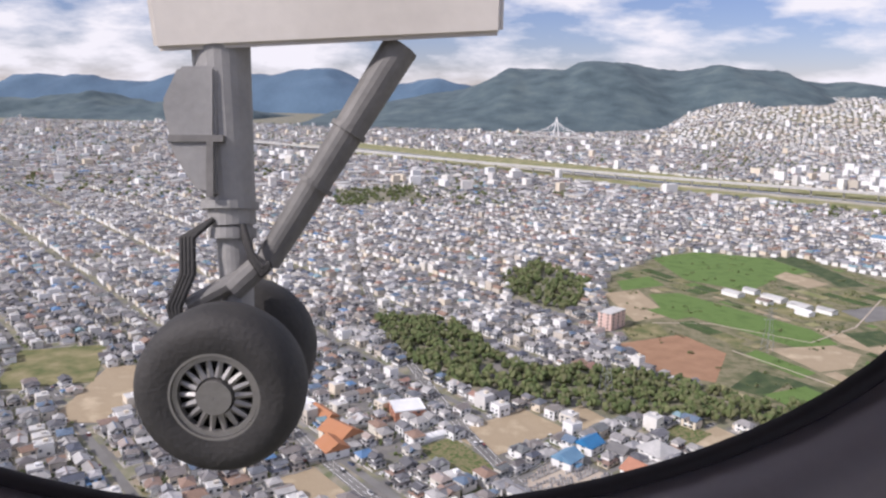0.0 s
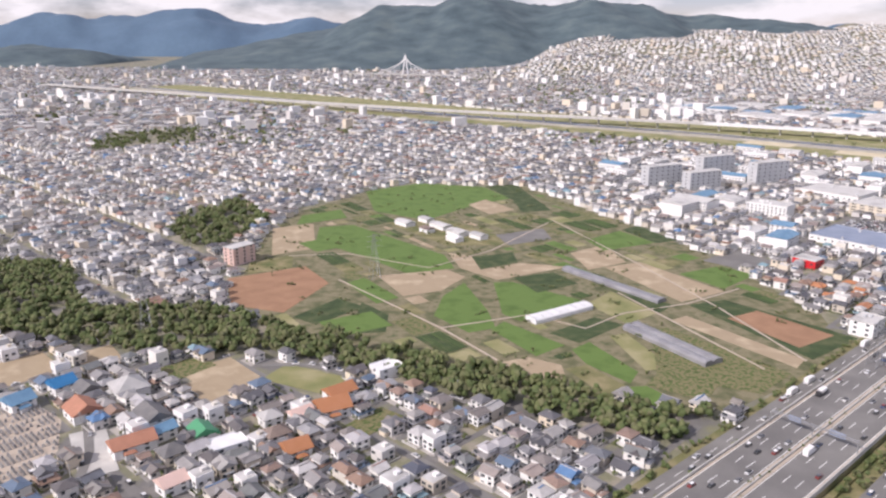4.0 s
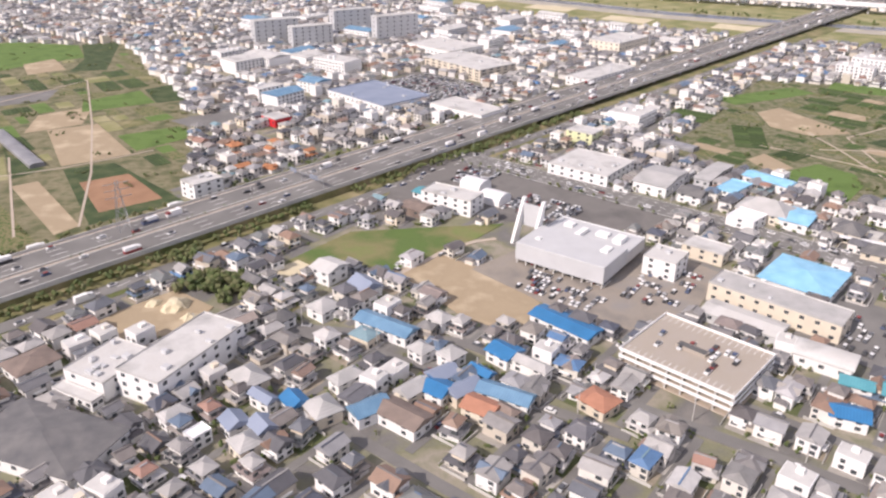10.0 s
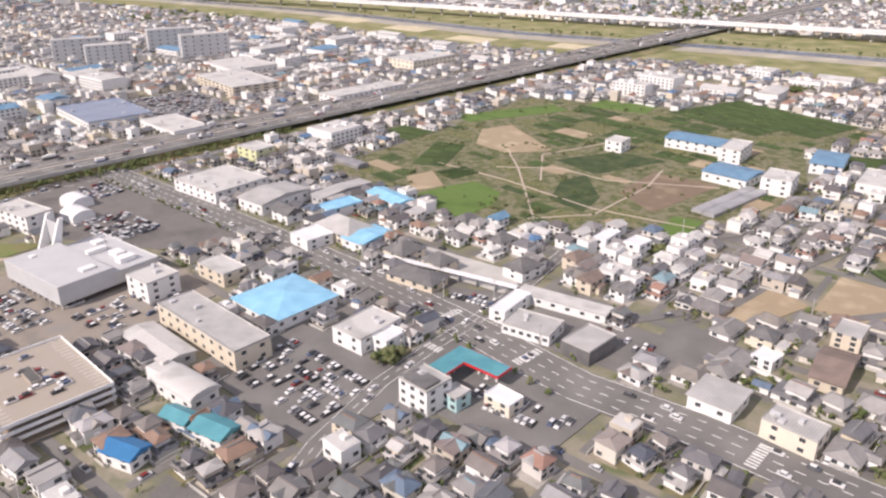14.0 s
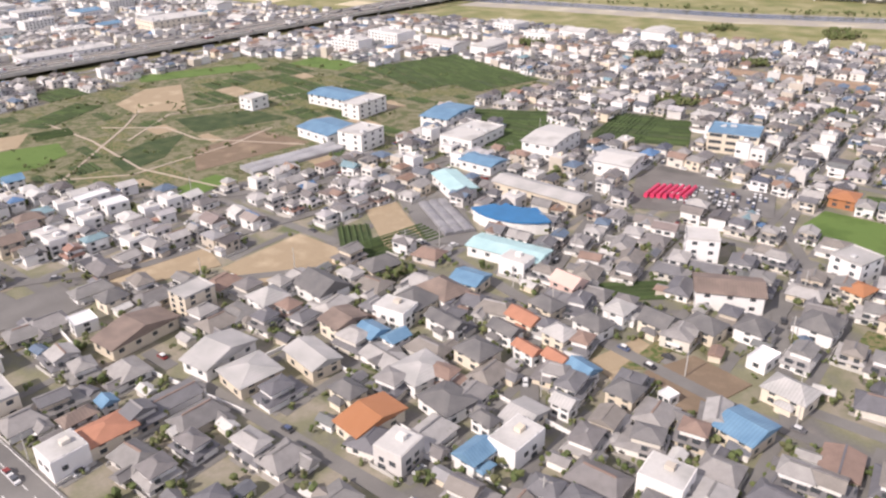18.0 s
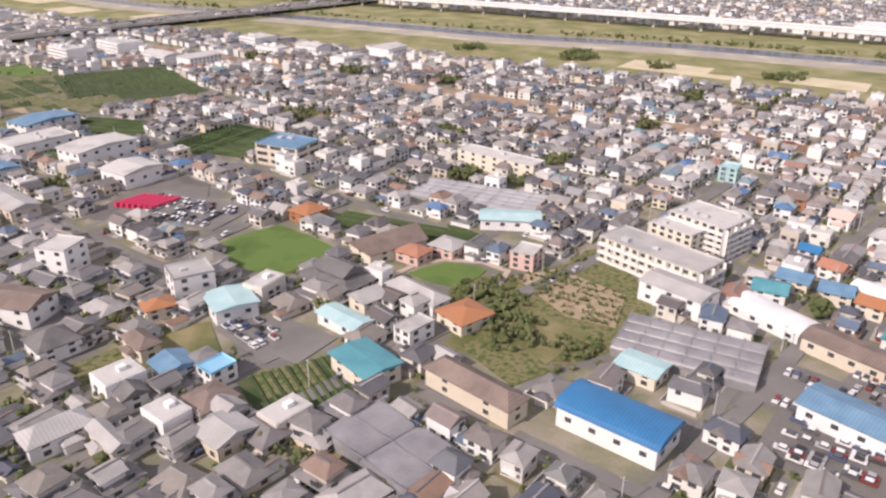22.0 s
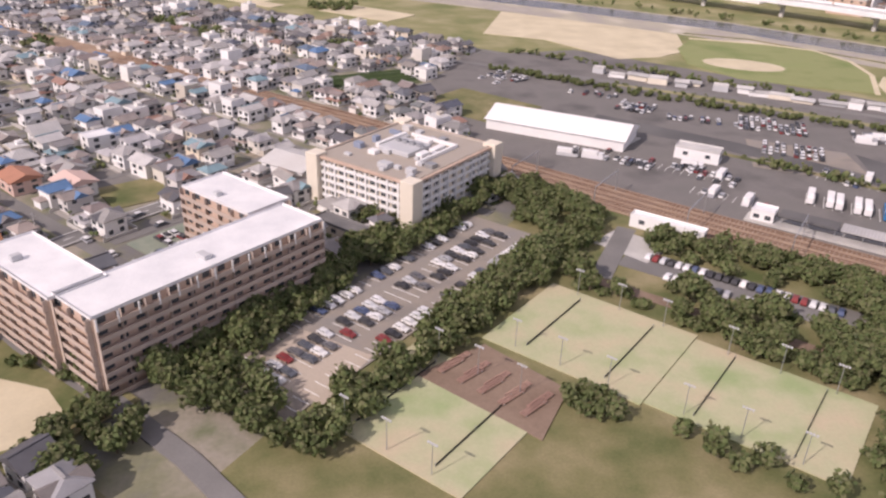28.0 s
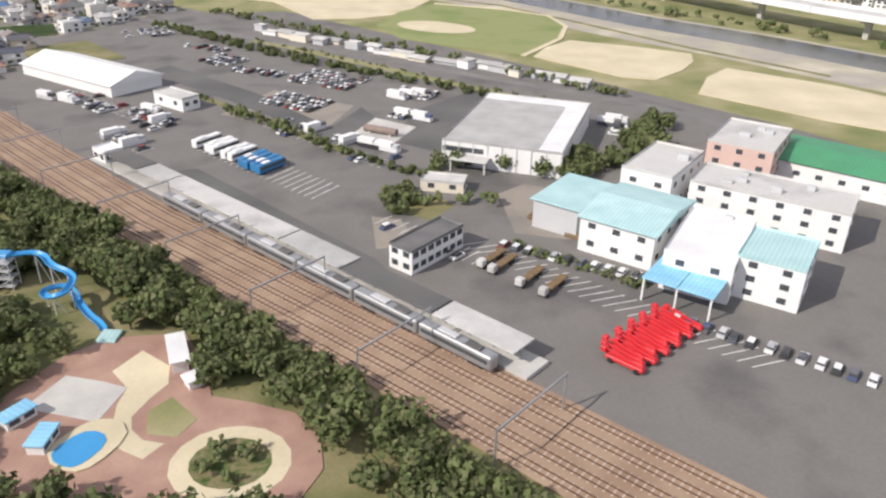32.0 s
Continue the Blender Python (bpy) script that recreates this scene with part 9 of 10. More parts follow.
def bush(x, y, h, r, n, fine=1.0):
    for i in range(n):
        a, q = nr.rand() * 6.283, nr.rand() ** 0.5
        p = np.array([x + math.cos(a) * q * r * 0.7, y + math.sin(a) * q * r * 0.7, h * (0.35 + 0.5 * nr.rand())])
        vs = p + ICO_V * (0.6 + 0.75 * nr.rand(len(ICO_V), 1)) * r * fine * (0.28 + 0.22 * nr.rand())
        woods.add([tuple(c) for c in vs], ICO_F)


def leafy(x, y, h, r, n=110):
    """A shrub or small tree close to the flight: a few inner boughs and many leaf sprays."""
    k = crown_scale(x, y)
    if k == 0:
        return
    h, r, n = h * k, r * min(1.0, k + 0.25), int(n * 1.45)
    bush(x, y, h * 0.72, r * 0.6, 3, 0.9)
    v = leaf_quads(x, y, h * 0.6, r * 0.98, h * 0.43, n, 0.29)
    woods.add([tuple(c) for c in v], [(4 * i, 4 * i + 1, 4 * i + 2, 4 * i + 3) for i in range(n)])


def wood(poly, n, h=5.0, r=2.6):
    xs, ys = [p[0] for p in poly], [p[1] for p in poly]
    take(poly)
    while n > 0:
        x, y = nr.uniform(min(xs), max(xs)), nr.uniform(min(ys), max(ys))
        if inside(poly, x, y):
            bush(x, y, h * nr.uniform(0.7, 1.2), r * nr.uniform(0.8, 1.3), 7)
            n -= 1


for poly, n in WOODS:
    wood(poly, n)
for i in range(34):
    a = i * 0.185
    if nr.rand() < 0.7:
        leafy(1013 + math.cos(a) * nr.uniform(13.5, 16), 86.5 + math.sin(a) * nr.uniform(9.5, 12), nr.uniform(1.6, 3.2), nr.uniform(0.9, 1.6), 70)
wood([(320, 224), (333, 234), (343, 230), (345, 215), (336, 215), (330, 222)], 46, 3.6, 2.0)
wood([(854, 166), (865, 173), (871, 156), (866, 137), (858, 136), (856, 154)], 70, 2.2, 1.3)
wood([(870, 153), (881, 142), (878, 131), (867, 131)], 26, 1.3, 1.0)
for i in range(-14, 15):
    for j in range(-9, 10):
        x, y = 881 + i * 1.5 * 0.77 + j * 2.6 * 0.64, 161 - i * 1.5 * 0.64 + j * 2.6 * 0.77
        if inside(ORCHARD, x, y) and nr.rand() < 0.9:
            bush(x, y, nr.uniform(0.9, 1.5), nr.uniform(0.6, 0.95), 4)
for t in range(-6, 190, 2):
    for off in (-14.5, -17.5, -33, -36, -39.5, -43, -47):
        if nr.rand() < 0.3:
            continue
        x, y = along_rail(t + nr.uniform(-1, 1), off + nr.uniform(-1.4, 1.4))
        if not near_slide(x, y) and not on_court(x, y):
            leafy(x, y, nr.uniform(2.6, 4.6), nr.uniform(1.7, 2.6), 130)
for x0, y0, x1, y1, n in ((1161, 174, 1186, 155, 26), (1203, 122, 1216, 146, 16), (1216, 146, 1244, 143, 24), (1206, 124, 1224, 124, 12), (1244, 143, 1262, 160, 20), (1119, 298, 1195, 242, 60), (1195, 242, 1262, 190, 40)):
    for i in range(n):
        t = nr.rand()
        bush(x0 + (x1 - x0) * t + nr.uniform(-1.5, 1.5), y0 + (y1 - y0) * t + nr.uniform(-1.5, 1.5), nr.uniform(1.6, 3.2), nr.uniform(1.0, 1.7), 5)
for i in range(260):
    k = nr.randint(3, len(WATER) - 2)
    t = nr.rand()
    a, c = Vector(WATER[k]), Vector(WATER[k + 1])
    q = a.lerp(c, t) + Vector((nr.uniform(9, 14), nr.uniform(10, 20)))
    bush(q.x, q.y, nr.uniform(1.5, 4), nr.uniform(1.2, 2.4), 4)
for x, y, h, r in GARDEN:
    if is_free(x, y):
        bush(x, y, h, r, 3)
for x, y, w, d, ang, h, roofing, wall in HOUSES:
    for k in range(5):
        a, q = nr.rand() * 6.283, w * 0.5 + nr.uniform(1.0, 2.4)
        if is_free(x + math.cos(a) * q, y + math.sin(a) * q):
            bush(x + math.cos(a) * q, y + math.sin(a) * q, nr.uniform(0.9, 2.6), nr.uniform(0.6, 1.3), 4)
for x, y, r in GROVES:
    for k in range(int(r * r * 0.45) + 3):
        a, q = nr.rand() * 6.283, r * nr.rand() ** 0.5
        bush(x + math.cos(a) * q * 1.3, y + math.sin(a) * q * 0.8, nr.uniform(2.0, 4.6), nr.uniform(1.3, 2.2), 6)
for i in range(160):
    x, y = nr.uniform(850, 902), nr.uniform(134, 181)
    if inside(GARDEN_GROUND, x, y) and (x + y < 1015 or x - y < 712):
        bush(x, y, nr.uniform(0.8, 2.6), nr.uniform(0.7, 1.5), 4)
for poly, n in ((FARM_A, 260), (FARM_B, 240)):
    for i in range(n):
        x, y = nr.uniform(min(p[0] for p in poly), max(p[0] for p in poly)), nr.uniform(min(p[1] for p in poly), max(p[1] for p in poly))
        if inside(poly, x, y):
            for k in range(nr.randint(1, 5)):
                bush(x + k * 1.3 * nr.choice((-1, 1)), y + k * 1.1, nr.uniform(0.6, 2.2), nr.uniform(0.6, 1.3), 3)
BELTS = [([(1038, 97), (1048, 108), (1060, 122), (1070, 133), (1086, 149), (1089, 146), (1065, 121), (1047, 96), (1042, 88)], 90, 3.8), ([(1036, 95), (1042, 84), (1051, 80), (1054, 86), (1047, 95)], 34, 3.8),
                   ([(1052, 79), (1061, 89), (1071, 99), (1083, 113), (1097, 131), (1106, 133), (1103, 125), (1089, 110), (1076, 96), (1066, 85), (1057, 74)], 110, 3.8), ([(1089, 84), (1094, 88), (1098, 81), (1093, 78)], 12, 2.8)]
BELTS += [([(1209, 141), (1227, 141), (1240, 132), (1245, 147), (1235, 150), (1232, 137), (1218, 143)], 66, 3.6), ([(1243, 140), (1249, 143), (1267, 172), (1261, 174)], 46, 3.4), ([(1202, 123), (1207, 118), (1211, 123), (1208, 130)], 22, 2.2),
                   ([(1112, 272), (1135, 255), (1158, 236), (1178, 222), (1198, 209), (1219, 197), (1231, 189), (1230, 186), (1217, 194), (1196, 206), (1176, 218), (1156, 231), (1132, 251), (1110, 268)], 150, 1.7), ([(1186, 156), (1198, 146), (1209, 139), (1208, 136), (1197, 143), (1185, 153)], 24, 1.4)]
for poly, n, h in BELTS:
    while n:
        x, y = nr.uniform(min(p[0] for p in poly), max(p[0] for p in poly)), nr.uniform(min(p[1] for p in poly), max(p[1] for p in poly))
        if inside(poly, x, y):
            n -= 1
            leafy(x, y, h * nr.uniform(0.75, 1.2), 0.5 * h * nr.uniform(0.8, 1.2), 80)
for i in range(120):
    t = nr.rand()
    x0, y0, x1, y1 = ((1150, 187, 1197, 146), (1150, 250, 1240, 186), (1226, 108, 1243, 96))[i % 3]
    bush(x0 + (x1 - x0) * t + nr.uniform(-0.8, 0.8), y0 + (y1 - y0) * t + nr.uniform(-0.8, 0.8), nr.uniform(0.6, 1.6), nr.uniform(0.5, 1.0), 3)
for i in range(1020):
    x, y = along_rail(nr.uniform(-6, 190), nr.uniform(-75, -14))
    if not near_slide(x, y) and not on_court(x, y) and y > 38 and inside(PARK, x, y):
        leafy(x, y, nr.uniform(2.0, 4.4), nr.uniform(1.5, 2.5), 120)
rows_heap = Heap()
for cx, cy, w, d, ang, lift in ROWS_OF_CROP:
    a = radians(ang)
    for i in range(int(d / 1.7)):
        if nr.rand() < 0.12:
            continue
        v_ = -d / 2 + 0.9 + i * 1.7
        for k in range(max(1, int(w / 7))):
            seg = w / max(1, int(w / 7))
            u = -w / 2 + seg * (k + 0.5)
            rows_heap.gable(cx + math.cos(a) * u - math.sin(a) * v_, cy + math.sin(a) * u + math.cos(a) * v_, seg - 0.3, 0.5, ang, lift + 0.02, lift + nr.uniform(0.3, 0.6), 0, 0.15, 0.5)
rows_heap.make("crop_rows", [M["cropleaf"]], "low rows of vegetables in the dark fields", "crops")
for s in range(-300, 230, 3):
    for off, tall, keep in ((-15.2, 2.6, 0.95), (-17.6, 3.4, 0.9), (13.9, 1.6, 0.6), (22.3, 2.0, 0.55)):
        p = hw(s + nr.uniform(-1.5, 1.5), off + nr.uniform(-0.7, 0.7))
        if nr.rand() < keep and not 60 < s < 80:
            bush(p[0], p[1], tall * nr.uniform(0.7, 1.25), nr.uniform(1.1, 1.8), 4)
for (x0, y0), (x1, y1) in zip(STREETS[0][0], STREETS[0][0][1:]):
    a = math.atan2(y1 - y0, x1 - x0)
    for k in range(int(math.hypot(x1 - x0, y1 - y0) / 4.5)):
        t = (k + 0.5) / int(math.hypot(x1 - x0, y1 - y0) / 4.5)
        for side in (-7.6, 7.6):
            if nr.rand() < 0.75 and x0 < 560:
                bush(x0 + (x1 - x0) * t - math.sin(a) * side, y0 + (y1 - y0) * t + math.cos(a) * side, nr.uniform(1.6, 3.2), nr.uniform(0.8, 1.4), 4)
for s in range(-470, 60, 3):
    p = hw(s + nr.uniform(-1, 1), nr.choice((-0.5, 0.5)))
    if nr.rand() < 0.7:
        k = len(woods.v)
        bush(p[0], p[1], nr.uniform(0.7, 1.3), nr.uniform(0.5, 0.8), 2)
        woods.v[k:] = [(c[0], c[1], c[2] + 3.2) for c in woods.v[k:]]
for i in range(9000):
    y = 800 + 1900 * nr.rand() ** 1.3
    x = nr.uniform(-0.66 * y - 100, 330 + 0.62 * y if y > 1050 else 1500)
    if is_free(x, y) and noise.noise(Vector((x * 0.006, y * 0.004, 2))) + 0.25 * noise.noise(Vector((x * 0.03, y * 0.03, 4))) > nr.uniform(-0.1, 0.45):
        k = len(woods.v)
        bush(x, y, nr.uniform(4, 7.5), nr.uniform(2.5, 6.0), 2)
        lift = rise_of(x, y)
        if lift > 0.5:
            woods.v[k:] = [(p[0], p[1], p[2] + lift) for p in woods.v[k:]]
for i in range(2200):
    y = 50 + 750 * nr.rand() ** 1.6
    x = nr.uniform(-0.75 * y - 60, 1260 + 0.6 * y)
    if is_free(x, y) and seen(x, y):
        bush(x, y, nr.uniform(0.8, 2.6), nr.uniform(0.6, 1.3), 3)
for i in range(60):
    x, y = nr.uniform(950, 972), nr.uniform(118, 135)
    if inside([(950, 125), (961, 132), (970, 134), (970, 128), (971, 122), (966, 120), (956, 122)], x, y):
        bush(x, y, nr.uniform(0.7, 2.2), nr.uniform(0.6, 1.3), 4)
for i in range(14):
    a, q = nr.rand() * 6.283, 3.2 * nr.rand() ** 0.5
    bush(1194 + math.cos(a) * q, 58.5 + math.sin(a) * q, nr.uniform(0.8, 2.4), nr.uniform(0.7, 1.3), 5, 0.8)
woods.make("woods", [M["leaf"]], "dark green woods, hedges and garden trees", "trees")
# ---------------------------------------------------------------- waterslide, pool and station yard
def sweep(name, line, r, material, parent, label="", open_top=True, seg=8):
    """A tube or trough along a line of points."""
    pts = [Vector(p) for p in line]
    v, f = [], []
    for i, p in enumerate(pts):
        d = (pts[min(i + 1, len(pts) - 1)] - pts[max(i - 1, 0)]).normalized()
        side = d.cross(Vector((0, 0, 1))).normalized()
        up = side.cross(d)
        for k in range(seg + 1):
            a = math.pi * (1 + k / seg) if open_top else 2 * math.pi * k / seg
            v.append(p + side * math.cos(a) * r + up * math.sin(a) * r)
        if open_top:
            for k in range(seg, -1, -1):
                a = math.pi * (1 + k / seg)
                v.append(p + side * math.cos(a) * r * 0.86 + up * math.sin(a) * r * 0.86 + up * 0.02)
    n = (2 * seg + 2) if open_top else seg + 1
    for i in range(len(pts) - 1):
        for k in range(n if open_top else n - 1):
            f.append((i * n + k, i * n + (k + 1) % n, (i + 1) * n + (k + 1) % n, (i + 1) * n + k))
    return mesh_object(name, v, f, material, parent, label, smooth=True)


slide = thing("waterslide", pose(1154, 92, 0), "bright blue curving waterslide among trees", "waterslide")
SLIDE = [(-0.2, -0.2, 5.2), (1.8, 0.5, 5.2), (3.7, 1.1, 5.15), (5.4, 0.5, 4.95), (6.8, -1.0, 4.7), (8.3, -1.8, 4.45), (9.8, -2.4, 4.25), (11.0, -3.5, 4.0), (11.4, -5.2, 3.7), (11.0, -6.6, 3.4), (9.8, -7.1, 3.15), (8.5, -6.6, 2.95), (7.8, -5.1, 2.8), (8.7, -3.7, 2.65), (9.9, -3.4, 2.45), (11.0, -4.2, 2.2), (11.9, -5.2, 1.95), (13.1, -6.6, 1.5), (14.7, -8.1, 1.1), (16.4, -9.4, 0.85), (17.9, -11.0, 0.7)]
smooth = []
for i in range(len(SLIDE) - 1):
    p0, p1, p2, p3 = (Vector(SLIDE[min(max(i + k, 0), len(SLIDE) - 1)]) for k in (-1, 0, 1, 2))
    for t in (0.0, 0.25, 0.5, 0.75):
        smooth.append(0.5 * (2 * p1 + (p2 - p0) * t + (2 * p0 - 5 * p1 + 4 * p2 - p3) * t * t + (3 * p1 - p0 - 3 * p2 + p3) * t ** 3))
sweep("trough", smooth, 0.52, M["slide"], slide)
for i in (2, 4, 6, 8, 10, 12, 16, 18):
    x, y, z = SLIDE[i]
    bm = bmesh.new()
    cyl(bm, (x, y, -0.3), (x, y, z - 0.5), 0.09, seg=6)
    cyl(bm, (x + 1.1, y + 0.9, -0.3), (x, y, z - 0.5), 0.07, seg=6)
    part("support", bm, M["white"], slide)
bm = bmesh.new()
for sx in (-1.3, 0.9):
    for sy in (-1, 1):
        cyl(bm, (sx, sy, -0.3), (sx, sy, 5.0), 0.09, seg=6)
for k in range(4):
    box(bm, -1.4, 1.0, -1.1, 1.1, 1.2 * k + 0.5, 1.2 * k + 0.58)
    cyl(bm, (-1.3, -1, 1.2 * k + 0.5), (0.9, -1, 1.2 * k + 1.7), 0.05, seg=5)
part("stair_tower", bm, M["grey"], slide, "pale blue-grey steel stair tower")
bm = bmesh.new()
box(bm, -1.0, 1.1, -0.9, 0.9, 4.9, 5.5, 0.15)
part("start_platform", bm, M["slide"], slide, "bright blue start platform")
bm = bmesh.new()
box(bm, 17.5, 20.1, -13.2, -10.5, 0.02, 0.45, 0.1)
part("splash_basin", bm, M["paleteal"], slide)

v, f = slab(PROMENADE[::-1], -0.3, 0.13)
tagged(mesh_object("pavement", v, f, M["paving"]), "red paved promenade of a pool park", "paving", "", "structure")
for k, (kind, label, poly) in enumerate((("sand", "pale sandy play area curving through the promenade", [(1176, 73), (1179, 70), (1179, 67), (1180, 63), (1182, 60), (1185, 58.6), (1186.4, 61), (1184, 61.4), (1182.2, 63), (1181.4, 65), (1182.2, 68), (1183.4, 71), (1182.4, 74.4), (1178, 77.4)]),
                                         ("sand", "pale sandy ring path round a small garden", [(1194 + math.cos(k * 0.3927) * 6.2, 58.5 + math.sin(k * 0.3927) * 5.6) for k in range(16)]), ("garden", "round planted bed", [(1194 + math.cos(k * 0.3927) * 4.2, 58.5 + math.sin(k * 0.3927) * 3.7) for k in range(16)]), ("concrete", "pale grey paving", [(1169, 66), (1178, 64), (1179, 70), (1176, 71), (1171, 72)]),
                                         ("lawn", "small lawn in the promenade", [(1184, 62.4), (1187.4, 62), (1188.6, 65), (1184.6, 68.6), (1182.8, 66)]))):
    v, f = slab(poly, -0.2, 0.15 + 0.003 * k)
    tagged(mesh_object("pavement", v, f, M[kind]), label, "paving", "", "structure")
building("park_shelter", "white park shelter with flat roof", 1183, 76, 6, 1.8, 114, 1.6, "slab", "white", "whiteroof", 1, nw=0, nd=0, over=0.3)
building("kiosk", "small white kiosk on red paving", 1186.5, 71, 1.8, 1.6, 40, 1.2, "slab", "white", "whiteroof", 1, nw=0, nd=0, over=0.3)
strip("road", [along_rail(44, -29.4), along_rail(91, -29.0)], 4.6, 3.6, -0.2, 0.11, M["asphalt"], "asphalt parking strip between the park trees", "car park", claim=False)
field("concrete", 1116, 131, 9, 12, 40, "pale paved plaza before the station", lift=0.12)
pool = thing("paddling_pool", pose(1178.5, 60.5, 0), "kidney-shaped paddling pool with sandy rim", "pool")
ring = [(math.cos(a / 14 * 6.283) * (3.4 + 0.6 * math.sin(a / 14 * 12.566)), math.sin(a / 14 * 6.283) * (4.0 + 0.5 * math.cos(a / 14 * 6.283))) for a in range(14)]
v, f = slab(ring, -0.2, 0.3)
mesh_object("rim", v, f, M["sand"], pool)
v, f = slab([(x * 0.68 - 0.5, y * 0.68 - 0.8) for x, y in ring], 0.0, 0.36)
mesh_object("basin", v, f, M["slide"], pool)
for x, y, ang in ((1169.5, 64, 60), (1174, 60.5, 90), (1161, 69, 40), (1165, 62, 40)):
    building("pool_hut", "small hut with bright blue roof", x, y, 3.4, 1.8, ang, 1.2, "slab", "white", "skyblue", 1, nw=2, nd=0, over=0.2)
building("kiosk", "white park kiosk with blue tank", 1152, 66, 5, 4, 46, 2.2, "flat", "white", "midblue", 1)

# open blue canopy, red lifts, buses and lorries
canopy = thing("canopy", pose(1249, 94, 0, 0, 0, 146), "open loading canopy with sky blue roof panels", "canopy")
take(ground_quad(1249, 94, 12, 12, 146))
for i in range(2):
    bm = bmesh.new()
    box(bm, -5 + i * 5.05, -0.05 + i * 5.05, -5, 5, 3.6, 3.8, 0.04)
    for k in range(5):
        box(bm, -5 + i * 5.05, -0.05 + i * 5.05, -4.9 + k * 2.4, -4.7 + k * 2.4, 3.802, 3.9)
    part("roof_panel", bm, M["skyblue"], canopy)
for sx in (-4.7, 0, 4.7):
    for sy in (-4.7, 4.7):
        bm = bmesh.new()
        box(bm, sx - 0.12, sx + 0.12, sy - 0.12, sy + 0.12, -0.2, 3.61)
        part("post", bm, M["white"], canopy)


def boom_lift(m):
    base = thing("boom_lift", m, "red folded boom lift parked in a row", "lift", "boom lifts")
    bm = bmesh.new()
    box(bm, -2.6, 2.6, -0.5, 0.5, 0.35, 0.9, 0.1)
    part("chassis", bm, M["red"], base)
    bm = bmesh.new()
    cyl(bm, (-2.4, 0, 0.95), (2.9, 0, 1.5), 0.16, 0.12, 6)
    cyl(bm, (-2.4, 0.25, 0.95), (1.8, 0.25, 1.8), 0.14, 0.1, 6)
    part("boom", bm, M["red"], base)
    bm = bmesh.new()
    box(bm, 2.6, 3.3, -0.4, 0.4, 1.0, 1.7, 0.05)
    part("basket", bm, M["red"], base)
    for sx in (-1.8, 1.8):
        for sy in (-0.5, 0.5):
            bm = bmesh.new()
            cyl(bm, (sx, sy - 0.12, 0.36), (sx, sy + 0.12, 0.36), 0.34, seg=10)
            part("wheel", bm, M["tyre"], base)
    return base


def at_yard(cx, cy, ang, u, v):
    a = radians(ang)
    return cx + math.cos(a) * u - math.sin(a) * v, cy + math.sin(a) * u + math.cos(a) * v


lift = None
for i in range(16):
    x, y = at_yard(1241, 82, 45, -6.4 + i * 0.92, 0.6 * (i % 3) - 1)
    m = pose(x, y, 0.1, 0, 0, 137 + rc.uniform(-3, 3))
    lift = boom_lift(m) if lift is None else copy_thing(lift, m) and lift


def bus(m, material, label):
    base = thing("bus", m, label, "bus", "parked buses")
    bm = bmesh.new()
    box(bm, -3.4, 3.4, -0.76, 0.76, 0.3, 1.95, 0.14)
    part("body", bm, M[material], base)
    bm = bmesh.new()
    box(bm, -3.2, 3.42, -0.78, 0.78, 1.05, 1.6)
    part("window_band", bm, M["glass"], base)
    bm = bmesh.new()
    box(bm, -2.0, -0.2, -0.5, 0.5, 1.952, 2.15, 0.05)
    part("roof_unit", bm, M["white"], base)
    for sx in (-2.2, 2.2):
        bm = bmesh.new()
        cyl(bm, (sx, -0.74, 0.3), (sx, 0.74, 0.3), 0.3, seg=10)
        part("axle", bm, M["tyre"], base)
    return base


kinds = {}
for i, t in enumerate((67.6, 71.6, 73.5, 77.2, 79.2, 83, 84.9, 86.8, 88.6)):
    kind = "white" if i < 5 else "blue"
    m = pose(*along_rail(t - 0.3, 22.9 + rc.uniform(-0.3, 0.3)), 0.08, 0, 0, RA + 97)
    kinds[kind] = bus(m, kind, "white coach parked in a bay" if kind == "white" else "dark blue coach parked in a bay") if kind not in kinds else copy_thing(kinds[kind], m) and kinds[kind]


def lorry(m):
    base = thing("flatbed_lorry", m, "lorry with long brown flatbed", "lorry", "parked lorries")
    bm = bmesh.new()
    box(bm, -3.4, 2.0, -0.6, 0.6, 0.6, 0.8, 0.02)
    for k in range(7):
        box(bm, -3.3 + 0.8 * k, -3.0 + 0.8 * k, -0.62, 0.62, 0.802, 1.0)
    part("flatbed", bm, M["trunk_load"], base)
    bm = bmesh.new()
    box(bm, 2.1, 3.3, -0.6, 0.6, 0.45, 1.6, 0.12)
    part("cab", bm, M["lightroof"], base)
    for sx in (-2.2, -1.4, 2.6):
        bm = bmesh.new()
        cyl(bm, (sx, -0.72, 0.32), (sx, 0.72, 0.32), 0.32, seg=10)
        part("axle", bm, M["tyre"], base)
    return base


first = None
for x, y in ((1221.8, 102.9), (1223.4, 101.2), (1227.2, 97.5), (1230.3, 95)):
    m = pose(x, y, 0.08, 0, 0, -125)
    first = lorry(m) if first is None else copy_thing(first, m) and first

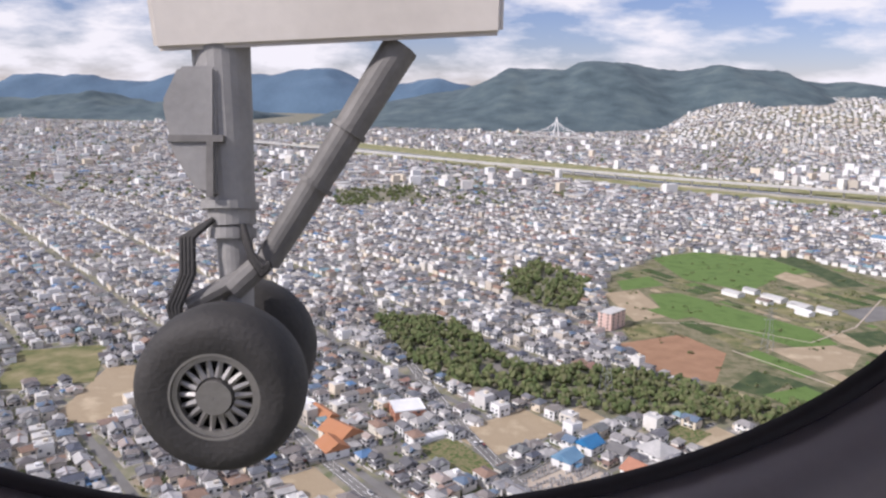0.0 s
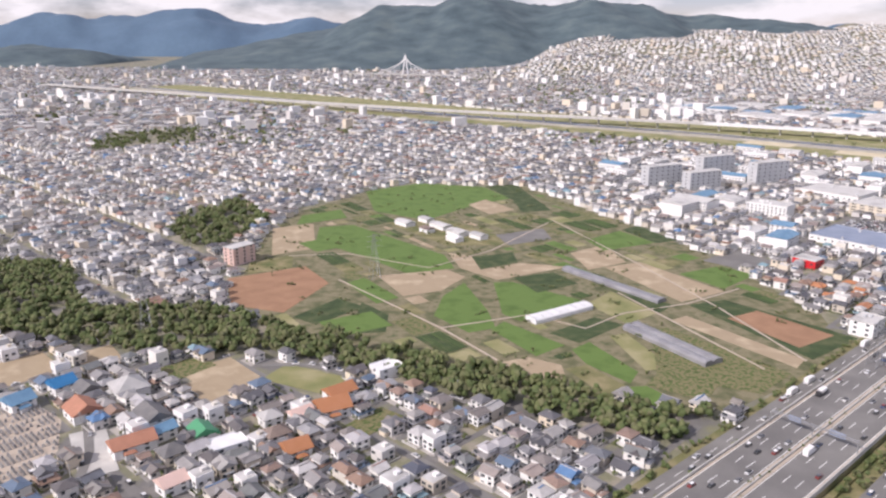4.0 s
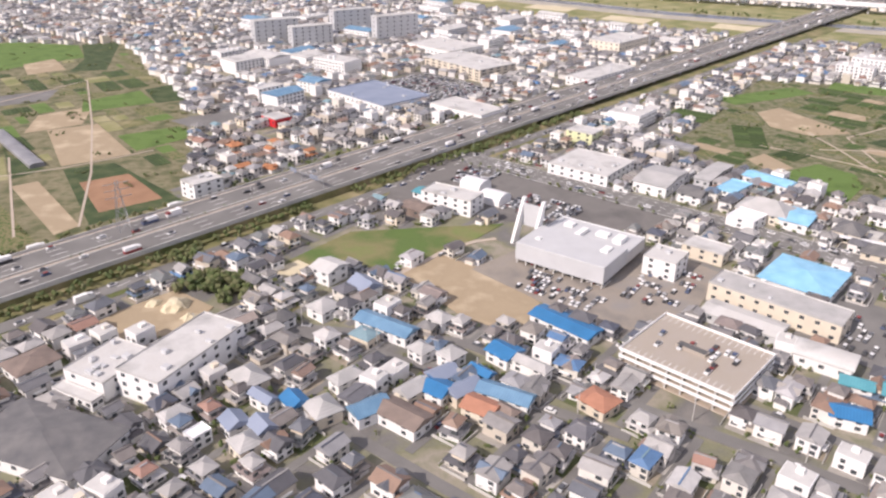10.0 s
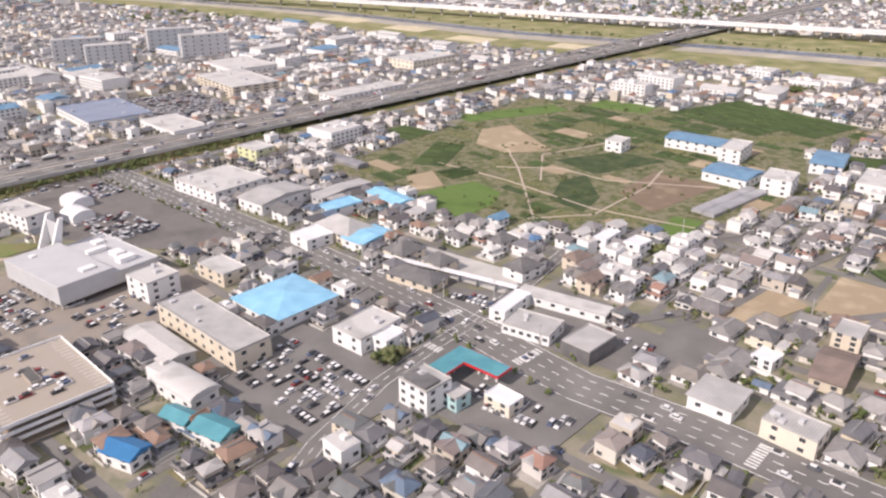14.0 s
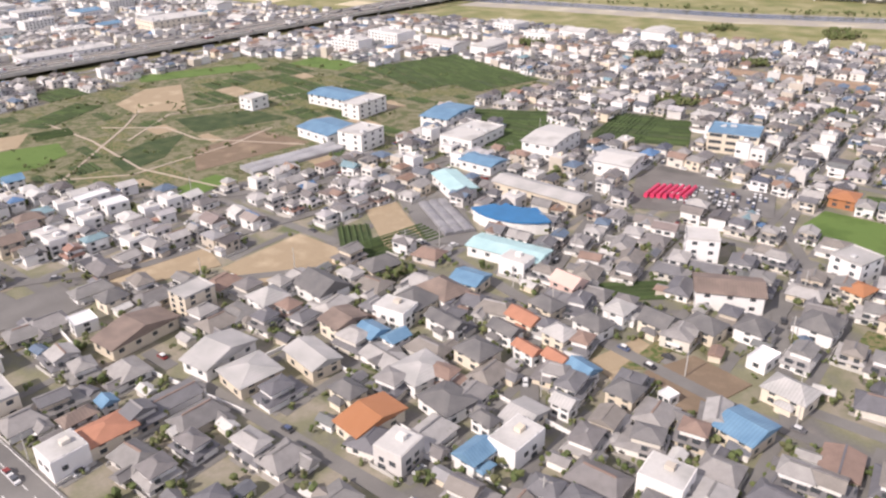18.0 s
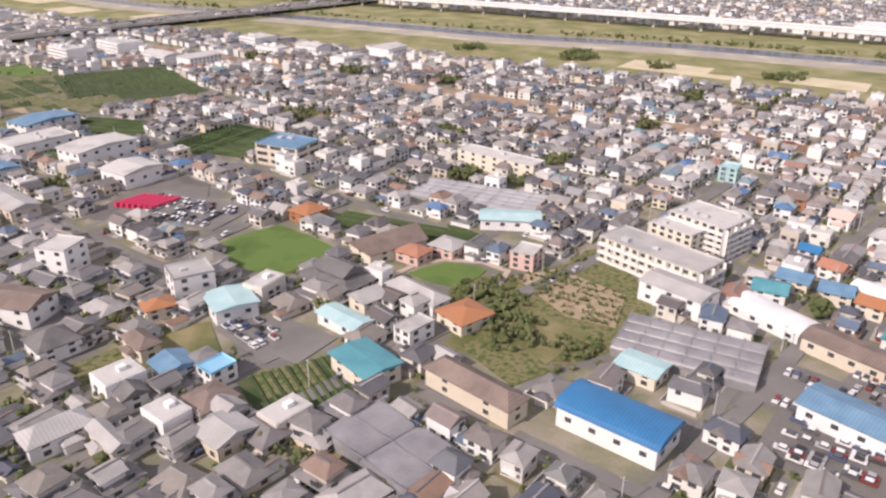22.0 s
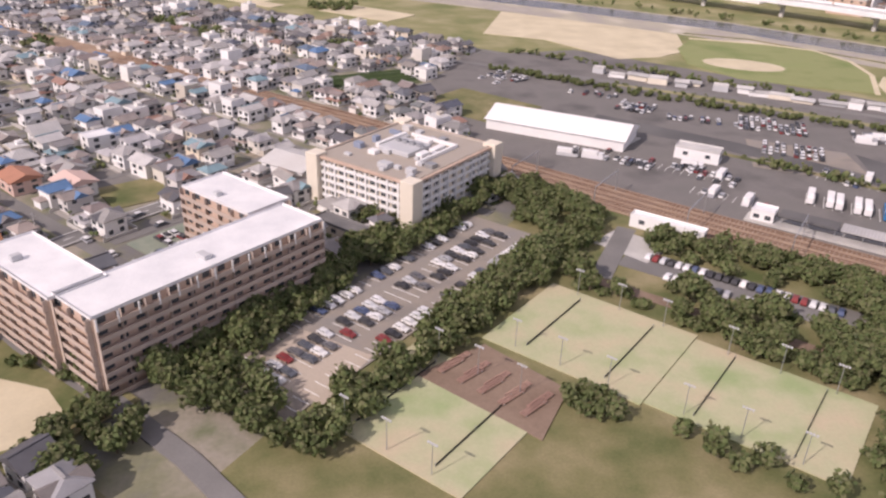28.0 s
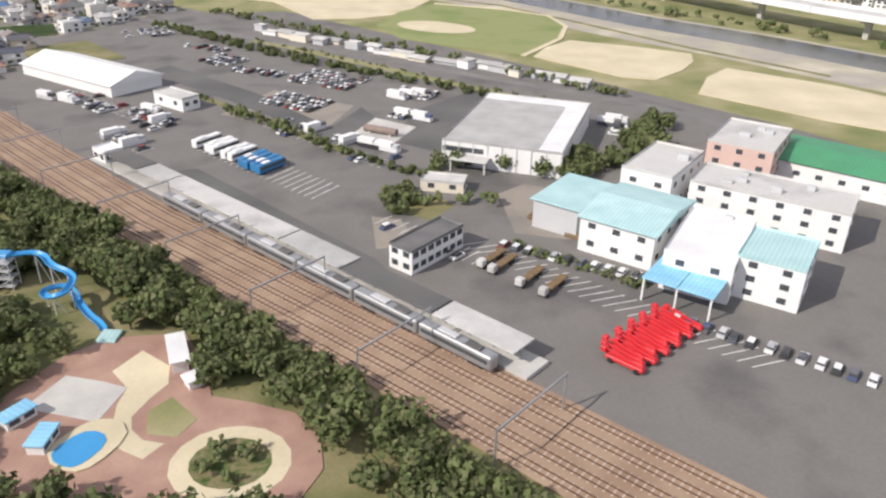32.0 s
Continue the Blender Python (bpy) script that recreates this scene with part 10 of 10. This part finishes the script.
# bay lines of the depot
bays = Heap()
for t0, off0, nn, lab in ((10, 22, 22, 0), (44, 12, 10, 0), (66, 40, 20, 0), (120, 22, 12, 0)):
    for i in range(nn):
        x, y = along_rail(t0 + i * 1.9, off0)
        bays.box(x, y, 4.2, 0.12, RA + 90, 0.05, 0.094)
for i in range(21):
    x, y = along_rail(66.4 + i * 1.88, 23)
    bays.box(x, y, 7.5, 0.14, RA + 98, 0.05, 0.095)
for i in range(26):
    x, y = at_yard(1230, 97, RA, -16 + i * 1.9, 2)
    bays.box(x, y, 5.5, 0.13, RA + 60, 0.05, 0.095)
for row in (-7.2, -1.6, 1.4, 6.8):
    for i in range(31):
        a = radians(-42)
        w_ = -32 + i * 2.1
        bays.box(1070 + math.cos(a) * row - math.sin(a) * w_, 114 + math.sin(a) * row + math.cos(a) * w_, 2.8, 0.12, -42, 0.15, 0.26 + 0.02)
bays.make("bay_markings", [M["paint"]], "white parking bay lines on the asphalt", "road marking")

# nets and light poles of the tennis courts
for cx, cy in ((1099, 100), (1118, 82), (1073, 84)):
    for u in (-6.5, 6.5):
        x, y = at_yard(cx, cy, -43, u, 0)
        net = thing("tennis_net", pose(x, y, 0.1, 0, 0, 47), "dark tennis net with steel posts", "net", "tennis nets")
        bm = bmesh.new()
        box(bm, -8.5, 8.5, -0.03, 0.03, 0.05, 0.45)
        part("net", bm, M["tyre"], net)
        for sx in (-8.6, 0, 8.6):
            bm = bmesh.new()
            cyl(bm, (sx, 0, -0.1), (sx, 0, 0.75), 0.06, seg=6)
            part("post", bm, M["steel"], net)
pole = None
for cx, cy, w, d in ((1099, 100, 24, 20), (1118, 82, 24, 18), (1073, 84, 22, 20)):
    for u in (-0.32, 0.0, 0.32):
        for v_ in (-0.5, 0.5):
            x, y = at_yard(cx, cy, -43, u * w, v_ * d)
            m = pose(x, y, 0, 0, 0, -43)
            if pole is None:
                pole = thing("floodlight_pole", m, "slim steel pole with four floodlights", "lamp", "court floodlights")
                bm = bmesh.new()
                cyl(bm, (0, 0, -0.2), (0, 0, 5.0), 0.07, 0.05, 6)
                part("mast", bm, M["steel"], pole)
                for sx in (-0.6, -0.2, 0.2, 0.6):
                    bm = bmesh.new()
                    box(bm, sx - 0.14, sx + 0.14, -0.12, 0.12, 4.9, 5.15, 0.03)
                    part("floodlight", bm, M["grey"], pole)
            else:
                copy_thing(pole, m)

# power pylon in the fields, utility poles in the streets
def lattice(x, y, h, label):
    base = thing("power_pylon", pose(x, y, 0, 0, 0, 30), label, "pylon", "power pylons")
    for sx in (-1, 1):
        for sy in (-1, 1):
            bm = bmesh.new()
            cyl(bm, (sx * 2.2, sy * 2.2, -0.3), (sx * 0.3, sy * 0.3, h), 0.12, 0.06, 5)
            part("leg", bm, M["steel"], base)
    for k in range(6):
        z, q = h * k / 6, 2.2 - 1.9 * k / 6
        bm = bmesh.new()
        for a, b in (((-q, -q), (q, -q)), ((q, -q), (q, q)), ((q, q), (-q, q)), ((-q, q), (-q, -q))):
            cyl(bm, (*a, z), (b[0] * 0.87, b[1] * 0.87, z + h / 6), 0.05, seg=4)
        part("bracing", bm, M["steel"], base)
    for z in (0.72, 0.84, 0.95):
        bm = bmesh.new()
        box(bm, -4, 4, -0.1, 0.1, h * z, h * z + 0.15)
        part("crossarm", bm, M["steel"], base)


lattice(34, 300, 24, "tall steel lattice power pylon by the wood")
lattice(118, 372, 22, "steel lattice power pylon in the fields")
lattice(300, 262, 20, "steel lattice power pylon beside the motorway")
upole = None
for line, half in STREETS:
    for (x0, y0), (x1, y1) in zip(line, line[1:]):
        L = math.hypot(x1 - x0, y1 - y0)
        for i in range(int(L / 20)):
            t = (i + 0.5) / max(1, int(L / 20))
            ang = math.atan2(y1 - y0, x1 - x0)
            m = pose(x0 + (x1 - x0) * t - math.sin(ang) * (half + 0.3), y0 + (y1 - y0) * t + math.cos(ang) * (half + 0.3), 0, 0, 0, math.degrees(ang))
            if upole is None:
                upole = thing("utility_pole", m, "grey concrete utility pole with crossarm", "pole", "utility poles")
                bm = bmesh.new()
                cyl(bm, (0, 0, -0.3), (0, 0, 6.2), 0.13, 0.09, 7)
                part("mast", bm, M["concrete"], upole)
                bm = bmesh.new()
                box(bm, -0.05, 0.05, -0.7, 0.7, 5.6, 5.7)
                part("crossarm", bm, M["steel"], upole)
            else:
                copy_thing(upole, m)

# ---------------------------------------------------------------- the aircraft from whose cabin the view begins
AIR = look((0.00, 0.00, 121.15), (-10.86, 97.35, 101.05), 0.91)
gear = thing("aircraft", AIR @ pose(-0.80, -0.51, -2.8), "aircraft part with lowered landing gear, nacelle and cabin window", "aircraft")


def wheel(z, x, y, name):
    tyre = bmesh.new()
    prof = [(0.155, 0.11), (0.21, 0.125), (0.26, 0.11), (0.285, 0.07), (0.292, 0.0), (0.285, -0.07), (0.26, -0.11), (0.21, -0.125), (0.155, -0.11)]
    n = 48
    rows = []
    for i in range(n):
        a = 2 * math.pi * i / n
        rows.append([tyre.verts.new((x + math.cos(a) * r, y + math.sin(a) * r, z + w)) for r, w in prof])
    for i in range(n):
        for k in range(len(prof) - 1):
            tyre.faces.new((rows[i][k], rows[(i + 1) % n][k], rows[(i + 1) % n][k + 1], rows[i][k + 1]))
    for fc in tyre.faces:
        fc.smooth = True
    bmesh.ops.recalc_face_normals(tyre, faces=tyre.faces)
    lean = Matrix.Translation((x, y, z)) @ Matrix.Rotation(radians(11.6), 4, "X") @ Matrix.Translation((-x, -y, -z))
    t = part("tyre", tyre, M["gear_tyre"], gear, "black worn aircraft tyre")
    t.matrix_basis = lean
    for r, w, dz in ((0.165, 0.02, 0.10), (0.145, 0.03, 0.085), (0.06, 0.05, 0.09)):
        bm = bmesh.new()
        ri = r - 0.018 if r > 0.1 else 0.0
        vs = []
        for i in range(40):
            a = 2 * math.pi * i / 40
            c, s_ = math.cos(a), math.sin(a)
            vs.append([bm.verts.new((x + c * q, y + s_ * q, z + dz + e)) for q, e in ((max(ri, 0.002), w / 2), (r, w / 2), (r, -w / 2), (max(ri, 0.002), -w / 2))])
        for i in range(40):
            for k in range(4):
                bm.faces.new((vs[i][k], vs[(i + 1) % 40][k], vs[(i + 1) % 40][(k + 1) % 4], vs[i][(k + 1) % 4]))
        bmesh.ops.recalc_face_normals(bm, faces=bm.faces)
        part("rim", bm, M["gear_metal" if name == "near" else "gear_tyre"], t)
    bm = bmesh.new()
    cyl(bm, (x, y, z - 0.08), (x, y, z + 0.04), 0.156, seg=32)
    part("hub_plate", bm, M["gear_tyre"], t)
    for i in range(0 if name == "far" else 18):
        a = 2 * math.pi * i / 18
        bm = bmesh.new()
        cyl(bm, (x + math.cos(a) * 0.065, y + math.sin(a) * 0.065, z + 0.085), (x + math.cos(a) * 0.135, y + math.sin(a) * 0.135, z + 0.075), 0.014, 0.009, 6)
        part("spoke", bm, M["gear_metal"], t)


wheel(0.13, 0.035, 0.035, "near")
wheel(-0.40, -0.02, 0.10, "far")
bm = bmesh.new()
cyl(bm, (0.035, 0.035, 0.1), (-0.02, 0.10, -0.4), 0.05, seg=16)
part("axle", bm, M["gear_metal"], gear)
for a, b, r, r2, label in (((0.03, 0.06, -0.12), (0.02, 0.62, -0.12), 0.055, 0.055, "polished oleo piston"), ((0.02, 0.30, -0.12), (0.0, 0.62, -0.12), 0.06, 0.066, ""),
                           ((0.0, 0.6, -0.12), (-0.05, 1.36, -0.12), 0.088, 0.112, ""), ((0.0, 0.55, -0.12), (0.0, 0.59, -0.12), 0.09, 0.09, ""), ((-0.01, 0.66, -0.12), (-0.01, 0.69, -0.12), 0.108, 0.108, "")):
    bm = bmesh.new()
    cyl(bm, a, b, r, r2, 24)
    part("leg_tube", bm, M["gear_paint"], gear, label)
bm = bmesh.new()
cyl(bm, (0.13, 0.46, -0.12), (0.64, 1.28, -0.12), 0.05, 0.07, 20)
part("drag_strut", bm, M["gear_dark"], gear, "dark slanted drag strut")
for t in (0.35, 0.6):
    bm = bmesh.new()
    p, q = Vector((0.13, 0.46, -0.12)), Vector((0.64, 1.28, -0.12))
    cyl(bm, p.lerp(q, t), p.lerp(q, t + 0.02), 0.074, seg=20)
    part("clamp", bm, M["gear_dark"], gear)
bm = bmesh.new()
vs = [bm.verts.new(p) for p in ((-0.23, 1.05, 0.0), (-0.17, 1.18, 0.0), (-0.03, 1.18, 0.0), (-0.03, 0.7, 0.0), (-0.1, 0.72, 0.0), (-0.19, 0.86, 0.0))]
vs2 = [bm.verts.new((v_.co.x, v_.co.y, -0.22)) for v_ in vs]
bm.faces.new(vs)
bm.faces.new(vs2[::-1])
for i in range(6):
    bm.faces.new((vs[i], vs2[i], vs2[(i + 1) % 6], vs[(i + 1) % 6]))
bmesh.ops.bevel(bm, geom=list(bm.edges), offset=0.012, segments=2, affect="EDGES")
bmesh.ops.recalc_face_normals(bm, faces=bm.faces)
part("fairing", bm, M["gear_paint"], gear, "grey painted folded door link")
bm = bmesh.new()
box(bm, -0.2, 0.0, 0.9, 0.925, -0.1, 0.012)
box(bm, -0.06, -0.035, 0.7, 0.9, 0.0, 0.014)
part("strap", bm, M["gear_dark"], gear)
bm = bmesh.new()
cyl(bm, (-0.14, 0.3, -0.05), (0.12, 0.44, -0.05), 0.035, seg=10)
cyl(bm, (0.13, 0.46, -0.05), (0.02, 0.36, -0.05), 0.045, seg=12)
part("torque_link", bm, M["gear_dark"], gear)
for i in range(7):
    side = -1 if i < 4 else 1
    o = 0.014 * (i % 4)
    pts = [Vector((side * 0.06 + 0.01, 0.62, -0.04)), Vector((side * (0.12 + o), 0.55, -0.02)), Vector((side * (0.11 + o), 0.42, 0.0)), Vector((side * (0.16 + o), 0.3, 0.0)), Vector((side * 0.15, 0.1, -0.02))] if side < 0 else \
          [Vector((0.06, 0.6 - o, -0.04)), Vector((0.1, 0.5 - o, 0.0)), Vector((0.14, 0.44 - o, 0.0)), Vector((0.17, 0.46 - o * 0.5, 0.0))]
    sweep("hose", pts, 0.011, M["gear_tyre"], gear, open_top=False, seg=6)

nacelle = new("engine_nacelle")
nacelle.matrix_world = AIR @ pose(-0.44, 0.90, -2.95)
bm = bmesh.new()
vs = [bm.verts.new(p) for p in ((-0.62, -0.18, 0.15), (0.66, -0.12, 0.15), (0.68, 0.5, 0.15), (-0.72, 0.5, 0.15), (-0.62, 0.12, -0.9), (0.66, 0.18, -0.9), (0.68, 0.5, -0.9), (-0.72, 0.5, -0.9))]
for fidx in ((0, 1, 2, 3), (7, 6, 5, 4), (0, 4, 5, 1), (1, 5, 6, 2), (2, 6, 7, 3), (3, 7, 4, 0)):
    bm.faces.new([vs[i] for i in fidx])
bmesh.ops.recalc_face_normals(bm, faces=bm.faces)
bmesh.ops.bevel(bm, geom=list(bm.edges), offset=0.02, segments=3, affect="EDGES")
part("nacelle_panel", bm, M["gear_beige"], nacelle, "beige nacelle underside")

cabin = new("cabin_wall")
cabin.matrix_world = AIR @ pose(-0.04, 0.026, -0.25)
n = 72


def oval(k, z):
    return [(math.cos(2 * math.pi * i / n) * 0.2135 * k, math.sin(2 * math.pi * i / n) * 0.1086 * k, z) for i in range(n)]


def rings(levels, material, name, label=""):
    v, f = [], []
    for pts in levels:
        v += pts
    for j in range(len(levels) - 1):
        for i in range(n):
            a, b = j * n + i, j * n + (i + 1) % n
            f.append((a, b, b + n, a + n))
    return mesh_object(name, v, f, material, cabin, label, smooth=True)


rings([oval(1.30, -0.05), oval(1.06, -0.012), oval(1.02, 0.0), oval(1.055, 0.004), oval(1.07, 0.0)], M["cabin_dark"], "window_seal", "dark rubber window seal")
rings([oval(1.07, 0.0), oval(1.10, 0.012), oval(1.16, 0.02), oval(1.22, 0.016), oval(1.5, 0.02), oval(3.2, 0.05)], M["cabin"], "side_panel")
rings([oval(1.30, -0.052), oval(3.3, -0.06)], M["white"], "outer_skin")
# Unseen panels added to block sun; gaps between the far ones let light in.
bm = bmesh.new()
box(bm, -0.9, 0.75, 0.5, 0.53, -0.06, 1.3)
part("ceiling_panel", bm, M["cabin"], cabin)
bm = bmesh.new()
box(bm, -0.9, 0.75, -0.9, -0.87, -0.06, 1.3)
part("floor_panel", bm, M["cabin_dark"], cabin)
for x0, x1, y0, y1 in ((-0.9, 0.75, -0.868, -0.2), (-0.9, 0.75, 0.2, 0.498), (-0.9, -0.62, -0.198, 0.198), (-0.22, 0.02, -0.198, 0.198), (0.42, 0.75, -0.198, 0.198)):
    bm = bmesh.new()
    box(bm, x0, x1, y0, y1, 1.27, 1.3)
    part("far_panel", bm, M["cabin"], cabin)
bm = bmesh.new()
box(bm, -0.93, -0.902, -0.9, 0.53, -0.06, 1.3)
part("seat_back", bm, M["cabin_dark"], cabin)
for holder in (nacelle, cabin):
    for child in list(holder.children):
        m = gear.matrix_world.inverted() @ holder.matrix_world
        child.parent = gear
        child.matrix_basis = m
    bpy.data.objects.remove(holder)

# station house beside the tracks
building("platform_house", "small white waiting house on the platform end", *along_rail(61.3, 4.4), 4.6, 4, RA, 2.6, "flat", "white", "whiteroof", 1, over=0.2)
building("station_house", "long low white station building beside the tracks", *along_rail(47, -14.2), 15, 2.6, RA, 2.4, "flat", "white", "white", 1, over=0.3)
